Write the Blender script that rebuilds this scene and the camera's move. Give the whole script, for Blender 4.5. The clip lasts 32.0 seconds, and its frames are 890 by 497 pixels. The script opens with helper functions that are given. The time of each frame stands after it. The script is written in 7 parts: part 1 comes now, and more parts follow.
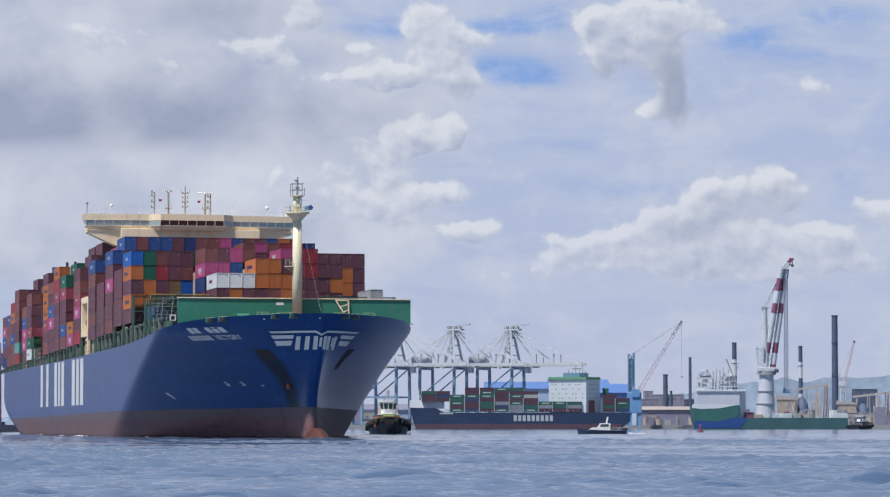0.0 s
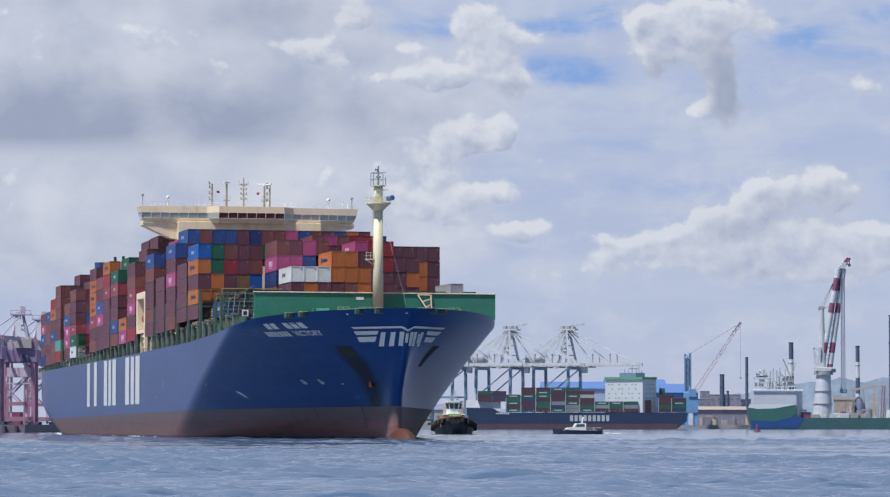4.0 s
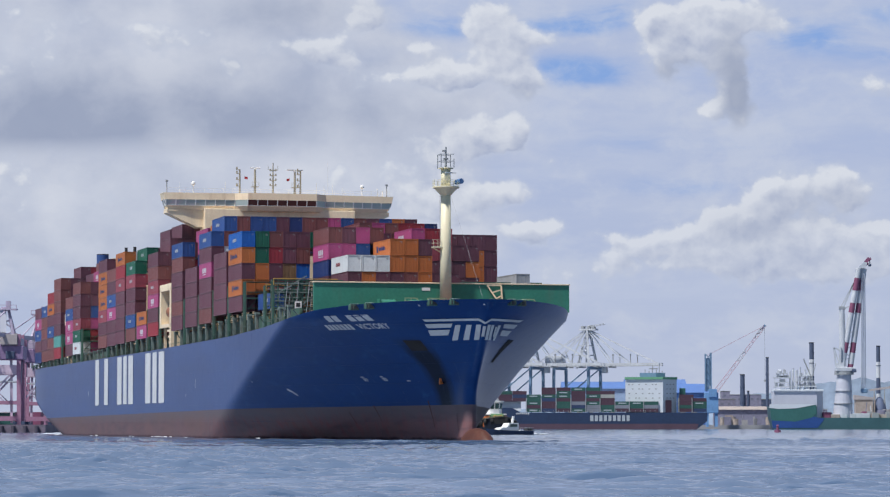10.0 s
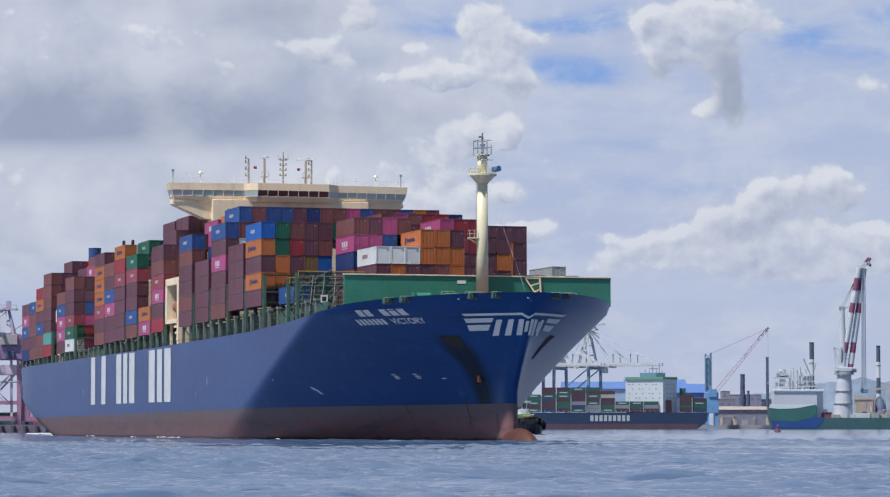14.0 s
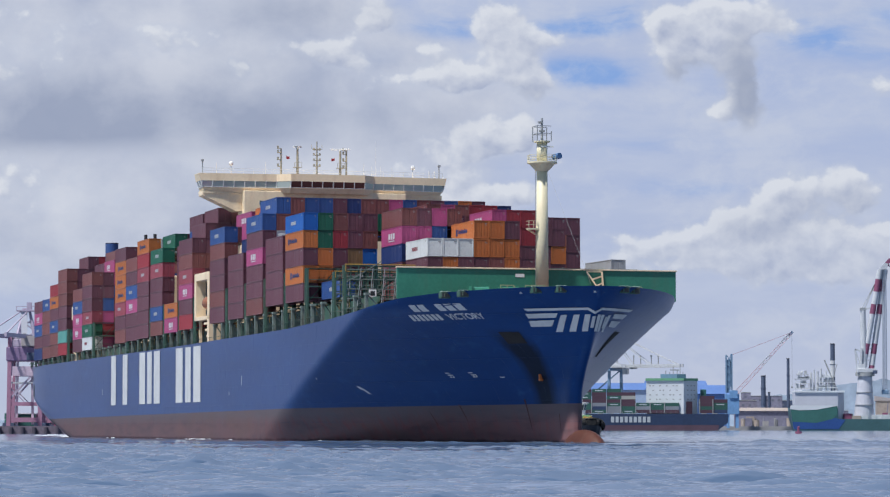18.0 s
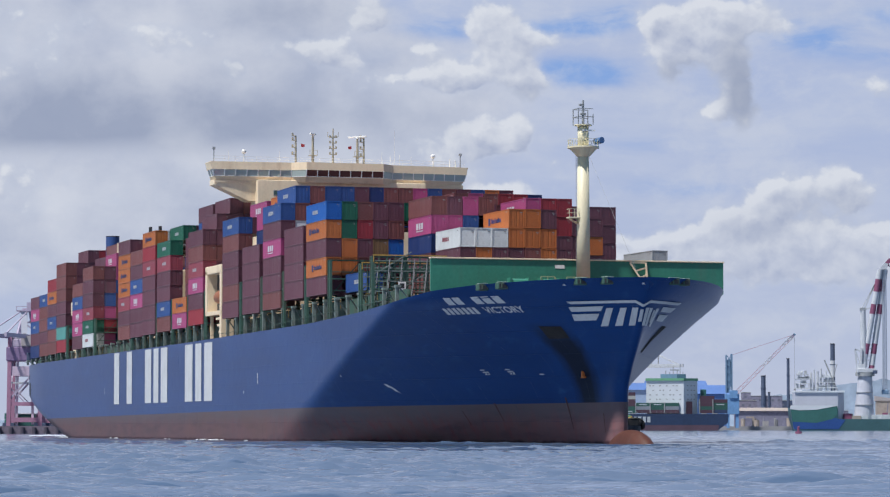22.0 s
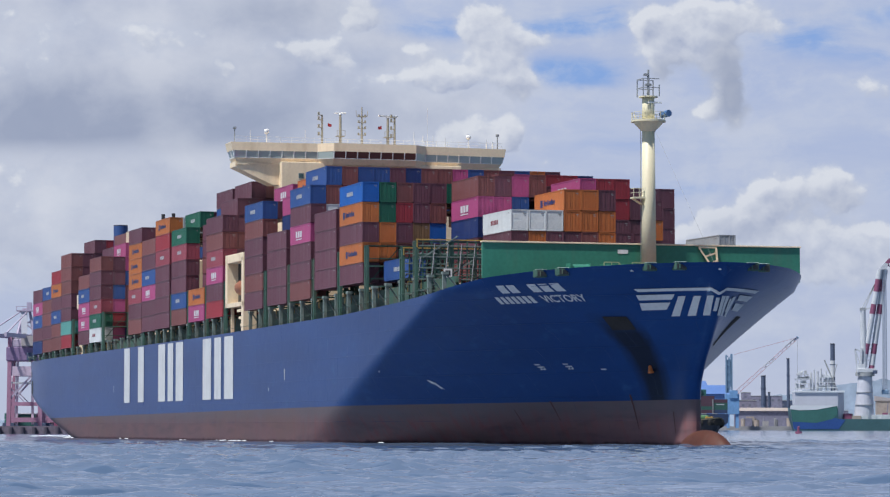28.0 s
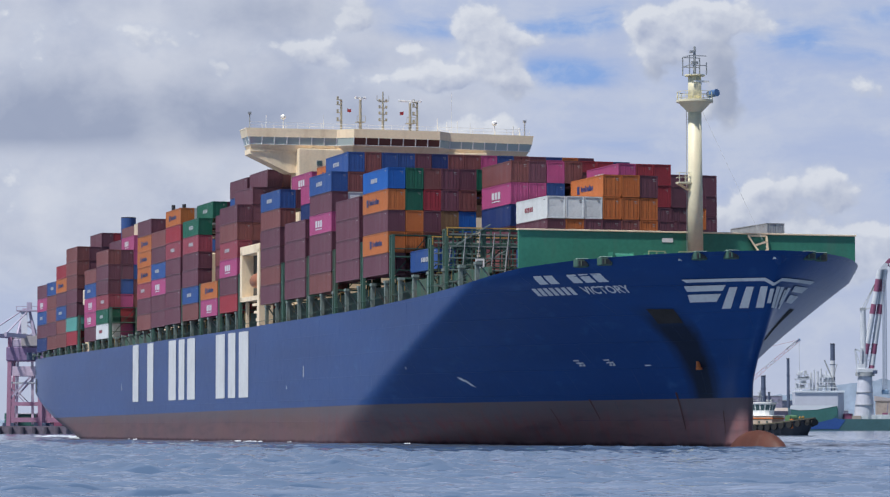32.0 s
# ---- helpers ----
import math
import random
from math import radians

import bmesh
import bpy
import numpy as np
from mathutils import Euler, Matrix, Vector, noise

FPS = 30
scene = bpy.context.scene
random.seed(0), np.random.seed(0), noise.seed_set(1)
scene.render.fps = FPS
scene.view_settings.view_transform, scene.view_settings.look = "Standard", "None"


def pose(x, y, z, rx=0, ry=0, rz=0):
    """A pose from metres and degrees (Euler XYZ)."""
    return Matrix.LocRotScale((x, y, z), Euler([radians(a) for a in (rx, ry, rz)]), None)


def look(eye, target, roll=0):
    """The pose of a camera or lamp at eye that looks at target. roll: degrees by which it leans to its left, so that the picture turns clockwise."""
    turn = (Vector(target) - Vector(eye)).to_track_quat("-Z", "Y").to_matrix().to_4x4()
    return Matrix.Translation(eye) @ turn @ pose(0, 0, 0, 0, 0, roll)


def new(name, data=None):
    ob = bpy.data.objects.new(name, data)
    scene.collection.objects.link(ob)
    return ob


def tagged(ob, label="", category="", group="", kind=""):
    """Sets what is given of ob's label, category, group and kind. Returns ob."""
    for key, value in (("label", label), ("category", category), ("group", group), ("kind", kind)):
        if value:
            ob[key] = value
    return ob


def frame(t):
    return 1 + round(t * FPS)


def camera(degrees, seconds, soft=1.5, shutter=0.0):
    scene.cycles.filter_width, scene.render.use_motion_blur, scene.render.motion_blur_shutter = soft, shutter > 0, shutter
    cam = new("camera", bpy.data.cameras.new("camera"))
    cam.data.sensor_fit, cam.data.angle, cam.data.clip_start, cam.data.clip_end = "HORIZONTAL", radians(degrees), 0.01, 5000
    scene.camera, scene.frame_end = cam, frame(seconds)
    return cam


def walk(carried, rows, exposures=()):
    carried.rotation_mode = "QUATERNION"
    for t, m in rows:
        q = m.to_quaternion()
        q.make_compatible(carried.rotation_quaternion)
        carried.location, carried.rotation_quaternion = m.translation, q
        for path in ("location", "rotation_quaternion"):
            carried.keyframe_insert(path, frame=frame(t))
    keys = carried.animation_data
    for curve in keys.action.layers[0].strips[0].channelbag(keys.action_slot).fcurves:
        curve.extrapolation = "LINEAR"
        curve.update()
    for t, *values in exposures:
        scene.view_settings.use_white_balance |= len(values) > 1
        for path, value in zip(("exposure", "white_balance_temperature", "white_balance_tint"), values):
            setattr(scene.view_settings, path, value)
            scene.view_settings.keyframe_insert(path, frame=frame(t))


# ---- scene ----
# World: the camera stands at x = 0, y = 0, a little over two metres above the water, and looks along +y across a harbour.
EYE_Z = 2.25
HORIZON = 751.0                     # the level line, in the same units from the picture's top
FOCAL = 5416.0                      # lens, in units of a picture 1568 wide
TILT = math.degrees(math.atan((HORIZON - 438) / FOCAL))   # degrees up from level

cam = camera(16.4724, 32.0, soft=1.25)
PAN = ((0, 0, 0), (0.5, 5, 0), (1.0, 8, 0), (1.1, 15, 0), (1.2, 43, 0), (1.3, 68, 0), (1.4, 88, 0), (1.5, 97.5, 0), (1.7, 99, 0),
       (5.0, 99, 0), (8.3, 99, 0), (8.5, 108, 0), (8.7, 123, 0), (8.9, 133.5, 0), (9.1, 134.6, 0), (12.0, 134.6, 0), (14.5, 135, 0),
       (15.4, 157, 1.6), (16.3, 176, 3), (16.6, 174, 2.8), (17.0, 171, 2.3), (24.0, 171, 2.3), (32.0, 171, 2.3))
walk(cam, [(t, pose(0, 0, EYE_Z, 90 + TILT + math.degrees(b / FOCAL), 0, math.degrees(a / FOCAL))) for t, a, b in PAN],
     exposures=((0, 0.0), (32, 0.0)))

# ---- daylight ----
SUN_DIR = Vector((-0.57, -0.52, 1.4)).normalized()
world = bpy.data.worlds.new("sky")
scene.world = world
world.use_nodes = True
wn = world.node_tree
wn.nodes.clear()
sky = wn.nodes.new("ShaderNodeTexSky")
sky.sky_type, sky.sun_disc = "NISHITA", False
sky.sun_elevation = math.asin(SUN_DIR.z)
sky.sun_rotation = math.atan2(SUN_DIR.x, SUN_DIR.y)
sky.air_density, sky.dust_density, sky.ozone_density = 1.0, 0.5, 3.5
bg = wn.nodes.new("ShaderNodeBackground")
bg.inputs["Strength"].default_value = 0.08
wout = wn.nodes.new("ShaderNodeOutputWorld")
wn.links.new(sky.outputs[0], bg.inputs[0])
wn.links.new(bg.outputs[0], wout.inputs[0])
sun = new("sun", bpy.data.lights.new("sun", "SUN"))
sun.data.energy, sun.data.angle, sun.data.color = 4.8, radians(2.5), (1.0, 0.97, 0.925)
sun.matrix_world = look(SUN_DIR * 300, (0, 0, 0))


# ---- mesh helpers ----
class Mesh:
    """Vertices and faces collected into one mesh."""

    def __init__(self):
        self.v, self.f, self.m = [], [], []

    def add(self, verts, faces, mat=0):
        n = len(self.v)
        self.v += [tuple(p) for p in verts]
        self.f += [tuple(i + n for i in f) for f in faces]
        self.m += [mat] * len(faces)
        return self

    def box(self, lo, hi, mat=0):
        (a, b, c), (d, e, f) = lo, hi
        return self.add([(a, b, c), (d, b, c), (d, e, c), (a, e, c), (a, b, f), (d, b, f), (d, e, f), (a, e, f)],
                        [(3, 2, 1, 0), (4, 5, 6, 7), (0, 1, 5, 4), (1, 2, 6, 5), (2, 3, 7, 6), (3, 0, 4, 7)], mat)

    def soft(self, lo, hi, r, mat=0):
        """A box with chamfered edges."""
        bm = bmesh.new()
        bmesh.ops.create_cube(bm, size=1)
        for v in bm.verts:
            for k in range(3):
                v.co[k] = lo[k] if v.co[k] < 0 else hi[k]
        bmesh.ops.bevel(bm, geom=bm.edges[:], offset=r, segments=2, affect="EDGES", profile=0.5)
        bm.verts.index_update()
        self.add([v.co[:] for v in bm.verts], [[v.index for v in f.verts] for f in bm.faces], mat)
        bm.free()
        return self

    def beam(self, p, q, w, h=None, mat=0):
        """A square bar from p to q."""
        p, q = Vector(p), Vector(q)
        d = (q - p).normalized()
        side = d.cross(Vector((0, 0, 1)))
        side = side.normalized() if side.length > 1e-4 else Vector((1, 0, 0))
        up = side.cross(d)
        a, b = side * w / 2, up * (h or w) / 2
        vs = [o + s * a + t * b for o in (p, q) for s, t in ((-1, -1), (1, -1), (1, 1), (-1, 1))]
        return self.add(vs, [(3, 2, 1, 0), (4, 5, 6, 7), (0, 1, 5, 4), (1, 2, 6, 5), (2, 3, 7, 6), (3, 0, 4, 7)], mat)

    def tube(self, p, q, r, r2=None, n=12, mat=0):
        p, q = Vector(p), Vector(q)
        d = (q - p).normalized()
        side = d.orthogonal().normalized()
        up = d.cross(side)
        r2 = r if r2 is None else r2
        vs = [o + (side * math.cos(a) + up * math.sin(a)) * k for o, k in ((p, r), (q, r2)) for a in [2 * math.pi * i / n for i in range(n)]]
        fs = [(i, (i + 1) % n, n + (i + 1) % n, n + i) for i in range(n)] + [tuple(range(n))[::-1], tuple(range(n, 2 * n))]
        return self.add(vs, fs, mat)

    def ball(self, c, r, n=12, mat=0):
        rx, ry, rz = r if isinstance(r, (tuple, list)) else (r, r, r)
        k = n // 2
        vs = [(c[0] + rx * math.sin(math.pi * j / k) * math.cos(2 * math.pi * i / n), c[1] + ry * math.sin(math.pi * j / k) * math.sin(2 * math.pi * i / n),
               c[2] + rz * math.cos(math.pi * j / k)) for j in range(k + 1) for i in range(n)]
        fs = [(j * n + i, (j + 1) * n + i, (j + 1) * n + (i + 1) % n, j * n + (i + 1) % n) for j in range(k) for i in range(n)]
        return self.add(vs, fs, mat)

    def slab(self, outline, z0, z1, mat=0):
        """An outline in x, y drawn up from z0 to z1."""
        n = len(outline)
        vs = [(x, y, z0) for x, y in outline] + [(x, y, z1) for x, y in outline]
        return self.add(vs, [tuple(range(n))[::-1], tuple(range(n, 2 * n))] + [(i, (i + 1) % n, n + (i + 1) % n, n + i) for i in range(n)], mat)

    def plate(self, outline, y0, y1, mat=0):
        """An outline in x, z drawn out from y0 to y1."""
        n = len(outline)
        vs = [(x, y0, z) for x, z in outline] + [(x, y1, z) for x, z in outline]
        return self.add(vs, [tuple(range(n)), tuple(range(n, 2 * n))[::-1]] + [(i, n + i, n + (i + 1) % n, (i + 1) % n) for i in range(n)], mat)

    def across(self, outline, x0, x1, mat=0):
        """An outline in y, z drawn out from x0 to x1."""
        n = len(outline)
        vs = [(x0, y, z) for y, z in outline] + [(x1, y, z) for y, z in outline]
        return self.add(vs, [tuple(range(n))[::-1], tuple(range(n, 2 * n))] + [(i, (i + 1) % n, n + (i + 1) % n, n + i) for i in range(n)], mat)

    def lattice(self, p, q, w, bays, t, mat=0, taper=1.0):
        """A four-chord lattice girder from p to q."""
        p, q = Vector(p), Vector(q)
        d = (q - p).normalized()
        side = d.cross(Vector((0, 0, 1)))
        side = side.normalized() if side.length > 1e-4 else Vector((1, 0, 0))
        up = side.cross(d)
        ring = []
        for i in range(bays + 1):
            k = i / bays
            s = w / 2 * (1 + (taper - 1) * k)
            ring.append([p + (q - p) * k + side * a * s + up * b * s for a, b in ((-1, -1), (1, -1), (1, 1), (-1, 1))])
        for j in range(4):
            self.beam(ring[0][j], ring[-1][j], t, mat=mat)
            for i in range(bays):
                self.beam(ring[i][j], ring[i + 1][(j + 1) % 4], t * 0.6, mat=mat)
        return self

    def data(self, name, smooth=False):
        me = bpy.data.meshes.new(name)
        me.from_pydata(self.v, [], self.f)
        me.polygons.foreach_set("material_index", self.m)
        if smooth:
            me.polygons.foreach_set("use_smooth", [True] * len(self.f))
        me.update()
        return me


def part(name, m, material, parent=None, label="", smooth=False):
    """Links a Mesh (or mesh data) as one object under a thing or part."""
    me = m.data(name, smooth) if isinstance(m, Mesh) else m
    mats = material if isinstance(material, (list, tuple)) else [material]
    if not me.materials:
        for x in mats:
            me.materials.append(x)
    ob = new(name, me)
    if parent:
        ob.parent = parent
    if label:
        ob["label"] = label
    return ob


def thing(name, label, category, m=None, group="", kind=""):
    ob = new(name)
    ob.empty_display_size = 1
    ob.matrix_basis = m or Matrix()
    return tagged(ob, label, category, group, kind)


# ---- materials ----
def material(name, colour, rough=0.5, metal=0.0, vary=0.12, scale=0.6, bump=0.0, bump_scale=6.0, grime=None, grime_amount=0.0, coat=0.0, random_tone=0.0,
             spec=0.5, stretch=(1, 1, 1)):
    """Paint, steel or stone: a base colour with patches, finer grain, streaks of dirt and a slight relief."""
    mat = bpy.data.materials.new(name)
    mat.use_nodes = True
    nt = mat.node_tree
    b = nt.nodes["Principled BSDF"]
    L = nt.links.new
    tc = nt.nodes.new("ShaderNodeTexCoord")
    mp = nt.nodes.new("ShaderNodeMapping")
    mp.inputs["Scale"].default_value = stretch
    L(tc.outputs["Object"], mp.inputs[0])
    n1 = nt.nodes.new("ShaderNodeTexNoise")
    n1.inputs["Scale"].default_value, n1.inputs["Detail"].default_value = scale, 6
    n2 = nt.nodes.new("ShaderNodeTexNoise")
    n2.inputs["Scale"].default_value, n2.inputs["Detail"].default_value = scale * 9, 4
    L(mp.outputs[0], n1.inputs[0]), L(mp.outputs[0], n2.inputs[0])
    add = nt.nodes.new("ShaderNodeMath")
    add.operation = "ADD"
    L(n1.outputs[0], add.inputs[0]), L(n2.outputs[0], add.inputs[1])
    last = add.outputs[0]
    if random_tone:
        oi = nt.nodes.new("ShaderNodeObjectInfo")
        ma = nt.nodes.new("ShaderNodeMath")
        ma.operation, ma.inputs[1].default_value = "MULTIPLY_ADD", random_tone
        L(oi.outputs["Random"], ma.inputs[0]), L(last, ma.inputs[2])
        last = ma.outputs[0]
    mr = nt.nodes.new("ShaderNodeMapRange")
    mr.inputs["From Min"].default_value, mr.inputs["From Max"].default_value = 0.65, 1.35 + random_tone
    mr.inputs["To Min"].default_value, mr.inputs["To Max"].default_value = 1 - vary, 1 + vary
    L(last, mr.inputs[0])
    vm = nt.nodes.new("ShaderNodeVectorMath")
    vm.operation = "SCALE"
    vm.inputs[0].default_value = colour
    L(mr.outputs[0], vm.inputs["Scale"])
    col = vm.outputs[0]
    if grime:
        m2 = nt.nodes.new("ShaderNodeMapping")
        m2.inputs["Scale"].default_value = (1.2, 1.2, 0.16)
        L(tc.outputs["Object"], m2.inputs[0])
        g = nt.nodes.new("ShaderNodeTexNoise")
        g.inputs["Scale"].default_value, g.inputs["Detail"].default_value = scale * 1.5, 7
        L(m2.outputs[0], g.inputs[0])
        gr = nt.nodes.new("ShaderNodeMapRange")
        gr.inputs["From Min"].default_value, gr.inputs["From Max"].default_value = 0.52, 0.75
        gr.inputs["To Max"].default_value = grime_amount
        L(g.outputs[0], gr.inputs[0])
        mx = nt.nodes.new("ShaderNodeMix")
        mx.data_type = "RGBA"
        L(gr.outputs[0], mx.inputs[0]), L(col, mx.inputs[6])
        mx.inputs[7].default_value = (*grime, 1)
        col = mx.outputs[2]
    L(col, b.inputs["Base Color"])
    b.inputs["Roughness"].default_value, b.inputs["Metallic"].default_value = rough, metal
    b.inputs["Specular IOR Level"].default_value = spec
    b.inputs["Coat Weight"].default_value = coat
    b.inputs["Coat Roughness"].default_value = 0.15
    if bump:
        n3 = nt.nodes.new("ShaderNodeTexNoise")
        n3.inputs["Scale"].default_value, n3.inputs["Detail"].default_value = bump_scale, 5
        L(mp.outputs[0], n3.inputs[0])
        bp = nt.nodes.new("ShaderNodeBump")
        bp.inputs["Strength"].default_value, bp.inputs["Distance"].default_value = 0.6, bump
        L(n3.outputs[0], bp.inputs["Height"]), L(bp.outputs[0], b.inputs["Normal"])
    return mat


RUST = (0.16, 0.07, 0.04)
DUST = (0.2, 0.195, 0.2)
BOX_PAINT = {k: material("container_" + n, c, 0.5, vary=0.2, scale=0.35, grime=g, grime_amount=a, random_tone=0.5)
             for k, n, c, g, a in (
    ("m", "maroon", (0.128, 0.047, 0.07), DUST, 0.25), ("n", "brown", (0.18, 0.062, 0.062), DUST, 0.22), ("r", "red", (0.28, 0.03, 0.045), RUST, 0.2),
    ("p", "rose_red", (0.27, 0.055, 0.08), DUST, 0.2), ("b", "blue", (0.025, 0.075, 0.25), DUST, 0.22), ("B", "bright_blue", (0.01, 0.1, 0.38), DUST, 0.12),
    ("v", "navy", (0.014, 0.032, 0.13), DUST, 0.2), ("o", "orange", (0.44, 0.135, 0.04), RUST, 0.25), ("k", "pink", (0.38, 0.068, 0.19), DUST, 0.12),
    ("g", "green", (0.012, 0.11, 0.07), DUST, 0.2), ("w", "white", (0.64, 0.67, 0.69), DUST, 0.18), ("y", "grey", (0.36, 0.38, 0.41), RUST, 0.2),
    ("t", "teal", (0.09, 0.3, 0.28), DUST, 0.2), ("c", "cream", (0.62, 0.53, 0.38), RUST, 0.2), ("d", "olive", (0.17, 0.1, 0.05), DUST, 0.2))}
WHITE = material("white_paint", (0.8, 0.8, 0.79), 0.45, vary=0.08, grime=DUST, grime_amount=0.25)
LETTER = material("white_lettering", (0.6, 0.62, 0.64), 0.5, vary=0.1, scale=0.3, grime=(0.35, 0.36, 0.4), grime_amount=0.4)
MARKING = material("faded_marking", (0.42, 0.43, 0.46), 0.6, vary=0.2, scale=1.0)
STENCIL = material("worn_stencil", (0.3, 0.29, 0.3), 0.6, vary=0.3, scale=1.5)
CREAM = material("cream_paint", (0.87, 0.715, 0.51), 0.5, vary=0.08, scale=0.3, grime=(0.4, 0.22, 0.1), grime_amount=0.3)
MASTPAINT = material("pale_cream_paint", (0.74, 0.69, 0.5), 0.5, vary=0.07, scale=0.3, grime=(0.45, 0.3, 0.15), grime_amount=0.25)
GREEN = material("green_paint", (0.04, 0.22, 0.15), 0.45, vary=0.15, scale=0.25, grime=(0.1, 0.16, 0.12), grime_amount=0.4)
GREEN_DARK = material("dark_green_steel", (0.048, 0.115, 0.09), 0.6, vary=0.25, scale=0.5, grime=RUST, grime_amount=0.5)
POST = material("grey_green_steel", (0.17, 0.22, 0.205), 0.6, vary=0.25, scale=0.5, grime=RUST, grime_amount=0.4)
YELLOW = material("yellow_paint", (0.5, 0.31, 0.07), 0.5, vary=0.2, grime=RUST, grime_amount=0.4)
GATE = material("dull_yellow_gate", (0.26, 0.19, 0.07), 0.6, vary=0.3, grime=RUST, grime_amount=0.5)
DARK = material("dark_steel", (0.03, 0.033, 0.038), 0.55, vary=0.25)
BLACK = material("black_rubber", (0.015, 0.015, 0.016), 0.8, vary=0.3)
STEEL = material("grey_steel", (0.3, 0.32, 0.34), 0.5, vary=0.15, grime=RUST, grime_amount=0.3)
DECKRED = material("deck_paint", (0.13, 0.05, 0.04), 0.7, vary=0.2)
FLAGRED = material("red_cloth", (0.34, 0.03, 0.04), 0.8)
ORANGE = material("orange_paint", (0.6, 0.17, 0.04), 0.5, vary=0.15, grime=RUST, grime_amount=0.4)
LAMPBLUE = material("blue_drum", (0.08, 0.17, 0.36), 0.4)

GLASS = bpy.data.materials.new("tinted_glass")
GLASS.use_nodes = True
gb = GLASS.node_tree.nodes["Principled BSDF"]
gb.inputs["Base Color"].default_value = (0.05, 0.09, 0.095, 1)
gb.inputs["Roughness"].default_value, gb.inputs["IOR"].default_value = 0.06, 1.6

# opaque panes; the pale base colour imitates sky seen through the glass
BRIDGE_GLASS = bpy.data.materials.new("skylit_green_glass")
BRIDGE_GLASS.use_nodes = True
gb = BRIDGE_GLASS.node_tree.nodes["Principled BSDF"]
gb.inputs["Base Color"].default_value = (0.42, 0.5, 0.48, 1)
gb.inputs["Roughness"].default_value, gb.inputs["IOR"].default_value = 0.05, 1.7


# brown base colour imitates containers reflected in the middle bridge panes
REFLECTING_GLASS = bpy.data.materials.new("brown_reflection_glass")
REFLECTING_GLASS.use_nodes = True
gb = REFLECTING_GLASS.node_tree.nodes["Principled BSDF"]
gb.inputs["Base Color"].default_value = (0.13, 0.06, 0.05, 1)
gb.inputs["Roughness"].default_value, gb.inputs["IOR"].default_value = 0.08, 1.5


def hull_material():
    """Deep blue topside paint, scuffed, over a rust-stained antifouling red below the load line."""
    mat = bpy.data.materials.new("hull_paint")
    mat.use_nodes = True
    nt = mat.node_tree
    b, L, N = nt.nodes["Principled BSDF"], nt.links.new, nt.nodes.new
    tc = N("ShaderNodeTexCoord")
    sep = N("ShaderNodeSeparateXYZ")
    L(tc.outputs["Object"], sep.inputs[0])

    def noise(scale, stretch, detail=6):
        mp = N("ShaderNodeMapping")
        mp.inputs["Scale"].default_value = stretch
        L(tc.outputs["Object"], mp.inputs[0])
        n = N("ShaderNodeTexNoise")
        n.inputs["Scale"].default_value, n.inputs["Detail"].default_value = scale, detail
        L(mp.outputs[0], n.inputs[0])
        return n.outputs[0]

    def ramp(v, lo, hi, a=0.0, b=1.0):
        r = N("ShaderNodeMapRange")
        for k, x in zip(("From Min", "From Max", "To Min", "To Max"), (lo, hi, a, b)):
            r.inputs[k].default_value = x
        L(v, r.inputs[0])
        return r.outputs[0]

    def math2(op, a, b):
        m = N("ShaderNodeMath")
        m.operation = op
        for i, x in enumerate((a, b)):
            if isinstance(x, (int, float)):
                m.inputs[i].default_value = x
            else:
                L(x, m.inputs[i])
        return m.outputs[0]

    def mix(f, a, b):
        m = N("ShaderNodeMix")
        m.data_type = "RGBA"
        if isinstance(f, float):
            m.inputs[0].default_value = f
        else:
            L(f, m.inputs[0])
        for i, x in ((6, a), (7, b)):
            if isinstance(x, tuple):
                m.inputs[i].default_value = (*x, 1)
            else:
                L(x, m.inputs[i])
        return m.outputs[2]

    blue = mix(ramp(noise(0.05, (1, 1, 2)), 0.3, 0.7), (0.0085, 0.039, 0.16), (0.0118, 0.054, 0.203))
    scuff = ramp(noise(0.5, (0.5, 1, 1.2), 9), 0.58, 0.78, 0, 0.5)
    blue = mix(scuff, blue, (0.03, 0.105, 0.26))
    wash = ramp(noise(0.11, (0.16, 1, 2.6), 8), 0.4, 0.72, 0, 0.5)
    blue = mix(wash, blue, (0.006, 0.033, 0.135))
    run = ramp(noise(0.9, (1, 1, 0.06), 7), 0.6, 0.78, 0, 0.28)
    blue = mix(run, blue, (0.011, 0.042, 0.175))
    along, tall = sep.outputs[0], sep.outputs[2]
    red = mix(ramp(noise(0.12, (1, 1, 3)), 0.3, 0.7), (0.115, 0.077, 0.085), (0.15, 0.087, 0.095))
    runs = math2("MULTIPLY", ramp(noise(0.75, (1, 1, 0.07), 8), 0.47, 0.68, 0, 0.95), ramp(along, 50, 150, 0.2, 1.0))
    red = mix(runs, red, (0.19, 0.05, 0.052))
    # redder towards the bow, and lightened to make up for the flare's shadow
    red = mix(ramp(along, 105, 160, 0, 0.6), red, (0.26, 0.135, 0.14))
    slime = ramp(noise(0.3, (0.4, 1, 2.5), 8), 0.5, 0.75, 0, 0.7)
    red = mix(slime, red, (0.075, 0.055, 0.066))
    load_line = math2("ADD", math2("MULTIPLY", sep.outputs[0], 0.0045), 4.95)
    edge = ramp(math2("SUBTRACT", sep.outputs[2], load_line), -0.03, 0.03)
    high = ramp(math2("ADD", sep.outputs[2], math2("MULTIPLY", noise(0.6, (1, 1, 0.3)), 1.6)), 3.5, 5.3, 0, 0.75)
    red = mix(high, red, (0.115, 0.103, 0.12))
    red = mix(ramp(noise(0.09, (0.5, 1, 1.6), 9), 0.5, 0.68, 0, 0.55), red, (0.14, 0.085, 0.07))
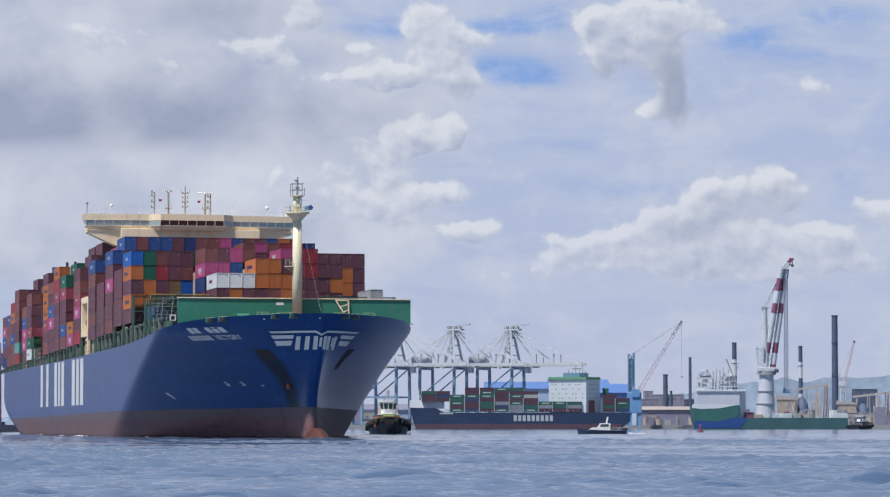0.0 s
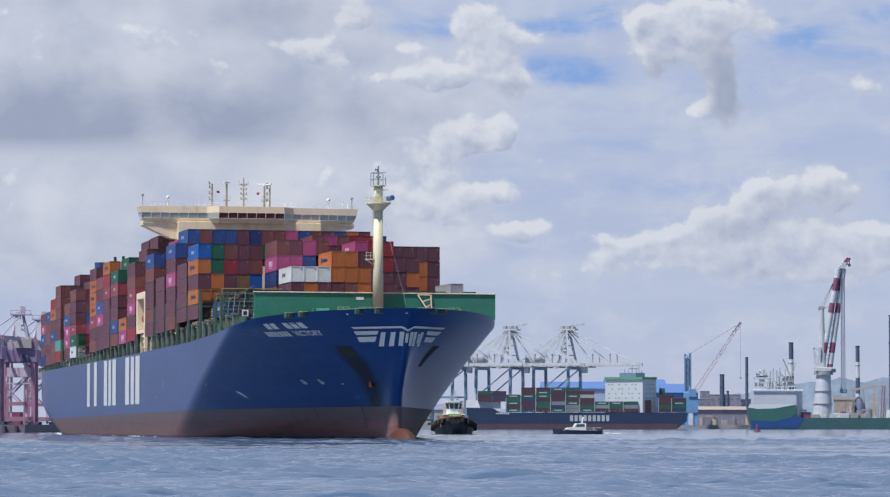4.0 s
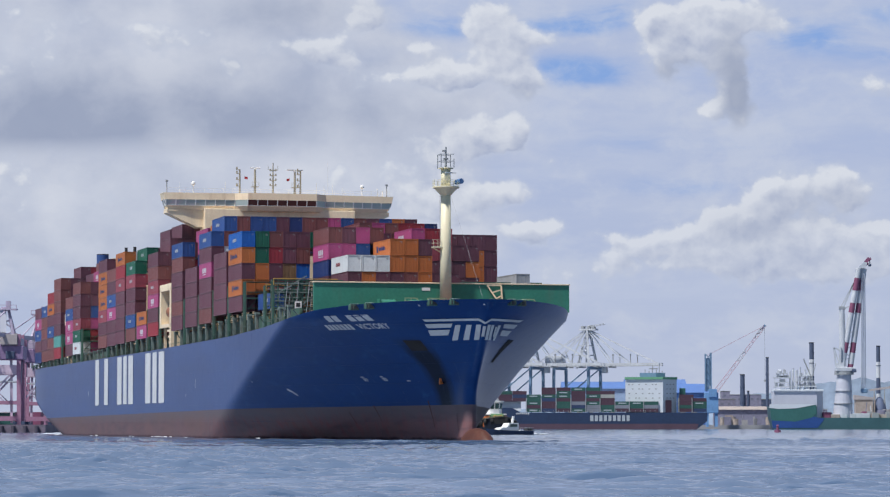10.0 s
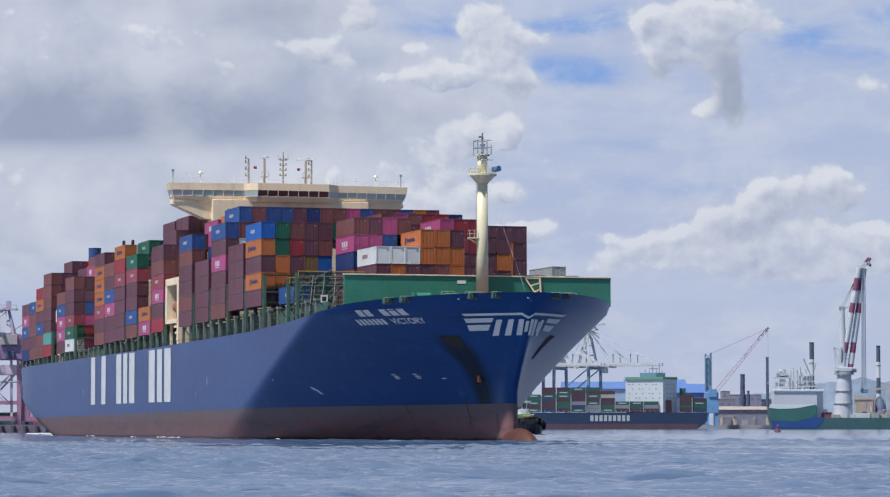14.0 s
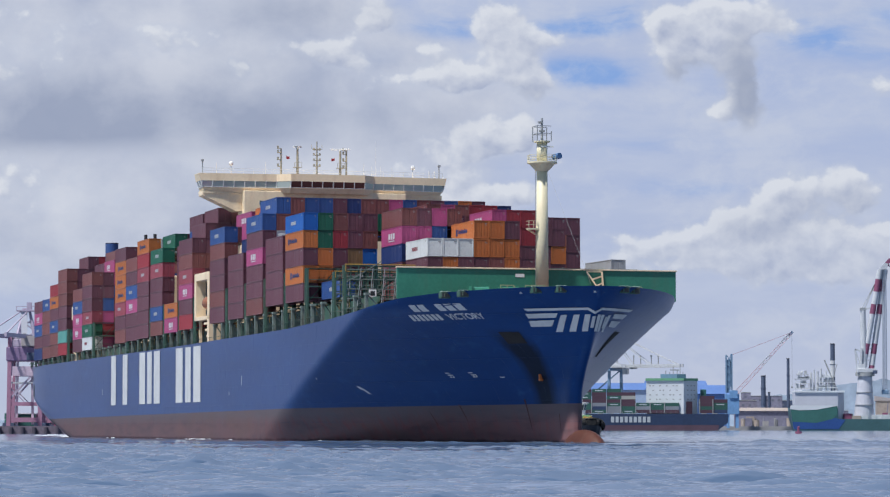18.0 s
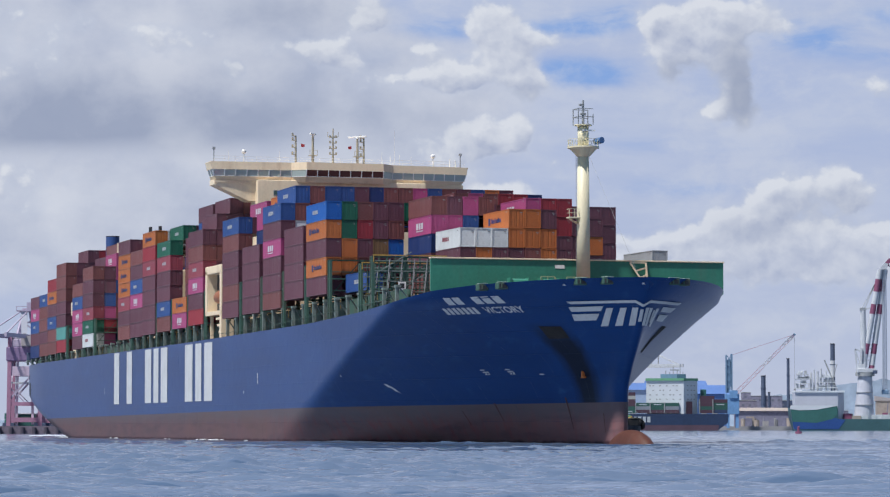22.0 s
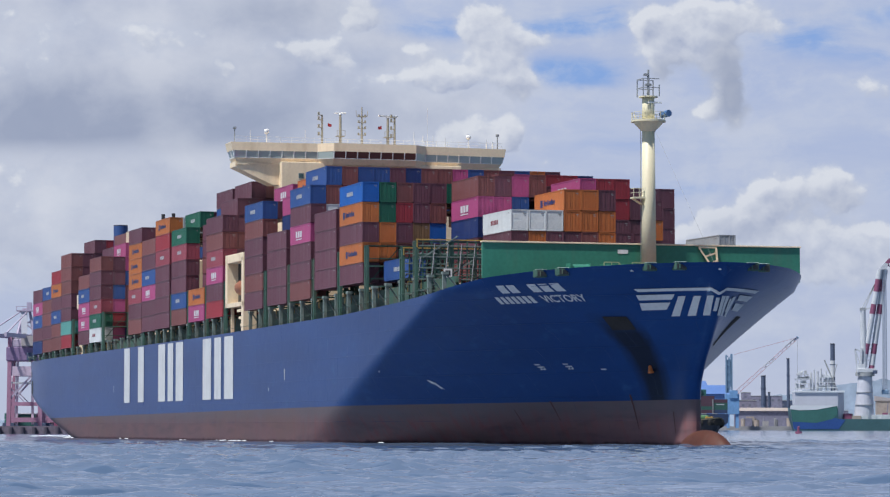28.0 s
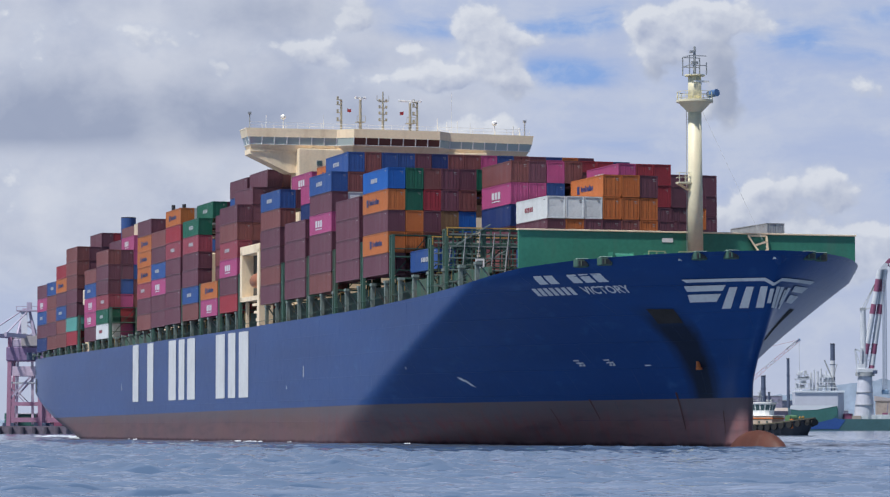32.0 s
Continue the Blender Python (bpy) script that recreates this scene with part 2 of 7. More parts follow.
    # dark wet band at the waterline, which also stands in for the hull's reflection
    low = ramp(math2("ADD", tall, math2("MULTIPLY", noise(0.5, (1, 1, 0.3)), 0.9)), 0.95, 0.6)
    red = mix(low, red, (0.045, 0.016, 0.022))
    # soot and mud below the starboard anchor
    off = math2("ABSOLUTE", math2("SUBTRACT", along, math2("ADD", math2("MULTIPLY", tall, 0.02), 159.2)), 0)
    wide = math2("ADD", math2("MULTIPLY", tall, 0.045), 1.9)
    soot = ramp(math2("ADD", math2("SUBTRACT", wide, off), math2("MULTIPLY", math2("SUBTRACT", noise(0.6, (1, 1, 0.25)), 0.5), 1.6)), -0.9, 0.9)
    soot = math2("MULTIPLY", soot, math2("MULTIPLY", ramp(tall, 16.8, 14.0), ramp(sep.outputs[1], 0.4, -0.4)))
    blue = mix(math2("MULTIPLY", soot, 0.88), blue, (0.012, 0.011, 0.014))
    L(ramp(edge, 0, 1, 0.55, 0.3), b.inputs["Roughness"])
    b.inputs["IOR"].default_value = 1.27
    b.inputs["Specular Tint"].default_value = (0.5, 0.8, 1.0, 1)
    seams = N("ShaderNodeTexBrick")
    seams.inputs["Scale"].default_value = 1.0
    seams.inputs["Brick Width"].default_value, seams.inputs["Row Height"].default_value = 11.0, 3.1
    seams.inputs["Mortar Size"].default_value, seams.inputs["Mortar Smooth"].default_value = 0.05, 0.5
    cx = N("ShaderNodeCombineXYZ")
    L(sep.outputs[0], cx.inputs[0]), L(sep.outputs[2], cx.inputs[1])
    L(cx.outputs[0], seams.inputs[0])
    paint = mix(math2("MULTIPLY", seams.outputs["Fac"], ramp(noise(0.2, (1, 1, 1)), 0.4, 0.65, 0, 0.45)), mix(edge, red, blue), (0.012, 0.03, 0.1))
    L(paint, b.inputs["Base Color"])
    height = math2("ADD", math2("MULTIPLY", seams.outputs["Fac"], 0.35), noise(0.35, (1, 1, 1.5)))
    bp = N("ShaderNodeBump")
    bp.inputs["Strength"].default_value, bp.inputs["Distance"].default_value = 0.5, 0.07
    L(height, bp.inputs["Height"]), L(bp.outputs[0], b.inputs["Normal"])
    return mat


HULL = hull_material()


def water_material():
    mat = bpy.data.materials.new("harbour_water")
    mat.use_nodes = True
    nt = mat.node_tree
    b, L, N = nt.nodes["Principled BSDF"], nt.links.new, nt.nodes.new
    b.inputs["Base Color"].default_value = (0.085, 0.134, 0.222, 1)
    b.inputs["Roughness"].default_value, b.inputs["IOR"].default_value = 0.1, 1.9
    tc = N("ShaderNodeTexCoord")
    h = None
    for scale, dist, stretch in ((1.6, 0.02, (0.5, 1, 1)), (5.0, 0.004, (0.6, 1, 1))):
        mp = N("ShaderNodeMapping")
        mp.inputs["Scale"].default_value = stretch
        L(tc.outputs["Object"], mp.inputs[0])
        n = N("ShaderNodeTexNoise")
        n.inputs["Scale"].default_value, n.inputs["Detail"].default_value = scale, 4
        L(mp.outputs[0], n.inputs[0])
        bp = N("ShaderNodeBump")
        bp.inputs["Strength"].default_value, bp.inputs["Distance"].default_value = 1.0, dist
        L(n.outputs[0], bp.inputs["Height"])
        if h:
            L(h, bp.inputs["Normal"])
        h = bp.outputs[0]
    L(h, b.inputs["Normal"])
    return mat


WATER = water_material()


# ---- sky backdrop: far cloud sheet behind everything ----
def sky_material():
    """A hazy blue sky with drifting cumulus; u, v run in thousandths of the lens's unit from the first view."""
    mat = bpy.data.materials.new("cloudy_sky")
    mat.use_nodes = True
    nt = mat.node_tree
    nt.nodes.clear()
    L, N = nt.links.new, nt.nodes.new
    uv = N("ShaderNodeUVMap")
    uv.uv_map = "sky"

    def vmath(op, a, b=None, k=None):
        m = N("ShaderNodeVectorMath")
        m.operation = op
        for i, x in enumerate((a, b)):
            if isinstance(x, tuple):
                m.inputs[i].default_value = x
            elif x is not None:
                L(x, m.inputs[i])
        if k is not None:
            m.inputs["Scale"].default_value = k
        return m.outputs["Value"] if op == "LENGTH" else m.outputs[0]

    def math2(op, a, b):
        m = N("ShaderNodeMath")
        m.operation = op
        for i, x in enumerate((a, b)):
            if isinstance(x, (int, float)):
                m.inputs[i].default_value = x
            else:
                L(x, m.inputs[i])
        return m.outputs[0]

    def ramp(v, lo, hi, a=0.0, b=1.0, smooth=True):
        r = N("ShaderNodeMapRange")
        r.interpolation_type = "SMOOTHSTEP" if smooth else "LINEAR"
        for k, x in zip(("From Min", "From Max", "To Min", "To Max"), (lo, hi, a, b)):
            r.inputs[k].default_value = x
        L(v, r.inputs[0])
        return r.outputs[0]

    def mix(f, a, b):
        m = N("ShaderNodeMix")
        m.data_type = "RGBA"
        L(f, m.inputs[0])
        for i, x in ((6, a), (7, b)):
            if isinstance(x, tuple):
                m.inputs[i].default_value = (*x, 1)
            else:
                L(x, m.inputs[i])
        return m.outputs[2]

    def fbm(at, scale, stretch=1.0, rough=0.55, detail=8, seed=0.0):
        n = N("ShaderNodeTexNoise")
        n.inputs["Scale"].default_value, n.inputs["Detail"].default_value, n.inputs["Roughness"].default_value = scale, detail, rough
        L(vmath("ADD", vmath("MULTIPLY", at, (1.0, stretch, 1.0)), (3.1 + seed, 1.7 - seed, seed)), n.inputs[0])
        return n

    def warped(scale, amount, rough=0.55):
        w = vmath("SUBTRACT", fbm(uv.outputs[0], scale, 1.0, rough, 5).outputs["Color"], (0.5, 0.5, 0.5))
        return vmath("ADD", uv.outputs[0], vmath("SCALE", w, None, amount))

    def total(at, rows):
        """The sum of rounded patches (x, y, half-width, half-height, weight) of the first view."""
        out = None
        for x, y, rx, ry, power in rows:
            k = (1000 / rx, 1000 / ry, 0.0)
            m = N("ShaderNodeVectorMath")
            m.operation = "MULTIPLY_ADD"
            L(at, m.inputs[0])
            m.inputs[1].default_value, m.inputs[2].default_value = k, (-x / rx, -(HORIZON - y) / ry, 0.0)
            p = ramp(vmath("LENGTH", m.outputs[0]), 0.0, 1.35, power, 0.0)
            out = p if out is None else math2("ADD", out, p)
        return out

    sep = N("ShaderNodeSeparateXYZ")
    L(uv.outputs[0], sep.inputs[0])
    v = sep.outputs[1]

    # thin veils over a pale blue sky, with a few clear gaps
    near = warped(5.0, 0.05)
    veil = fbm(near, 1.6, 6.0, 0.6).outputs[0]
    streak = fbm(warped(3.0, 0.11), 3.4, 5.0, 0.6, seed=4.0).outputs[0]
    clear = mix(ramp(v, 0.0, 0.75, smooth=False), (0.51, 0.575, 0.755), (0.43, 0.525, 0.78))
    clear = mix(ramp(veil, 0.36, 0.66, 0, 0.75), clear, (0.52, 0.59, 0.775))
    clear = mix(ramp(streak, 0.40, 0.68, 0, 0.5), clear, (0.565, 0.632, 0.80))
    gap = total(near, ((915, 130, 120, 36, 1.1), (860, 45, 110, 26, 1.0), (555, 100, 60, 22, 1.0), (960, 25, 90, 40, 1.0), (660, 50, 120, 28, 0.8), (1085, 330, 130, 30, 0.55), (1300, 60, 110, 36, 0.9),
                       (1010, 250, 190, 40, 0.35), (1420, 95, 170, 30, 0.5), (1490, 345, 60, 50, 0.75), (1480, 30, 120, 40, 0.6), (700, 105, 40, 14, 0.8), (1650, 200, 150, 110, 0.7), (1210, 255, 120, 22, 0.3)))
    clear = mix(ramp(math2("MULTIPLY", gap, ramp(streak, 0.34, 0.64, 1.15, 0.4)), 0.05, 1.0, 0, 0.95), clear, (0.25, 0.42, 0.80))

    # cumulus heads: billowed outlines, bright towards the sun at the upper left, grey within
    heads = ((535, 28, 62, 52, 1.2), (470, 95, 75, 40, 1.1), (400, 75, 80, 40, 0.8), (560, 140, 70, 36, 0.9), (640, 85, 55, 24, 0.8), (650, 132, 90, 34, 1.0), (745, 30, 62, 60, 1.3), (790, 75, 66, 62, 1.2), (740, 120, 85, 55, 1.0),
             (860, 68, 36, 22, 0.9), (815, 140, 50, 36, 0.9), (800, 215, 46, 34, 1.25), (782, 250, 56, 22, 0.9), (690, 292, 52, 40, 1.0), (735, 245, 60, 46, 0.8), (620, 255, 70, 55, 0.65), (775, 338, 66, 32, 1.15), (700, 355, 90, 34, 0.7),
             (455, 330, 85, 48, 0.75), (560, 330, 90, 60, 0.55), (1045, 50, 62, 58, 1.35), (1120, 40, 80, 70, 1.35), (1200, 22, 88, 46, 1.2), (1060, 112, 64, 40, 0.9), (1165, 110, 62, 66, 1.2), (1190, 180, 48, 62, 0.95), (1140, 192, 40, 26, 1.0), (1255, 40, 56, 32, 0.8),
             (1438, 155, 62, 32, 0.85), (1245, 335, 58, 46, 1.15), (1335, 322, 70, 42, 1.15), (1285, 395, 135, 70, 0.85), (1395, 345, 52, 42, 0.9), (1200, 400, 70, 50, 0.8), (1128, 392, 46, 36, 1.1), (1070, 415, 60, 34, 0.95), (1000, 432, 60, 26, 0.8),
             (1430, 412, 66, 30, 1.1), (1540, 372, 60, 36, 1.2), (1480, 440, 120, 44, 1.1), (1620, 400, 90, 60, 1.0), (860, 395, 46, 18, 0.8), (925, 412, 70, 22, 0.85), (805, 405, 60, 22, 0.7), (1140, 470, 200, 40, 0.8), (1400, 490, 200, 46, 0.9),
             (900, 470, 160, 34, 0.6), (1720, 320, 130, 90, 0.9), (1670, 90, 110, 60, 0.8), (170, 60, 110, 50, 0.75), (60, 40, 90, 40, 0.6), (300, 120, 80, 40, 0.6), (700, 225, 80, 60, 0.75), (640, 335, 110, 60, 0.75), (715, 400, 130, 44, 0.75), (870, 300, 80, 40, 0.45), (1280, 440, 200, 60, 0.8), (1100, 445, 150, 40, 0.75), (830, 420, 60, 30, 0.6), (90, 330, 130, 40, 0.25), (300, 320, 120, 36, 0.3), (-90, 90, 140, 90, 0.8), (-120, 330, 160, 80, 0.8))

    def body(shift):
        at = warped(16.0, 0.03, 0.6)
        if shift:
            at = vmath("ADD", at, shift)
        lump = N("ShaderNodeTexVoronoi")
        lump.feature = "SMOOTH_F1"
        lump.inputs["Scale"].default_value, lump.inputs["Detail"].default_value, lump.inputs["Roughness"].default_value, lump.inputs["Smoothness"].default_value = 17.0, 3.0, 0.5, 0.5
        L(vmath("MULTIPLY", at, (1.0, 1.2, 1.0)), lump.inputs[0])
        rough = math2("MULTIPLY", math2("SUBTRACT", fbm(at, 8.0, 1.15, 0.6, 10, 2.0).outputs[0], 0.5), 0.95)
        cauli = math2("MULTIPLY", math2("SUBTRACT", 0.40, lump.outputs["Distance"]), 0.85)
        return math2("ADD", math2("MINIMUM", total(at, heads), 1.35), math2("ADD", rough, cauli))

    d0, d1 = body(None), body((-0.010, 0.015, 0.0))
    cover = math2("MULTIPLY", ramp(d0, 0.16, 0.56), ramp(v, 0.12, 0.46, 0.5, 0.9))
    wisp = math2("MULTIPLY", ramp(d0, -0.1, 0.4), ramp(v, 0.05, 0.35, 0.3, 0.55))
    facing = math2("SUBTRACT", d0, d1)
    light = math2("SUBTRACT", math2("ADD", math2("MULTIPLY", facing, 0.95), 0.66), ramp(d0, 0.45, 1.5, 0.0, 0.34))
    cloud = mix(ramp(light, 0.05, 1.0, smooth=False), (0.415, 0.475, 0.645), (0.775, 0.81, 0.885))

    # the wide grey bank and its dark flat base
    at = warped(3.0, 0.09)
    bank = total(at, ((120, 60, 420, 190, 1.0), (200, 250, 520, 230, 1.0), (480, 90, 240, 130, 0.8), (600, 300, 330, 200, 0.75), (-200, 200, 360, 300, 0.9), (150, 430, 420, 160, 0.9), (620, 440, 300, 110, 0.5), (760, 140, 180, 150, 0.5)))
    soft = fbm(at, 5.0, 1.3, 0.56, 8, 7.0).outputs[0]
    bank_cover = ramp(math2("ADD", bank, math2("MULTIPLY", math2("SUBTRACT", soft, 0.5), 1.5)), 0.25, 0.95, 0.0, 0.93)
    bank_tone = mix(ramp(soft, 0.33, 0.68, smooth=False), (0.475, 0.532, 0.685), (0.70, 0.737, 0.835))
    ragged = math2("ADD", v, math2("MULTIPLY", math2("SUBTRACT", soft, 0.5), 0.11))
    base = math2("MULTIPLY", total(at, ((110, 225, 330, 95, 1.1), (300, 220, 170, 65, 0.7), (-120, 215, 260, 100, 0.9))), ramp(ragged, (HORIZON - 288) / 1000, (HORIZON - 240) / 1000))
    grey = math2("ADD", base, total(at, ((395, 18, 170, 52, 0.85), (300, 140, 190, 90, 0.42), (560, 215, 150, 60, 0.35), (60, 150, 130, 60, 0.3), (640, 190, 120, 50, 0.25), (470, 200, 120, 60, 0.3))))
    under = total(warped(9.0, 0.04), ((1182, 130, 40, 95, 1.0), (1195, 185, 36, 55, 0.7), (1085, 128, 62, 30, 0.75), (1240, 175, 28, 34, 0.45), (800, 165, 70, 26, 0.35), (1330, 370, 120, 44, 0.35), (1200, 405, 80, 40, 0.3), (1460, 175, 60, 20, 0.25)))

    col = mix(bank_cover, clear, bank_tone)
    mottle = fbm(warped(7.0, 0.06), 7.5, 1.5, 0.6, 8, 5.0).outputs[0]
    col = mix(ramp(mottle, 0.44, 0.68, 0, 0.5), col, (0.64, 0.69, 0.81))
    col = mix(wisp, col, (0.575, 0.635, 0.78))
    col = mix(cover, col, cloud)
    col = mix(ramp(math2("MULTIPLY", grey, ramp(soft, 0.28, 0.72, 1.15, 0.55)), 0.0, 1.25, 0, 0.85, False), col, (0.33, 0.387, 0.54))
    col = mix(ramp(math2("MULTIPLY", under, ramp(d0, -0.1, 0.4)), 0.0, 1.1, 0, 0.8, False), col, (0.34, 0.395, 0.54))
    col = mix(ramp(v, 0.0, 0.16, 0.6, 0.0), col, (0.53, 0.58, 0.745))
    e = N("ShaderNodeEmission")
    e.inputs["Strength"].default_value = 0.9
    L(col, e.inputs[0])
    out = N("ShaderNodeOutputMaterial")
    L(e.outputs[0], out.inputs[0])
    return mat


def sky_sheet():
    me = bpy.data.meshes.new("backdrop")
    R, na, ne = 4700.0, 48, 20
    az = np.linspace(-0.62, 0.62, na + 1)
    el = np.linspace(-0.02, 1.05, ne + 1)
    vs = [(R * math.sin(a), R * math.cos(a), R * math.tan(e) + EYE_Z) for e in el for a in az]
    fs = [(j * (na + 1) + i, j * (na + 1) + i + 1, (j + 1) * (na + 1) + i + 1, (j + 1) * (na + 1) + i) for j in range(ne) for i in range(na)]
    me.from_pydata(vs, [], fs)
    layer = me.uv_layers.new(name="sky")
    for loop in me.loops:
        x, y, z = vs[loop.vertex_index]
        layer.data[loop.index].uv = ((784 + FOCAL * math.atan2(x, y)) / 1000, FOCAL * (z - EYE_Z) / R / 1000)
    me.materials.append(sky_material())
    return tagged(new("backdrop", me), "hazy blue sky with grey and white cumulus clouds", "sky", kind="structure")


BACKDROP = sky_sheet()


# ---- water ----
def waves(x, y):
    """Short wind waves, heights in metres."""
    rng = np.random.RandomState(5)
    h = np.zeros_like(x)
    for k in range(40):
        lam = 1.1 * 1.06 ** k
        th = rng.normal(-1.45, 0.34)
        a = 0.0125 * min(lam, 2.6) ** 0.9 * (0.5 if lam < 2.6 else 1.6)
        ph = rng.uniform(0, 6.28)
        w = np.sin((x * math.cos(th) + y * math.sin(th)) * 2 * math.pi / lam + ph + 0.9 * np.sin(x * 0.05 * (k % 5 + 1) + y * 0.06 + k))
        h += a * (1 - np.abs(w)) ** 1.5 * 1.7
    g = 0.62 + 0.38 * np.sin(x * 0.09 + 1.3 * np.sin(y * 0.05)) * np.sin(y * 0.07 + 0.8 * np.sin(x * 0.05)) + 0.25 * np.sin(x * 0.021 + y * 0.013)
    swell = np.zeros_like(x)
    for c, k, p in ((116, 0.11, 0.0), (124, 0.09, 1.9), (141, 0.07, 4.0), (172, 0.06, 2.6), (215, 0.05, 0.9)):
        d = (y - c - 1.8 * np.sin(x * k + p)) / (0.009 * c)
        swell += 0.0009 * c * np.exp(-d * d) * np.clip(np.sin(x * k * 1.7 + 2 * p) + 0.3 * np.sin(x * k * 3.1 + p), 0, 1)
    return (h - h.mean()) * np.clip(g, 0.15, 1.3) * 1.2 + swell


def water_sheet():
    ys = [66.0]
    while ys[-1] < 480:
        ys.append(ys[-1] * 1.0021)
    while ys[-1] < 900:
        ys.append(ys[-1] * 1.006)
    while ys[-1] < 4690:
        ys.append(ys[-1] * 1.05)
    ys = np.array(ys)
    nx = 400
    u = np.linspace(-1, 1, nx)
    X = u[None, :] * (ys[:, None] * 0.165 + 30)
    Y = np.repeat(ys[:, None], nx, 1)
    Z = waves(X, Y) * np.clip((1100 - Y) / 600, 0.0, 1)
    co = np.stack([X, Y, Z], -1).reshape(-1, 3)
    i = np.arange(len(ys) - 1)[:, None] * nx + np.arange(nx - 1)[None, :]
    quads = np.stack([i, i + 1, i + nx + 1, i + nx], -1).reshape(-1, 4)
    # the flat rest of the harbour, round and behind the camera
    n = len(co)
    W = ys * 0.165 + 30
    far = [(-4690, 4690, -0.02), (4690, 4690, -0.02), (4690, -3000, -0.02), (-4690, -3000, -0.02)]
    rim_l, rim_r = (-W[0], ys[0], -0.02), (W[0], ys[0], -0.02)
    top_l, top_r = (-W[-1], ys[-1], -0.02), (W[-1], ys[-1], -0.02)
    co = np.concatenate([co, np.array(far + [rim_l, rim_r, top_l, top_r])])
    faces = quads.tolist() + [(n + 3, n + 2, n + 5, n + 4), (n + 2, n + 1, n + 7, n + 5), (n, n + 3, n + 4, n + 6)]
    me = bpy.data.meshes.new("water")
    me.from_pydata(co.tolist(), [], faces)
    me.polygons.foreach_set("use_smooth", [True] * len(me.polygons))
    me.materials.append(WATER)
    return tagged(new("water", me), "rippled grey-blue harbour water", "water", kind="structure")


WATER_SHEET = water_sheet()


# ---- the container ship: x towards the bow, y to port, z up from the water ----
SHIP = thing("container_ship", "laden container ship with deep blue hull and cream bridge", "container ship")
BEAM = 24.2


def lerp_table(rows, x):
    if x <= rows[0][0]:
        return rows[0][1]
    for (a, p), (b, q) in zip(rows, rows[1:]):
        if x <= b:
            return p + (q - p) * (x - a) / (b - a)
    return rows[-1][1]


def smooth_table(rows, x):
    """A rounded curve through the rows, level beyond its ends."""
    n = len(rows)
    if x <= rows[0][0]:
        return rows[0][1]
    if x >= rows[-1][0]:
        return rows[-1][1]
    slope = [(q - p) / (b - a) for (a, p), (b, q) in zip(rows, rows[1:])]
    tan = [slope[0]] + [0.0 if s * t <= 0 else 2 * s * t / (s + t) for s, t in zip(slope, slope[1:])] + [slope[-1]]
    for i in range(n - 1):
        (a, p), (b, q) = rows[i], rows[i + 1]
        if x <= b:
            h = b - a
            k = (x - a) / h
            return ((2 * k ** 3 - 3 * k * k + 1) * p + (k ** 3 - 2 * k * k + k) * h * tan[i] + (3 * k * k - 2 * k ** 3) * q + (k ** 3 - k * k) * h * tan[i + 1])


STEM = ((-3, 166.2), (0, 166.7), (7, 166.9), (10, 168.3), (13, 170.6), (19, 174.6), (22.4, 177.2))
SHEER = ((-183, 17.2), (0, 17.85), (90, 18.5), (119, 19.2), (136, 19.9), (142, 20.45), (149, 21.2), (158, 21.7), (168, 22.0), (178, 22.15))


def shoulder(z):
    return 69 + 66 * min(1.0, max(z, 0) / 20) ** 1.05


def half_breadth(x, z):
    """Half the hull's width at x and height z."""
    b = BEAM
    xp, xe = shoulder(z), smooth_table(STEM, z)
    if x > xp:
        u = min(1.0, (x - xp) / (xe - xp))
        u = min(1.0, (math.sqrt(u * u + 0.025) - 0.15811) / 0.8543)
        p = smooth_table(((0, 1.08), (12, 1.1), (17, 1.2), (22.4, 1.45)), z)
        q = smooth_table(((0, 1.22), (12, 1.05), (17, 0.9), (22.4, 0.62)), z)
        b *= (1 - u ** p) ** q
        d = max(xe - x, 0.0)
        b = math.sqrt(b * b + 1.5 * d * math.exp(-d / 2.2) * min(1.0, max(0.0, (20.5 - z) / 5)))     # rounded stem
    if x < -112:
        k = 10.5 * ((-112 - x) / 71) ** 1.05
        if z < k:
            b *= math.sqrt(max(0.0, 1 - min(1.0, (k - z) / 7.0) ** 2))
    if x < -150:
        b -= 1.6 * ((-150 - x) / 33) ** 2
    return max(b, 0.0)


def surface(y, z):
    """The x at which the bow reaches the half-breadth |y| at height z."""
    lo, hi = shoulder(z), smooth_table(STEM, z)
    for _ in range(40):
        mid = (lo + hi) / 2
        lo, hi = (mid, hi) if half_breadth(mid, z) > abs(y) else (lo, mid)
    return (lo + hi) / 2


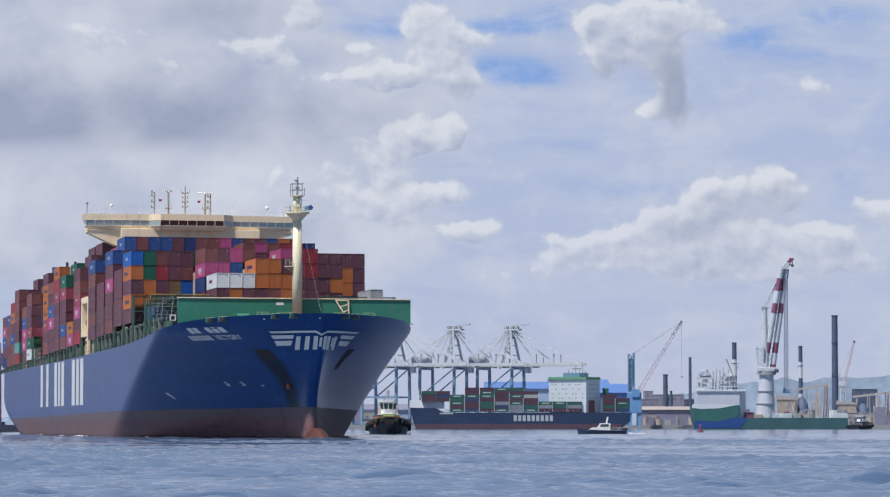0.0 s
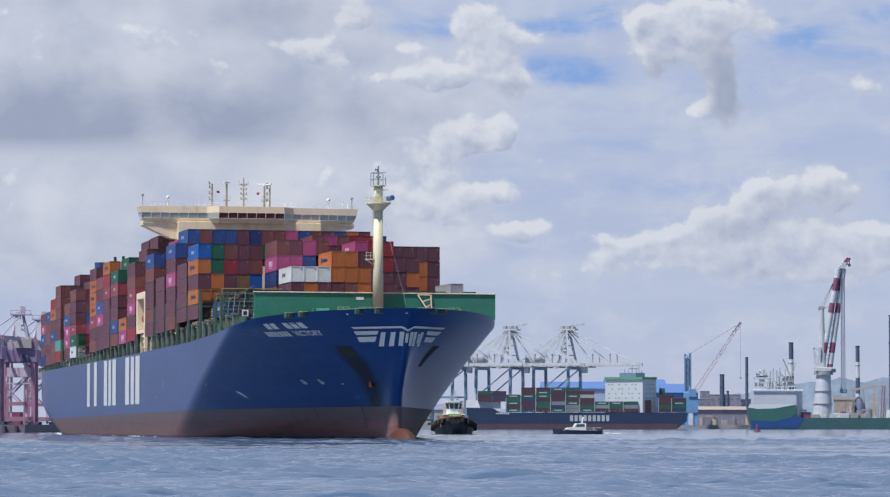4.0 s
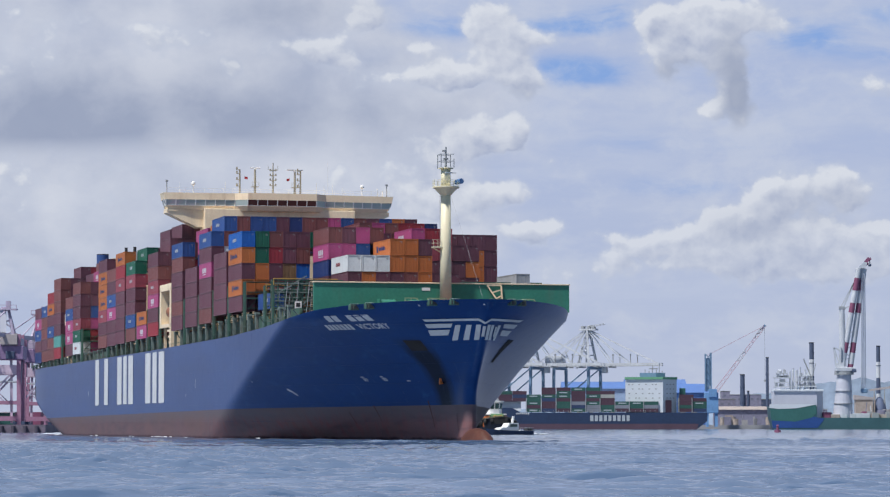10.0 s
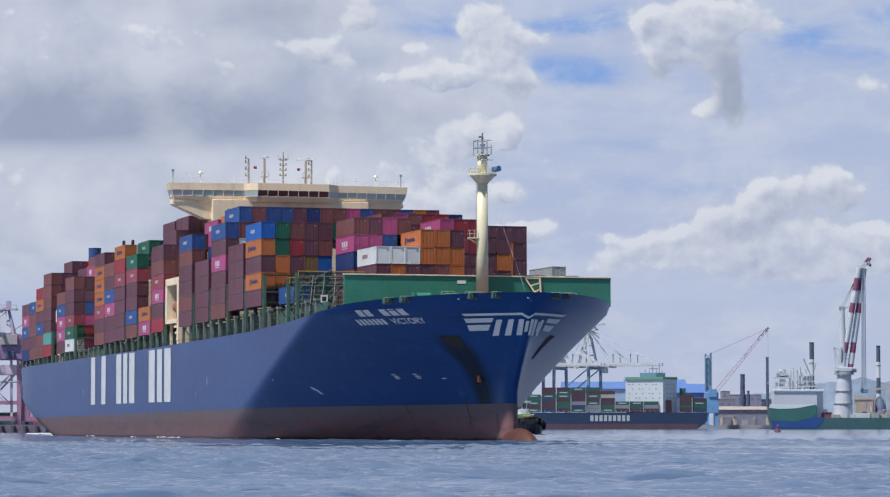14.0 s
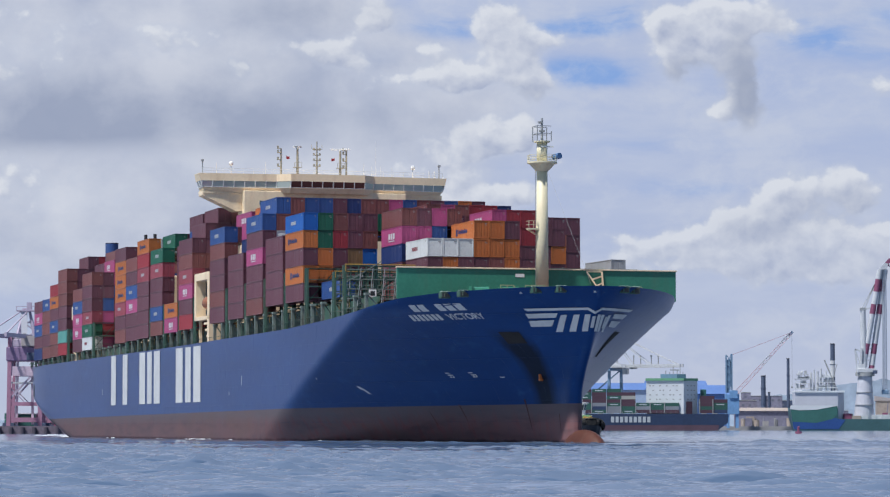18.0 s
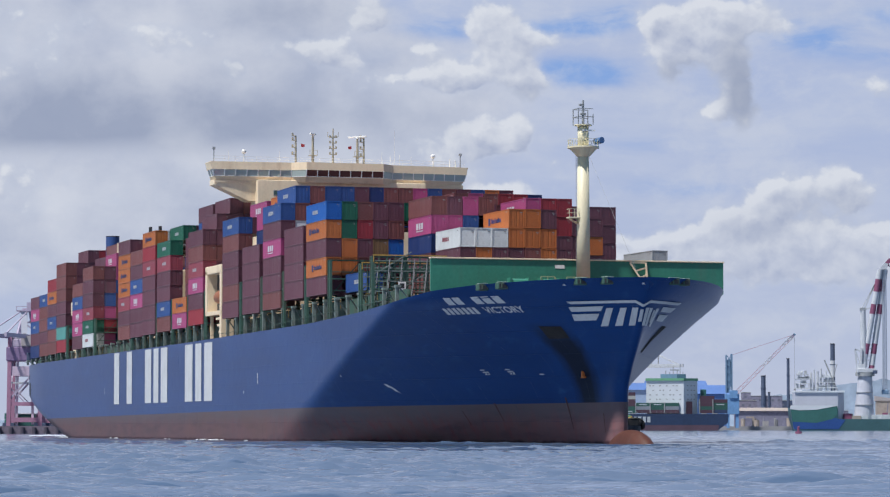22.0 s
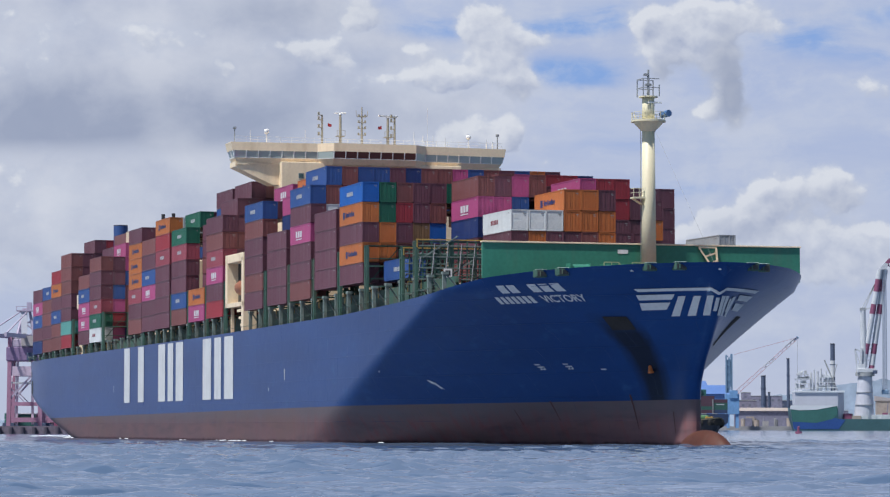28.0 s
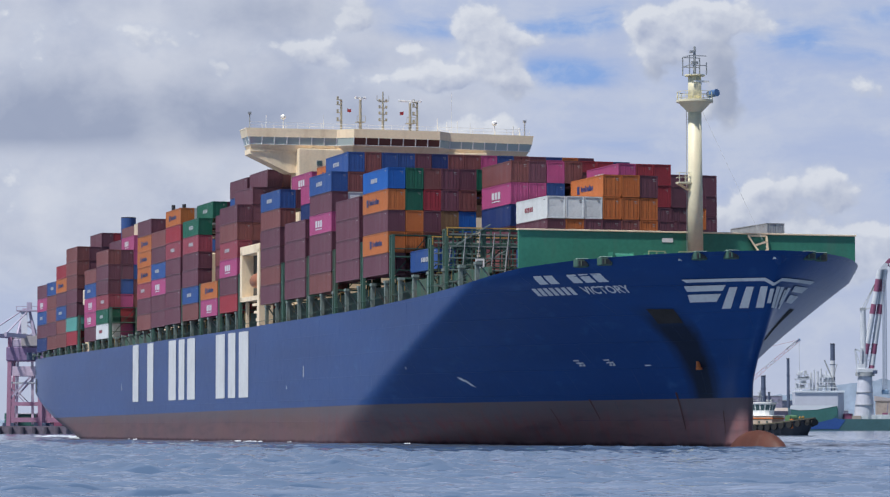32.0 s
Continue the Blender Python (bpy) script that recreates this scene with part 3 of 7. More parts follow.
def hull_mesh():
    m = Mesh()
    NS, NZ = 190, 44
    rows = []
    for i in range(NS + 1):
        s = i / NS
        row = []
        for j in range(NZ + 1):
            k = j / NZ
            z = -3 + k * 25.4
            for _ in range(3):
                xe = smooth_table(STEM, z)
                if s < 0.6:
                    x = -183 + s / 0.6 * 255
                else:
                    x = 72 + (xe - 72) * (1 - (1 - (s - 0.6) / 0.4) ** 1.6)
                z = -3 + k * (lerp_table(SHEER, x) + 3)
            row.append((x, half_breadth(x, z), z))
        rows.append(row)
    w = NZ + 1
    for side in (-1, 1):
        vs = [(x, side * b, z) for row in rows for x, b, z in row]
        fs = []
        for i in range(NS):
            for j in range(NZ):
                q = (i * w + j, (i + 1) * w + j, (i + 1) * w + j + 1, i * w + j + 1)
                fs.append(q if side < 0 else q[::-1])
        m.add(vs, fs)
    # transom
    vs = [(x, -b, z) for x, b, z in rows[0]] + [(x, b, z) for x, b, z in rows[0]]
    m.add(vs, [(j, j + 1, w + j + 1, w + j) for j in range(NZ)])
    # bulwark's inner face and the rounded rail round the bow
    for side in (-1, 1):
        rim = [row[-1] for row in rows if row[-1][0] > 136]
        vs = []
        for x, b, z in rim:
            inner = max(b - 0.35, 0)
            low = max(min(inner, half_breadth(x, z - 1.6) - 0.45), 0)
            vs += [(x, side * b, z), (x - 0.3, side * inner, z), (x - 0.5, side * low, z - 1.6)]
        fs = []
        for i in range(len(rim) - 1):
            for a in (0, 1):
                fs.append((3 * i + a, 3 * i + 3 + a, 3 * i + 4 + a, 3 * i + 1 + a))
        m.add(vs, fs)
    # weather deck
    xs = [-183 + 5.0 * i for i in range(72)] + [174.0]
    vs, fs = [], []
    for x in xs:
        z = lerp_table(SHEER, x) - (0.06 if x < 136 else 1.6)
        b = max(half_breadth(x, z) - 0.2, 0.05)
        vs += [(x, -b, z), (x, b, z)]
    fs = [(2 * i, 2 * i + 2, 2 * i + 3, 2 * i + 1) for i in range(len(xs) - 1)]
    m.add(vs, fs, 1)
    return m


hull = part("hull", hull_mesh(), [HULL, DECKRED], SHIP, "deep blue hull over rust-stained red bottom paint", smooth=True)
for p in hull.data.polygons:
    p.use_smooth = p.material_index == 0
BULB = material("bulb_paint", (0.09, 0.03, 0.02), 0.55, vary=0.25, scale=0.4, grime=(0.12, 0.08, 0.06), grime_amount=0.6)
part("bulbous_bow", Mesh().ball((169.6, 0, -1.75), (8.0, 2.2, 3.7), 28), BULB, SHIP, "orange-red bulbous bow breaking the surface", smooth=True)


def on_side(outline_fn, nx, nz, off, side=-1):
    """A skin that follows the hull: outline_fn(a, b) gives x, z for a, b in 0..1."""
    m = Mesh()
    vs = []
    for i in range(nx + 1):
        for j in range(nz + 1):
            x, z = outline_fn(i / nx, j / nz)
            vs.append((x, side * (half_breadth(x, z) + off), z))
    fs = [(i * (nz + 1) + j, (i + 1) * (nz + 1) + j, (i + 1) * (nz + 1) + j + 1, i * (nz + 1) + j + 1) for i in range(nx) for j in range(nz)]
    return m.add(vs, fs if side < 0 else [f[::-1] for f in fs])


def strip(m, p, q, r, s, off=0.05, nx=1, nz=4, side=-1):
    """A four-cornered mark on the hull's side (p, q lower edge; r, s upper edge; x and z)."""
    def at(a, b):
        lo = (p[0] + (q[0] - p[0]) * a, p[1] + (q[1] - p[1]) * a)
        hi = (s[0] + (r[0] - s[0]) * a, s[1] + (r[1] - s[1]) * a)
        return lo[0] + (hi[0] - lo[0]) * b, lo[1] + (hi[1] - lo[1]) * b
    k = on_side(at, nx, nz, off, side)
    m.add(k.v, k.f)
    return m


# three large white marks of upright bars on the side
Z0, Z1 = 7.0, 17.45
for x0, x1, kind in ((-67.6, -49.2, 0), (-36.2, -15.2, 1), (0.4, 23.0, 1)):
    wd = x1 - x0
    for a, b in ((0, 0.285), (0.715, 1.0)) + (((0.39, 0.61),) if kind else ()):
        part("hull_mark", strip(Mesh(), (x0 + wd * a, Z0), (x0 + wd * b, Z0), (x0 + wd * b, Z1), (x0 + wd * a, Z1)), LETTER, SHIP, "tall white painted bar on the blue hull")


def bow_mark(m, pts, off=0.06, n=6):
    """A four-cornered mark on the bow, corners in y and z, laid on the flare."""
    (a, b), (c, d), (e, f), (g, h) = pts
    vs = []
    for i in range(n + 1):
        for j in range(3):
            k, l = i / n, j / 2
            lo = (a + (c - a) * k, b + (d - b) * k)
            hi = (g + (e - g) * k, h + (f - h) * k)
            y, z = lo[0] + (hi[0] - lo[0]) * l, lo[1] + (hi[1] - lo[1]) * l
            vs.append((surface(y, z) + off + 0.05, y * 1.004 + (0.03 if y > 0 else -0.03), z - 0.04))
    m.add(vs, [(i * 3 + j, (i + 1) * 3 + j, (i + 1) * 3 + j + 1, i * 3 + j + 1) for i in range(n) for j in range(2)])


emblem = part("bow_emblem", Mesh().add([(0, 0, 0)], []), LETTER, SHIP, "white winged emblem of painted strips on the bow")


def emblem_strip(pts):
    m = Mesh()
    bow_mark(m, pts)
    part("emblem_strip", m, LETTER, emblem)


for s in (-1, 1):
    for z, h, tip, root in ((19.2, 0.34, 8.3, 1.0), (18.5, 0.62, 7.7, 4.25), (17.55, 0.85, 6.9, 4.25)):
        emblem_strip([(s * (tip - 0.6), z - h), (s * root, z - h), (s * root, z), (s * tip, z)])
    emblem_strip([(0.0, 18.3), (s * 1.0, 18.86), (s * 1.0, 19.2), (0.0, 18.65)])
for y, lean in ((-3.6, 0.1), (-2.2, 0.1), (-0.85, 0.0), (0.85, 0.0), (1.75, -0.1), (3.3, -0.1)):
    emblem_strip([(y * 0.9 - 0.33, 15.9), (y * 0.9 + 0.33, 15.9), (y + 0.33 + lean, 18.25), (y - 0.33 + lean, 18.25)])
for c in (0.0, 2.52):
    emblem_strip([(c - 0.22, 16.4), (c + 0.22, 16.4), (c + 0.22, 18.0), (c - 0.22, 18.0)])


# ---- containers ----
CL, CW, CH, TIER = 12.19, 2.44, 2.82, 2.87
ROWS = 19


def container_mesh(name, end):
    """A forty-foot box: corner posts, rails, ribbed sides and a door or plain end towards the bow."""
    m = Mesh()
    a, b = CL / 2, CW / 2
    for x in (-a, a - 0.16):
        for y in (-b, b - 0.16):
            m.box((x, y, 0), (x + 0.16, y + 0.16, CH))
    for y in (-b, b - 0.1):
        m.box((-a, y, 0.0), (a, y + 0.1, 0.16))
        m.box((-a, y, CH - 0.12), (a, y + 0.1, CH))
    n = 26 if end != "reefer" else 8
    for s in (-1, 1):
        xs, ys = [], []
        for i in range(n):
            x0 = -a + 0.16 + (CL - 0.32) * i / n
            w = (CL - 0.32) / n
            xs += [x0, x0 + w * 0.34, x0 + w * 0.5, x0 + w * 0.84]
            ys += [b - 0.02, b - 0.02, b - 0.06, b - 0.06] if end != "reefer" else [b - 0.02, b - 0.02, b - 0.03, b - 0.03]
        xs.append(a - 0.16), ys.append(b - 0.02)
        vs = [(x, s * y, z) for x, y in zip(xs, ys) for z in (0.16, CH - 0.12)]
        fs = [(2 * i, 2 * i + 2, 2 * i + 3, 2 * i + 1) for i in range(len(xs) - 1)]
        m.add(vs, fs if s < 0 else [f[::-1] for f in fs])
    m.box((-a, -b + 0.02, CH - 0.05), (a, b - 0.02, CH - 0.015))
    m.box((-a + 0.05, -b + 0.1, 0.1), (a - 0.1, b - 0.1, 0.14))
    m.box((-a + 0.02, -b + 0.1, 0.0), (-a + 0.08, b - 0.1, CH - 0.05))
    x = a - 0.06
    m.box((a - 0.14, -b + 0.16, 0.0), (a, b - 0.16, 0.14))
    m.box((a - 0.14, -b + 0.16, CH - 0.13), (a, b - 0.16, CH))
    if end == "door":
        for y0, y1 in ((-b + 0.16, -0.02), (0.02, b - 0.16)):
            m.box((x - 0.04, y0, 0.14), (x, y1, CH - 0.13))
        for y in (-0.85, -0.36, 0.36, 0.85):
            m.tube((x + 0.03, y, 0.1), (x + 0.03, y, CH - 0.1), 0.028, n=5)
            m.box((x, y - 0.1, 1.0), (x + 0.05, y + 0.1, 1.12))
    elif end == "plain":
        k = 9
        for i in range(k):
            y0 = -b + 0.16 + (CW - 0.32) * i / k
            w = (CW - 0.32) / k
            m.box((x - 0.06, y0, 0.14), (x - 0.02, y0 + w, CH - 0.13))
            m.box((x - 0.02, y0 + w * 0.2, 0.14), (x + 0.02, y0 + w * 0.65, CH - 0.13))
    else:
        m.box((x - 0.06, -b + 0.16, 0.14), (x - 0.01, b - 0.16, CH - 0.13))
        m.box((x - 0.01, -0.85, 0.3), (x + 0.005, 0.85, 1.25))
        m.box((x - 0.01, -0.85, 1.6), (x + 0.005, -0.2, 2.3))
    # stencilled codes
    m.box((x + 0.005, 0.55, 2.25), (x + 0.018, 0.95, 2.36), 1).box((x + 0.005, 0.65, 2.05), (x + 0.018, 0.95, 2.12), 1)
    for s in (-1, 1):
        m.box((a - 1.4, min(s * b, s * (b - 0.03)), 2.36), (a - 0.9, max(s * b, s * (b - 0.03)), 2.48), 1)
    return m.data(name)


BOX_MESH = {k: container_mesh("container", k) for k in ("door", "plain", "reefer")}
for me in BOX_MESH.values():
    me.materials.append(BOX_PAINT["m"])
    me.materials.append(STENCIL)
BOX_NAME = {"m": "maroon", "n": "brown", "r": "red", "p": "rose-red", "b": "blue", "B": "bright blue", "v": "navy blue", "o": "orange", "k": "pink",
            "g": "green", "w": "white", "y": "grey", "t": "teal", "c": "cream", "d": "olive brown"}
BOX_COUNT = [0]
box_rng = random.Random(11)


RAISED = ((130.0, 0.5), (115.6, 0.6), (101.2, 0.75), (87.0, 0.9))      # hatches that sit higher


def base_z(x):
    return 20.72 + 0.0128 * x + next((h for f, h in RAISED if abs(x - f) < 0.5), 0.0)


def container(front, row, tier, colour):
    """One box of a stack: front is the x of its forward end, row runs from starboard, tier from the deck."""
    y = -BEAM + (row + 0.5) * 2.5
    end = "reefer" if colour == "w" else box_rng.choice(("door", "door", "plain"))
    ob = new("container", BOX_MESH[end])
    ob.parent = SHIP
    ob.matrix_basis = pose(front - CL / 2 + box_rng.uniform(-0.05, 0.05), y + box_rng.uniform(-0.03, 0.03), base_z(front) + tier * TIER)
    ob.material_slots[0].link = "OBJECT"
    ob.material_slots[0].material = BOX_PAINT[colour]
    ob["label"] = BOX_NAME[colour] + " ribbed steel shipping container"
    BOX_COUNT[0] += 1
    return ob


def side_mark(ob, colour, dx=0.0):
    """The carrier's mark on a box's starboard side, as plain bars."""
    m = Mesh()
    b = -CW / 2 + 0.012
    if colour == "k":
        for x in (-1.7, -0.4, 0.9):
            m.box((x + dx, b - 0.02, 0.95), (x + 0.95 + dx, b, 1.9))
        m.box((-1.7 + dx, b - 0.02, 0.6), (1.85 + dx, b, 0.74))
        part("carrier_mark", m, LETTER, ob, "white bars")
    elif colour == "o":
        m.box((-3.4 + dx, b - 0.02, 0.9), (-2.5 + dx, b, 1.9))
        for i in range(9):
            m.box((-2.0 + i * 0.52 + dx, b - 0.02, 1.1), (-2.0 + i * 0.52 + 0.36 + dx, b, 1.62 + 0.2 * (i % 3 == 0)))
        part("carrier_mark", m, BOX_PAINT["v"], ob, "dark blue bars")
    elif colour in "gBwbnrp":
        for i in range(5):
            m.box((-1.6 + i * 0.66 + dx, b - 0.02, 1.15), (-1.6 + i * 0.66 + 0.46 + dx, b, 1.75))
        part("carrier_mark", m, BOX_PAINT["p"] if colour == "w" else MARKING, ob, "small bars")


FILL = "mmmmmmmnnnnrrpbbvvookkgmmn"
# forward end, tiers in each row from starboard, colours of the outermost stack from the top
BAYS = ((130.0, "0000033344422000020", ""), (115.6, "0100055554455544000", "b"), (101.2, "5555555555555555555", "Bomom"), (87.0, "4444555555666666555", "mmmm"),
        (72.4, "6777777777777777655", "bmkmmn"), (57.8, "4677777777777766666", "mmmm"), (42.6, "6677777777777766666", "bnmmnm"),
        (14.8, "6788888888888877766", "mnpkmr"), (0.8, "2688888888888887766", "ok"), (-13.4, "6777777777777777666", "gpmmbn"), (-27.4, "7777777777777777766", "orpmmmm"),
        (-39.6, "6677777777777777666", "nmbkmm"), (-52.0, "7777777777777777766", "mooopmn"), (-92.0, "6678888888888777766", "nmmpgw"), (-104.4, "5678888888888887766", "nbkkm"),
        (-125.0, "7788888888887777766", "nnnmmtr"), (-136.7, "6677777777777777766", "rombnn"), (-148.2, "5666666666666666666", "bnnmn"), (-159.8, "5555555566666666555", "mkbmv"))
PICKED = {  # colours that the front shows: (bay, row) -> from the top
    (101.2, 1): "ggoo", (101.2, 2): "nrmn", (101.2, 3): "mmdm", (101.2, 4): "mnBm", (101.2, 18): "mmmm", (101.2, 17): "moov", (101.2, 16): "mmbm", (101.2, 15): "moom", (101.2, 14): "rrmm",
    (130.0, 5): "wm", (130.0, 6): "wo", (130.0, 7): "wm", (130.0, 8): "oom", (130.0, 9): "oon", (130.0, 10): "moo", (130.0, 11): "mn", (130.0, 12): "mo", (130.0, 13): "mm", (130.0, 14): "bm", (130.0, 18): "y", (130.0, 17): "y",
    (115.6, 5): "nkvm", (115.6, 6): "mkbm", (115.6, 7): "kbmm", (115.6, 8): "nnmm",
    (72.4, 1): "bnw", (72.4, 2): "nr", (72.4, 3): "bm", (72.4, 4): "bm", (72.4, 5): "mm", (72.4, 6): "vm", (72.4, 7): "nn", (72.4, 8): "nm", (72.4, 9): "kn", (72.4, 10): "bm", (72.4, 11): "nk",
    (87.0, 9): "kr", (87.0, 10): "nr", (87.0, 11): "kr", (87.0, 12): "nr", (87.0, 13): "rr", (87.0, 14): "rr", (87.0, 15): "vk", (87.0, 16): "rr", (87.0, 17): "rn", (115.6, 9): "mrm", (115.6, 10): "mrm", (115.6, 11): "krmm", (115.6, 12): "rpmm", (115.6, 13): "rrmo", (115.6, 14): "mmm", (115.6, 15): "mom", (115.6, 16): "mmm",
    (42.6, 1): "mw", (42.6, 2): "kw", (42.6, 3): "nm", (14.8, 1): "mm", (14.8, 2): "mm", (-13.4, 1): "gmb", (-27.4, 1): "wm", (-27.4, 2): "ym", (-92.0, 1): "mmb", (-92.0, 2): "kk", (-92.0, 3): "cc",
    (-92.0, 4): "nn", (-125.0, 4): "bm", (-125.0, 1): "mm", (-52.0, 1): "mm"}
order = [b[0] for b in BAYS]
heights = {b[0]: [int(c) for c in b[1]] for b in BAYS}
spare = {}
for front, tiers, side_colours in BAYS:
    k = order.index(front)
    ahead = heights[order[k - 1]] if k and order[k - 1] - front < 16 else [0] * ROWS
    for row in range(ROWS):
        n = int(tiers[row])
        for tier in range(n):
            from_top = n - 1 - tier
            outer = row == 0 or heights[front][row - 1] <= tier
            open_front = ahead[row] <= tier
            if not (outer or tier == n - 1 or open_front):
                continue
            rows_here = side_colours if (row == 0 or (front == 115.6 and row == 1)) else PICKED.get((front, row), "")
            colour = rows_here[from_top] if from_top < len(rows_here) else box_rng.choice(FILL)
            near = row == 0 or (outer and front > -60 and row < 12) or (front > 60 and (open_front or outer) and tier >= 1) or (row < 3 and tier == n - 1)
            if near and BOX_COUNT[0] < 330:
                ob = container(front, row, tier, colour)
                if outer and colour in "kogBwbp" and (row < 12):
                    side_mark(ob, colour, box_rng.uniform(-1.5, 1.0))
            else:
                spare.setdefault(colour, []).append((front, row, tier))

# boxes further inboard and aft, one joined part a colour
for colour, rows in spare.items():
    src = BOX_MESH["reefer"]
    sv = np.array([v.co[:] for v in src.vertices])
    sf = [tuple(p.vertices) for p in src.polygons if p.material_index == 0]
    m = Mesh()
    for front, row, tier in rows:
        y = -BEAM + (row + 0.5) * 2.5
        m.add((sv + np.array([front - CL / 2, y, base_z(front) + tier * TIER])).tolist(), sf)
    ob = part("container_stack", m, BOX_PAINT[colour], SHIP, "stacked " + BOX_NAME[colour] + " shipping containers")
    ob["kind"] = "stuff"


# ---- lashing bridges, stanchions and hatch coamings ----
def lashing_bridge(x, high, rows_from=0, rows_to=19):
    m = Mesh()
    z0, zb = lerp_table(SHEER, x) - 0.05, base_z(x)
    ys = [-BEAM + 0.35 + i * 2 * (BEAM - 0.35) / 9.5 for i in range(10)] + [BEAM - 0.35]
    ys = [y for y in ys if -BEAM + rows_from * 2.547 - 0.1 <= y <= -BEAM + rows_to * 2.547 + 0.1]
    for y in ys:
        for dx in (-0.45, 0.45):
            m.box((x + dx - 0.16, y - 0.2, z0), (x + dx + 0.16, y + 0.2, zb + high))
    lv = zb + 0.2
    while lv <= zb + high + 0.01:
        m.box((x - 0.6, ys[0] - 0.2, lv - 0.18), (x + 0.6, ys[-1] + 0.2, lv))
        for dx in (-0.58, 0.58) if lv + 1.0 < zb + high else ():
            m.beam((x + dx, ys[0], lv + 1.0), (x + dx, ys[-1], lv + 1.0), 0.07)
        lv += TIER
    m.box((x - 0.6, ys[0] - 0.2, zb + high - 0.18), (x + 0.6, ys[-1] + 0.2, zb + high))
    for a, b in zip(ys[:2], ys[1:3]):
        m.beam((x, a, zb + 0.2), (x, b, zb + high), 0.12)
    ob = part("lashing_bridge", m, GREEN_DARK, SHIP, "dark green steel lashing bridge between stacks")
    k = Mesh()
    k.box((x + 0.62, -BEAM + 0.9, zb - 1.6), (x + 0.7, -BEAM + 1.0, zb - 0.2)).box((x + 0.62, -BEAM + 1.85, zb - 1.6), (x + 0.7, -BEAM + 1.95, zb - 0.2)).box((x + 0.62, -BEAM + 0.9, zb - 0.3), (x + 0.7, -BEAM + 1.95, zb - 0.2))
    part("yellow_gate", k, GATE, ob)


for front, tiers, side in BAYS:
    if front > 110:
        continue
    lashing_bridge(front + 0.95, 5.94)
lashing_bridge(119.8, 4.2)
lashing_bridge(126.0, 4.9)
for x, high in ((119.8, 4.2), (126.0, 4.9)):
    z0, z1 = lerp_table(SHEER, x), base_z(x) + high
    for i in range(9):
        y = -BEAM + 1.2 + i * 1.25
        part("lashing_upright", Mesh().box((x + 0.5, y - 0.09, z0), (x + 0.68, y + 0.09, z1)), GREEN_DARK, SHIP)
    for i in range(5):
        z = z0 + 1.0 + i * (z1 - z0 - 1.0) / 4.5
        part("lashing_rung", Mesh().box((x + 0.68, -BEAM + 0.6, z), (x + 0.8, -BEAM + 11.6, z + 0.16)).beam((x + 0.74, -BEAM + 1.2 + 2.5 * (i % 3), z), (x + 0.74, -BEAM + 3.6 + 2.5 * (i % 3), z + 1.4), 0.14), POST, SHIP)
        part("turnbuckle", Mesh().tube((x + 0.9, -BEAM + 2.2 + 1.9 * i, z0 + 1.4), (x + 0.9, -BEAM + 2.8 + 1.9 * i, z1 - 0.4), 0.07, n=6), STEEL, SHIP)
    part("safety_rail", Mesh().beam((x + 0.6, -BEAM + 0.3, z1 + 0.15), (x + 0.6, -BEAM + 11.6, z1 + 0.15), 0.14).beam((x + 0.6, -BEAM + 0.4, z1 + 0.15), (x + 0.6, -BEAM + 0.4, z1 - 0.9), 0.12), YELLOW, SHIP, "yellow safety rail")
part("notice_board", Mesh().box((126.95, -BEAM + 4.0, 22.3), (127.0, -BEAM + 5.2, 23.5)).box((127.0, -BEAM + 4.25, 22.55), (127.02, -BEAM + 4.95, 23.25), 1), [WHITE, DARK], SHIP, "white framed notice board")

m = Mesh()
x = -178.0
n = 0
while x < 139:
    z0, z1 = lerp_table(SHEER, x) - 0.05, base_z(x) - 0.05
    if not 15.5 < x < 30:
        post = Mesh()
        post.box((x - 0.2, -BEAM + 0.15, z0), (x + 0.2, -BEAM + 0.65, z1))
        post.box((x - 0.5, -BEAM + 0.1, z1 - 0.35), (x + 0.5, -BEAM + 0.9, z1))
        post.beam((x, -BEAM + 0.7, z1 - 0.4), (x, -BEAM + 2.6, z0), 0.18)
        part("stanchion", post, POST, SHIP)
        n += 1
    x += 6.6
for s in (-1, 1):
    rail = Mesh()
    for h in (0.6,):
        for a, b in ((-181, -60), (-60, 60), (60, 138)):
            rail.beam((a, s * (BEAM - 0.12), lerp_table(SHEER, a) + h), (b, s * (BEAM - 0.12), lerp_table(SHEER, b) + h), 0.06)
    part("side_railing", rail, GREEN_DARK, SHIP)
for s in (-1, 1):
    part("hatch_coaming", Mesh().add([(-178, s * 21.3, 17.2), (136, s * 21.3, 19), (136, s * 21.3, 22.1), (-178, s * 21.3, 18.4)], [(0, 1, 2, 3)]).add(
        [(-178, s * 20.9, 17.2), (136, s * 20.9, 19), (136, s * 20.9, 22.1), (-178, s * 20.9, 18.4)], [(3, 2, 1, 0)]), GREEN_DARK, SHIP, "dark green hatch coaming")
part("engine_casing", Mesh().soft((-88, -14, 18), (-68, 14, 35), 0.2), CREAM, SHIP)

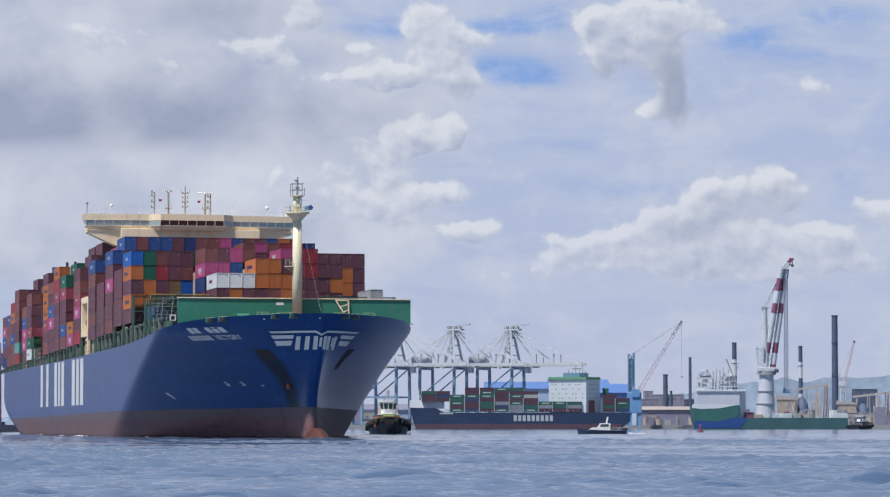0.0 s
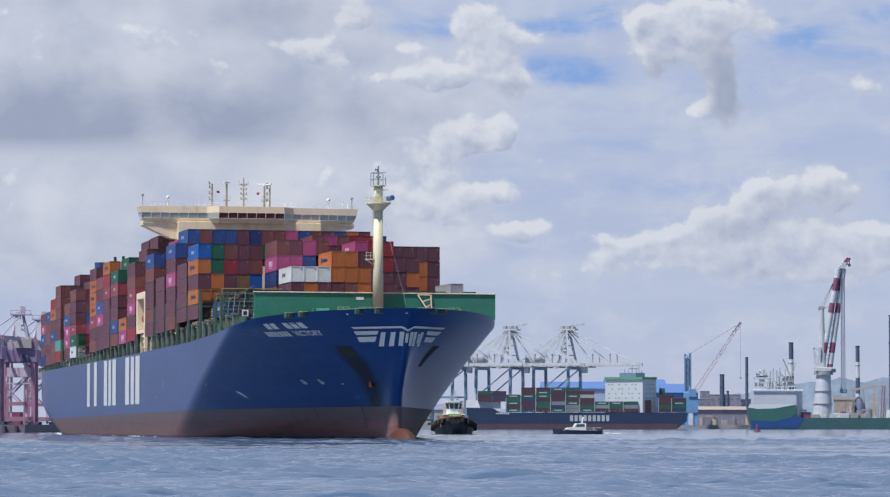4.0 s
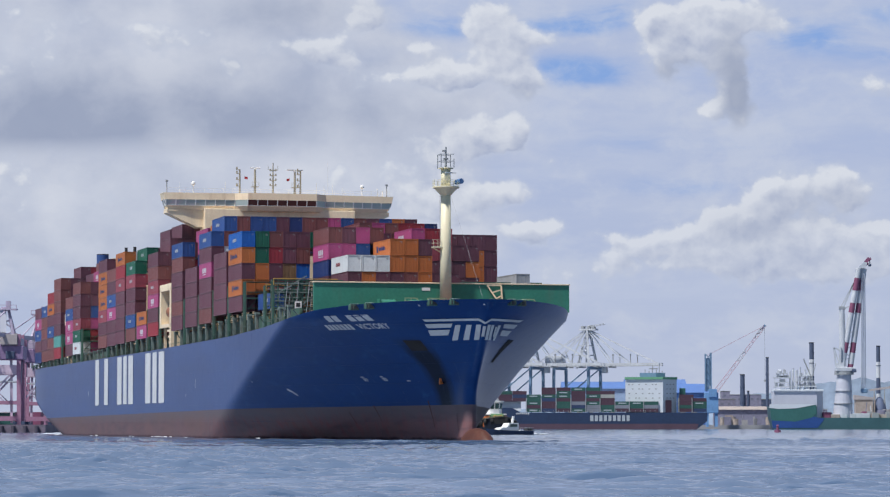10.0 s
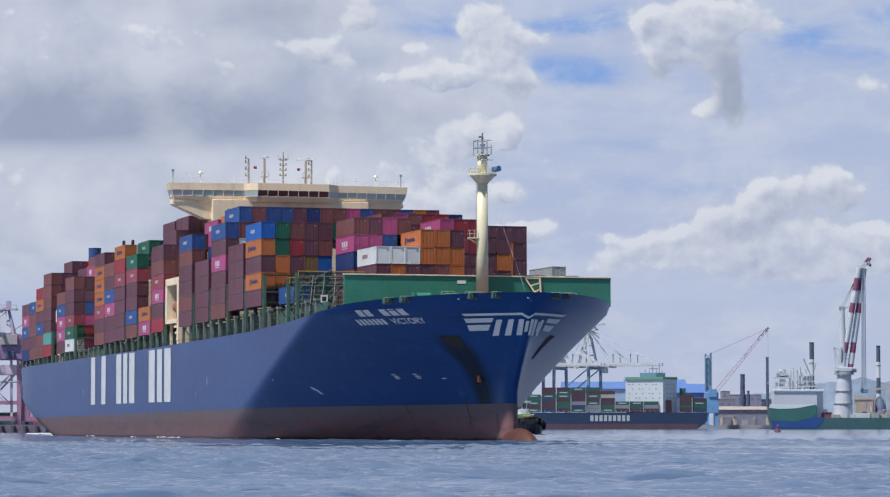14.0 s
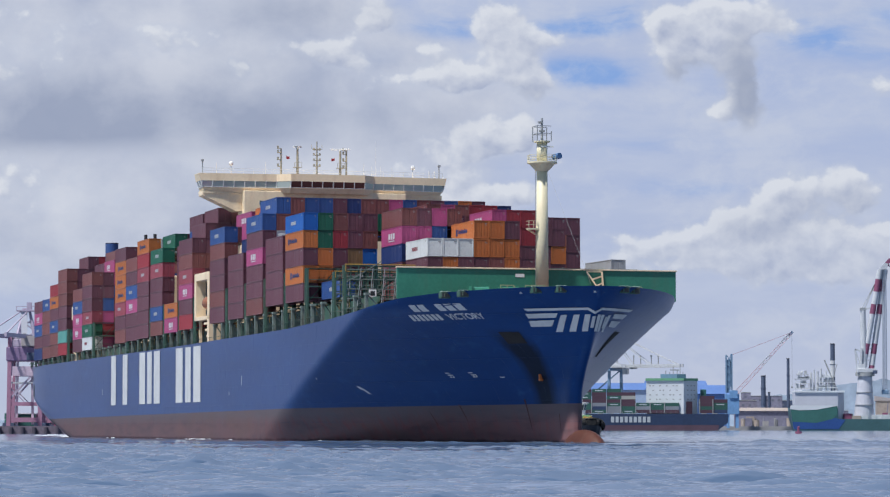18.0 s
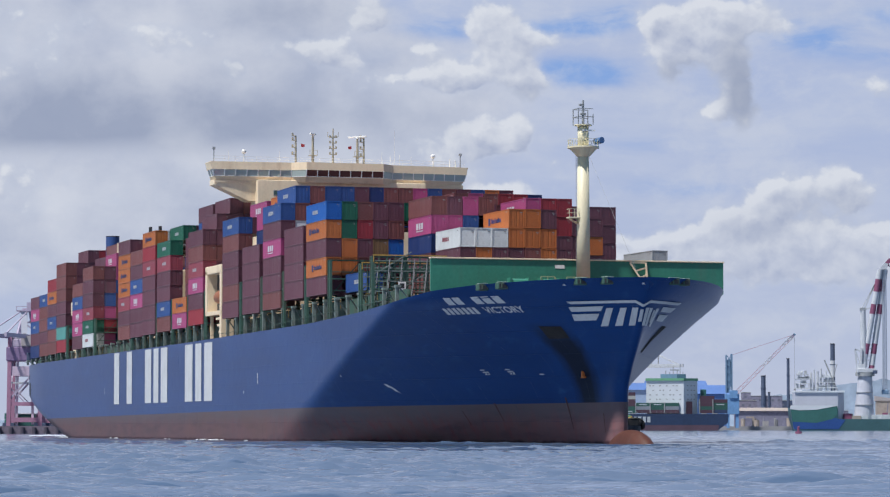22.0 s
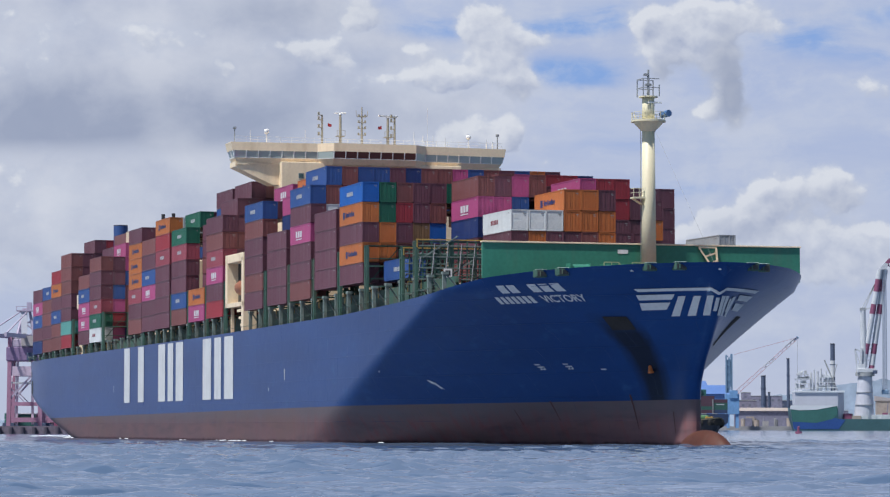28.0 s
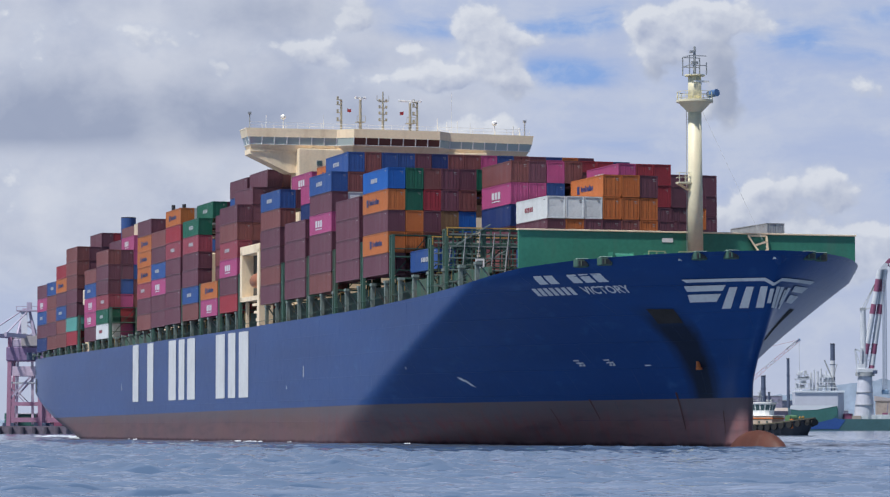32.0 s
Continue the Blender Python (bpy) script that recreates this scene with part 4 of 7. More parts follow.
# ---- deckhouse and bridge ----
# cream of the roof masts, darkened so the colour holds their shade
SHADED_MAST = material("shaded_cream_paint", (0.36, 0.33, 0.26), 0.5, vary=0.1)
house = part("deckhouse", Mesh().soft((16.6, -15.8, 18), (21.8, 15.8, 46.7), 0.12), CREAM, SHIP, "cream deckhouse carrying the bridge")
for y in (-12.4, -9.8, -6.6, 6.6, 9.6, 12.2):
    for z in (44.4,):
        k = Mesh().box((21.78, y - 0.45, z - 0.45), (21.86, y + 0.45, z + 0.45))
        part("window_frame", k, STEEL, house)
        part("pane", Mesh().box((21.85, y - 0.36, z - 0.36), (21.88, y + 0.36, z + 0.36)), GLASS, house)
FRONT = ((-23.6, 20.6), (-9.5, 21.6), (-7.2, 23.6), (7.2, 23.6), (9.5, 21.6), (23.6, 20.6))


def band(z0, z1, grow=0.0, aft=16.4, flare=0.0):
    """A storey of the bridge; its ends lean out by flare from foot to head."""
    ring = lambda g: [(aft, -23.6 - g), *[(x + min(g, 0.12), y + (g if y > 0 else -g) * (abs(y) > 20)) for y, x in FRONT], (aft, 23.6 + g)]
    lo, hi = ring(grow), ring(grow + flare)
    n = len(lo)
    return Mesh().add([(*p, z0) for p in lo] + [(*p, z1) for p in hi], [tuple(range(n))[::-1], tuple(range(n, 2 * n))] + [(i, (i + 1) % n, n + (i + 1) % n, n + i) for i in range(n)])


bridge = part("bridge_sill", band(46.3, 47.3, -0.75, flare=0.6), CREAM, SHIP, "cream bridge spanning the full beam")
part("bridge_roof", band(48.5, 49.75, 0.3, flare=0.25), CREAM, bridge)
part("roof_edge", band(49.75, 49.9, 0.58), CREAM, bridge)
part("sill_rail", band(47.3, 47.38, -0.1), WHITE, bridge)
# recessed glazing, pane by pane, between posts
for (y0, x0), (y1, x1) in zip(FRONT, FRONT[1:]):
    n = max(1, round(abs(y1 - y0) / 2.1))
    for i in range(n):
        a, b = i / n, (i + 1) / n
        p = Vector((x0 + (x1 - x0) * a - 0.15, y0 + (y1 - y0) * a, 0))
        q = Vector((x0 + (x1 - x0) * b - 0.15, y0 + (y1 - y0) * b, 0))
        part("pane", Mesh().add([(p.x, p.y, 47.3), (q.x, q.y, 47.3), (q.x + 0.22, q.y, 48.5), (p.x + 0.22, p.y, 48.5)], [(0, 1, 2, 3)]), REFLECTING_GLASS if abs(p.y + q.y) < 13 else BRIDGE_GLASS, bridge)
        part("window_post", Mesh().beam((p.x + 0.04, p.y, 47.3), (p.x + 0.28, p.y, 48.55), 0.14), WHITE, bridge)
for s in (-1, 1):
    for i in range(2):
        x = 16.6 + i * 2.0
        part("pane", Mesh().add([(x, s * 23.4, 47.3), (x + 1.8, s * 23.4, 47.3), (x + 1.8, s * 23.82, 48.5), (x, s * 23.82, 48.5)], [(0, 1, 2, 3)]), BRIDGE_GLASS, bridge)
        part("window_post", Mesh().beam((x + 1.9, s * 23.45, 47.3), (x + 1.9, s * 23.87, 48.55), 0.14), WHITE, bridge)
    part("wing_bracket", Mesh().across([(s * 23.4, 46.65), (s * 15.8, 46.65), (s * 15.8, 42.9), (s * 17.0, 42.9), (s * 23.4, 45.8)][::-s], 16.6, 20.2), CREAM, bridge)
    part("wing_trim", Mesh().beam((20.3, s * 23.3, 46.3), (20.3, s * 15.8, 46.3), 0.2), CREAM, bridge)
    part("wing_light_post", Mesh().tube((19, s * 23.2, 49.9), (19, s * 23.2, 52.2), 0.1).box((18.8, s * 23.2 - 0.25, 52.2), (19.2, s * 23.2 + 0.25, 52.6)), STEEL, bridge)
    part("dome_post", Mesh().tube((19.5, s * 17.8, 49.9), (19.5, s * 17.8, 51.6), 0.09), WHITE, bridge)
    part("satellite_dome", Mesh().ball((19.5, s * 17.8, 51.9), 0.45), WHITE, bridge, smooth=True)
part("inner_bulkhead", Mesh().box((16.5, -23.2, 46.9), (16.7, 23.2, 48.55)), DARK, bridge)
rail = Mesh()
for h in (0.5, 1.0):
    rail.beam((20.5, -23.5, 49.9 + h), (20.5, 23.5, 49.9 + h), 0.05)
for i in range(25):
    rail.beam((20.5, -23.5 + i * 1.958, 49.9), (20.5, -23.5 + i * 1.958, 50.9), 0.05)
part("roof_railing", rail, WHITE, bridge)
for y, h, r in ((-20.5, 1.5, 0.05), (-11.0, 1.8, 0.05), (8.2, 1.9, 0.06), (9.8, 1.4, 0.05), (10.6, 6.2, 0.035), (11.6, 1.5, 0.05), (13.8, 1.2, 0.05), (21.2, 1.0, 0.1), (22.3, 0.7, 0.15)):
    part("whip_aerial", Mesh().tube((19, y, 49.9), (19, y, 50.6 + h), r, n=6), WHITE, bridge)
for y, h in ((-7.9, 4.5), (4.9, 4.4)):
    m = Mesh().tube((18.5, y, 49.9), (18.5, y, 50.6 + h), 0.2, 0.16)
    for k in (1.0, 2.3, 3.6, h - 0.1):
        m.box((18.3, y - 0.75, 50.6 + k), (18.7, y + 0.1, 50.6 + k + 0.12)).box((18.35, y - 0.75, 50.6 + k + 0.1), (18.65, y - 0.45, 50.6 + k + 0.6))
    part("signal_mast", m, SHADED_MAST, bridge)
m = Mesh().tube((18.5, -0.9, 49.9), (18.5, -0.9, 56.6), 0.22, 0.1)
for k in (1.2, 2.3, 3.3, 4.3):
    m.box((18.35, -1.55, 50.6 + k), (18.65, -0.25, 50.6 + k + 0.12)).box((18.3, -1.6, 50.6 + k), (18.7, -1.35, 50.6 + k + 0.45)).box((18.3, -0.45, 50.6 + k), (18.7, -0.2, 50.6 + k + 0.45))
m.beam((18.5, -1.9, 55.1), (18.5, 0.1, 55.1), 0.1).tube((18.5, -1.9, 55.1), (18.5, -1.9, 56.0), 0.05, n=6).tube((18.5, 0.1, 55.1), (18.5, 0.1, 56.0), 0.05, n=6)
part("main_signal_mast", m, SHADED_MAST, bridge)
SCANNERS = []
for y, h, w in ((-4.7, 4.6, 2.0), (3.7, 4.3, 3.8)):
    m = Mesh().tube((18.5, y, 49.9), (18.5, y, 50.6 + h), 0.26, 0.2).box((17.9, y - 0.7, 51.5), (19.1, y + 0.7, 51.6))
    for a in (-0.7, 0.7):
        m.beam((19.1, y + a, 51.6), (19.1, y + a, 52.5), 0.06)
    m.beam((19.1, y - 0.7, 52.5), (19.1, y + 0.7, 52.5), 0.06)
    part("radar_mast", m, SHADED_MAST, bridge)
    sc = part("radar_scanner", Mesh().soft((-0.15, -w / 2, 0.1), (0.15, w / 2, 0.38), 0.04).tube((0, 0, -0.1), (0, 0, 0.15), 0.25), WHITE, SHIP, "white radar scanner bar")
    sc.location = (18.5, y, 50.65 + h)
    SCANNERS.append((sc, (18.5, y, 50.65 + h), 1 if y < 0 else -1))
for y, z, s in ((-6.9, 53.2, 1), (2.6, 53.0, -1)):
    part("flag", Mesh().add([(18.5, y, z), (18.5, y + 0.25 * s, z - 0.12), (18.55, y + 0.65 * s, z - 0.1), (18.55, y + 0.65 * s, z + 0.4), (18.5, y + 0.25 * s, z + 0.4), (18.5, y, z + 0.55)], [(0, 1, 4, 5), (1, 2, 3, 4)]), FLAGRED, bridge, "small red flag")

LIFEBOAT = material("faded_orange_shell", (0.32, 0.12, 0.06), 0.5, vary=0.15)
# cream side frame at the ship's rail below the bridge wing
m = Mesh()
for x, z in ((17.2, 22.2), (28.6, 17.9)):
    m.soft((x - 0.7, -BEAM + 0.1, z), (x + 0.7, -BEAM + 2.4, 30.2), 0.06)
m.soft((16.5, -BEAM + 0.1, 29.6), (29.3, -BEAM + 2.4, 31.0), 0.08)
m.box((16.5, -BEAM + 0.1, 22.2), (29.3, -BEAM + 2.2, 22.9))
for k in range(3):
    m.box((24.6 + 1.1 * k, -BEAM + 0.2, 21.3 - 1.2 * k), (27.9, -BEAM + 1.2, 21.7 - 1.2 * k))
m.beam((17.2, -BEAM + 1.2, 18.0), (17.2, -BEAM + 1.2, 22.3), 0.5)
part("side_frame", m, CREAM, SHIP, "cream steel side frame with dark opening")
# dark sheet added for the shade within the frame's opening
part("frame_recess", Mesh().box((17.9, -BEAM + 2.0, 22.9), (27.9, -BEAM + 2.2, 29.6)), DARK, SHIP)
part("lifeboat", Mesh().ball((23, -BEAM + 1.4, 25.4), (3.6, 1.0, 1.2), 14), LIFEBOAT, SHIP, "orange lifeboat hung in the side frame", smooth=True)
# small cream deck crane aft
m = Mesh().tube((-119, -22.6, 17.5), (-119, -22.6, 27.0), 0.9, 0.8).soft((-120.4, -23.8, 27.0), (-117.4, -21.4, 30.0), 0.15).beam((-118, -22.6, 29.4), (-118.5, -20.5, 21.0), 0.5)
part("deck_crane", m, CREAM, SHIP, "small cream deck crane")
part("funnel_top", Mesh().tube((-122, -14.2, 36), (-122, -14.2, 44.9), 1.5, 1.5, 20), BOX_PAINT["b"], SHIP, "blue funnel top above the stacks", smooth=False)
part("funnel_rim", Mesh().tube((-122, -14.2, 44.9), (-122, -14.2, 45.05), 1.53, 1.53, 20), DARK, SHIP)
part("exhaust_post", Mesh().tube((-57, -19.0, 38), (-57, -19.0, 43.0), 0.35), DARK, SHIP)
part("exhaust_post", Mesh().tube((-57, -17.0, 38), (-57, -17.0, 43.2), 0.35), DARK, SHIP)

# ---- fore deck: breakwater, mast, mooring gear ----
part("breakwater", Mesh().across([(-20.2, 20.0), (20.2, 20.0), (21.2, 21.0), (21.9, 21.25), (21.9, 25.75), (-21.9, 25.75), (-21.9, 21.25), (-21.2, 21.0)], 148.6, 149.0), GREEN, SHIP, "tall green steel breakwater across the fore deck")
part("breakwater_rim", Mesh().soft((148.4, -22.0, 25.75), (149.2, 22.0, 25.95), 0.03), CREAM, SHIP)
part("warning_board", Mesh().box((149.0, -3.6, 24.6), (149.05, -2.2, 25.1)), WHITE, SHIP)
part("breakwater_side", Mesh().add([(148.6, 21.8, 21.3), (148.6, 21.9, 25.7), (139, 23, 20.8), (139, 23, 23.5)], [(0, 1, 3, 2)]), GREEN, SHIP)
for i in range(11):
    y = -20 + i * 4
    part("breakwater_bracket", Mesh().plate([(148.6, 20), (148.6, 25), (145.4, 20)], y - 0.06, y + 0.06), GREEN, SHIP)
m = Mesh()
for a, b in (((149.1, 7.6, 25.6), (149.9, 10.0, 21.8)), ((149.1, 7.6, 25.6), (149.1, 9.9, 25.6)), ((149.1, 10.0, 25.6), (149.9, 10.0, 21.8)), ((149.3, 8.4, 24.4), (149.3, 10.0, 24.9)), ((149.5, 9.0, 23.4), (149.5, 10.0, 23.9)), ((149.5, 9.5, 22.6), (149.5, 10.0, 22.9))):
    m.beam(a, b, 0.22)
part("cream_davit", m, CREAM, SHIP)
mast = part("foremast", Mesh().tube((150.8, 0, 20.5), (150.8, 0, 41.3), 0.98, 0.8, 28), MASTPAINT, SHIP, "tall cream tubular foremast", smooth=True)
part("mast_collar", Mesh().tube((150.8, 0, 40.3), (150.8, 0, 41.5), 0.85, 2.0, 24), MASTPAINT, mast)
part("mast_platform", Mesh().tube((150.8, 0, 41.5), (150.8, 0, 41.75), 2.25, 2.25, 24), MASTPAINT, mast)
part("mast_top", Mesh().tube((150.8, 0, 41.7), (150.8, 0, 44.7), 0.8, 0.8, 20), MASTPAINT, mast, smooth=True)
part("top_platform", Mesh().tube((150.8, 0, 44.7), (150.8, 0, 44.85), 1.25, 1.25, 16), MASTPAINT, mast)
m = Mesh()
for dx, dy in ((-1.1, -1.1), (1.1, -1.1), (1.1, 1.1), (-1.1, 1.1)):
    m.beam((150.8 + dx, dy, 44.8), (150.8 + dx, dy, 47.1 if dy < 0 or dx < 0 else 46.3), 0.12)
for z in (45.9, 47.05):
    m.beam((149.7, -1.1, z), (151.9, -1.1, z), 0.1).beam((149.7, -1.1, z), (149.7, 1.1, z), 0.1).beam((151.9, -1.1, z), (151.9, 1.1, z), 0.1)
part("mast_cage", m, STEEL, mast)
part("top_pole", Mesh().tube((150.8, 0, 44.8), (150.8, 0, 48.3), 0.2, 0.14, 10).box((150.6, -0.4, 46.2), (151.0, 0.4, 46.5)).box((150.6, -0.6, 47.5), (151.0, -0.1, 47.8)), STEEL, mast)
m = Mesh()
for i in range(14):
    a = 2 * math.pi * i / 14
    m.beam((150.8 + 2.15 * math.cos(a), 2.15 * math.sin(a), 41.7), (150.8 + 2.15 * math.cos(a), 2.15 * math.sin(a), 42.75), 0.06)
    b = 2 * math.pi * (i + 1) / 14
    for z in (42.25, 42.75):
        m.beam((150.8 + 2.15 * math.cos(a), 2.15 * math.sin(a), z), (150.8 + 2.15 * math.cos(b), 2.15 * math.sin(b), z), 0.05)
part("platform_railing", m, MASTPAINT, mast)
part("signal_horn", Mesh().tube((151.0, 1.75, 42.5), (152.4, 2.25, 42.6), 0.42, 0.46, 16), LAMPBLUE, mast, "blue drum lamp")
part("mast_radar", Mesh().tube((151.6, 0.5, 43.6), (151.6, 0.5, 43.9), 0.1, n=8).box((151.5, -0.4, 43.9), (151.75, 1.5, 44.1)), WHITE, mast)
part("side_platform", Mesh().box((150.2, -2.3, 31.6), (151.4, -0.7, 31.8)).add([(150.2, -0.8, 30.8), (151.4, -0.8, 30.8), (151.4, -2.2, 31.6), (150.2, -2.2, 31.6)], [(0, 1, 2, 3)]), MASTPAINT, mast)
m = Mesh()
for y in (-2.25, -1.5, -0.9):
    m.beam((151.35, y, 31.8), (151.35, y, 32.9), 0.06)
for z in (32.35, 32.9):
    m.beam((151.35, -2.25, z), (151.35, -0.9, z), 0.06).beam((150.25, -2.25, z), (151.35, -2.25, z), 0.06)
part("side_railing_low", m, MASTPAINT, mast)
part("stay_wire", Mesh().tube((150.8, 0.4, 41.6), (171.5, 0.4, 22.6), 0.018, n=6), STEEL, mast)
m = Mesh()
for i in range(60):
    m.beam((150.0, -0.78 * 1, 21 + i * 0.33), (150.0, -0.5, 21 + i * 0.33), 0.04)
m.beam((150.0, -0.78, 20.8), (150.0, -0.78, 40.8), 0.05).beam((150.0, -0.5, 20.8), (150.0, -0.5, 40.8), 0.05)
part("mast_ladder", m, STEEL, mast)
# pale colour for added plates that imitate the fairleads' sunlit top edges
LIT_EDGE = material("sunlit_green_edge", (0.42, 0.55, 0.48), 0.45, vary=0.3, scale=1.5, grime=RUST, grime_amount=0.3)
for y in (-17.5, -15.7, -7.9, -5.0, 4.2, 6.3):
    x = surface(y, 21.8)
    z = lerp_table(SHEER, x)
    z -= 0.22
    lead = part("fairlead", Mesh().soft((x - 1.2, y - 0.74, z - 0.66), (x + 0.14, y + 0.74, z + 0.3), 0.12), GREEN_DARK, SHIP, "dark green mooring fairlead on the bulwark")
    # dark plate in place of a hollow: the throat's shade is its colour
    part("throat", Mesh().soft((x + 0.1, y - 0.55, z - 0.5), (x + 0.18, y + 0.55, z + 0.08), 0.03), DARK, lead, "dark plate for the shaded throat")
    part("roller", Mesh().tube((x + 0.2, y - 0.2, z - 0.48), (x + 0.2, y - 0.2, z + 0.06), 0.09, n=8), GREEN_DARK, lead)
    part("cap_plate", Mesh().soft((x - 0.55, y - 0.68, z + 0.3), (x + 0.16, y + 0.68, z + 0.37), 0.02), LIT_EDGE, lead, "pale plate imitating the sunlit top edge")
for y in (-9.4, -0.6):
    x = surface(y, 21.2)
    part("lamp_plate", Mesh().soft((x - 0.1, y - 0.24, 21.2), (x + 0.16, y + 0.24, 21.42), 0.03), WHITE, SHIP, "small white plate on the bulwark")
DECKRAIL = material("pale_green_rail", (0.33, 0.42, 0.24), 0.5)
for y, w in ((-8.8, 3), (-5.0, 4), (5.5, 3), (11, 3)):
    m = Mesh()
    for i in range(w):
        m.beam((158, y + i, 20.6), (158, y + i, 22.95), 0.1)
    m.beam((158, y, 22.95), (158, y + w - 1, 22.95), 0.12).beam((158, y, 22.5), (158, y + w - 1, 22.5), 0.08).beam((158, y + w - 1, 22.95), (158, y + w - 0.2, 21.9), 0.1).box((157.8, y + 0.2, 21.9), (158.3, y + 0.8, 22.4))
    part("deck_railing", m, DECKRAIL, SHIP)
for y in (-11, -6.5, 6.5, 11):
    part("mooring_winch", Mesh().tube((155, y - 1.2, 22), (155, y + 1.2, 22), 0.8, n=14).box((154.2, y - 1.5, 20.8), (155.8, y - 1.2, 22.9)).box((154.2, y + 1.2, 20.8), (155.8, y + 1.5, 22.9)), GREEN, SHIP)
# anchor pockets, anchor, marks on the bow
# flat dark patches give the shade inside the anchor recesses
POCKET = material("anchor_pocket_shade", (0.02, 0.018, 0.02), 0.8, vary=0.5, scale=0.8)
for s in (-1, 1):
    m = Mesh()
    if s < 0:
        strip(m, (158.0, 14.4), (161.4, 14.4), (161.9, 16.0), (158.6, 16.1), 0.07, 4, 4, s)
    else:
        strip(m, (157.6, 12.6), (159.4, 12.6), (162.2, 16.2), (159.2, 16.2), 0.07, 4, 6, s)
    part("anchor_pocket", m, POCKET, SHIP, "flat dark patch for the shaded anchor pocket")
m = Mesh()
b = half_breadth(159.8, 9.6)
m.soft((159.5, -b - 0.4, 9.1), (159.85, -b + 0.1, 10.0), 0.08).soft((159.4, -b - 0.4, 9.0), (160.3, -b + 0.1, 9.3), 0.08)
part("anchor", m, ORANGE, SHIP, "orange rusty anchor tip")
WHITE_SPOTS = [(57.0, 9.6, 0.3, 1.7), (-78, 9.2, 0.25, 1.3), (47, 8.0, 0.3, 0.5), (151.2, 9.6, 0.9, 0.12), (107.6, 9.9, 0.25, 0.25)]
for x in (140.7, 145.6):
    WHITE_SPOTS += [(x + a, 9.72 + b, w, h) for a, b, w, h in ((0.0, 0.0, 0.42, 0.12), (0.55, 0.0, 0.42, 0.12), (0.3, 0.0, 0.14, 0.5), (0.85, 0.0, 0.14, 0.5), (-0.15, 0.3, 0.42, 0.12), (0.4, 0.3, 0.42, 0.12), (-0.3, 0.62, 0.9, 0.12))]
for x, z, w, h in WHITE_SPOTS:
    m = Mesh()
    strip(m, (x, z), (x + w, z), (x + w, z + h), (x, z + h), 0.05, 1, 1)
    part("draught_mark", m, LETTER, SHIP)
RUSTRUN = material("rust_run", (0.075, 0.026, 0.024), 0.7, vary=0.4, scale=1.2)
for x, z0, z1, w in ((154.6, 2.0, 6.4, 0.32), (139.0, 3.2, 5.7, 0.3), (131.0, 2.6, 4.6, 0.2), (163.0, 1.6, 4.2, 0.22)):
    m = Mesh()
    strip(m, (x - 0.06, z0), (x + 0.06, z0), (x - 0.5 + w, z1), (x - 0.5, z1), 0.04, 1, 6)
    part("rust_run", m, RUSTRUN, SHIP, "dark red rust run on the bow")
m = Mesh()
strip(m, (118.6, 7.6), (119.3, 7.4), (118.6, 8.3), (118.0, 8.5), 0.05, 2, 2)
strip(m, (117.7, 8.2), (118.3, 8.1), (118.1, 8.6), (117.3, 8.75), 0.05, 1, 1)
part("draught_mark", m, LETTER, SHIP)
# the ship's name: bars, and one readable word
for z, x0, n, w, gap, h in ((19.2, 149.8, 6, 1.25, 0.35, 0.95), (17.95, 147.0, 7, 0.58, 0.27, 0.85)):
    for i in range(n):
        if n == 6 and i == 2:
            continue
        m = Mesh()
        a = x0 + i * (w + gap)
        strip(m, (a, z), (a + w, z), (a + w + 0.6, z + h), (a + 0.6, z + h), 0.06, 2, 2)
        part("name_bar", m, LETTER, SHIP)


def painted_word(word, x0, x1, z0, z1, lean):
    """A word laid on the starboard bow, from x0 to x1 along the hull and z0 to z1 up it."""
    cu = bpy.data.curves.new("word", "FONT")
    cu.body = word
    cu.resolution_u, cu.offset = 3, 0.022
    ob = bpy.data.objects.new("word", cu)
    me = bpy.data.meshes.new_from_object(ob)
    bpy.data.objects.remove(ob)
    xs, ys = [v.co.x for v in me.vertices], [v.co.y for v in me.vertices]
    for v in me.vertices:
        k = (v.co.y - min(ys)) / (max(ys) - min(ys))
        x = x0 + (x1 - x0) * (v.co.x - min(xs)) / (max(xs) - min(xs)) + lean * k
        z = z0 + (z1 - z0) * k
        v.co = (x, -half_breadth(x, z) - 0.07, z)
    me.materials.clear()
    part("painted_name", me, LETTER, SHIP, "white painted word on the bow")


painted_word("VICTORY", 153.8, 159.75, 17.95, 18.8, 0.6)
# mooring openings are dark patches on the plating, their shade painted on
for x0, x1, z0, z1 in ((-181.0, -177.6, 9.9, 12.9), (-181.8, -180.2, 13.8, 14.9)):
    part("mooring_port", strip(Mesh(), (x0, z0), (x1, z0), (x1, z1), (x0, z1), 0.05, 3, 3), DARK, SHIP, "flat dark patch for a shaded mooring port near the stern")

# foam along the waterline
FOAM = material("sea_foam", (0.62, 0.66, 0.7), 0.8, vary=0.1, scale=2.0)
foam_rng = random.Random(3)
for x0, x1, n in ((-150, -118, 30), (-66, -62, 3), (-12, -8, 4), (16, 34, 14), (52, 54, 2), (96, 98, 2)):
    for i in range(n):
        x = foam_rng.uniform(x0, x1)
        y = -(half_breadth(min(x, 166), 0.2) + foam_rng.uniform(0.1, 1.6)) if x < 175 else foam_rng.uniform(-2.5, 1.5)
        m = Mesh().ball((x, y, 0.08), (foam_rng.uniform(0.2, 1.1), foam_rng.uniform(0.15, 0.4), foam_rng.uniform(0.05, 0.17)), 8)
        part("foam_patch", m, FOAM, SHIP, "white foam at the waterline", smooth=True)

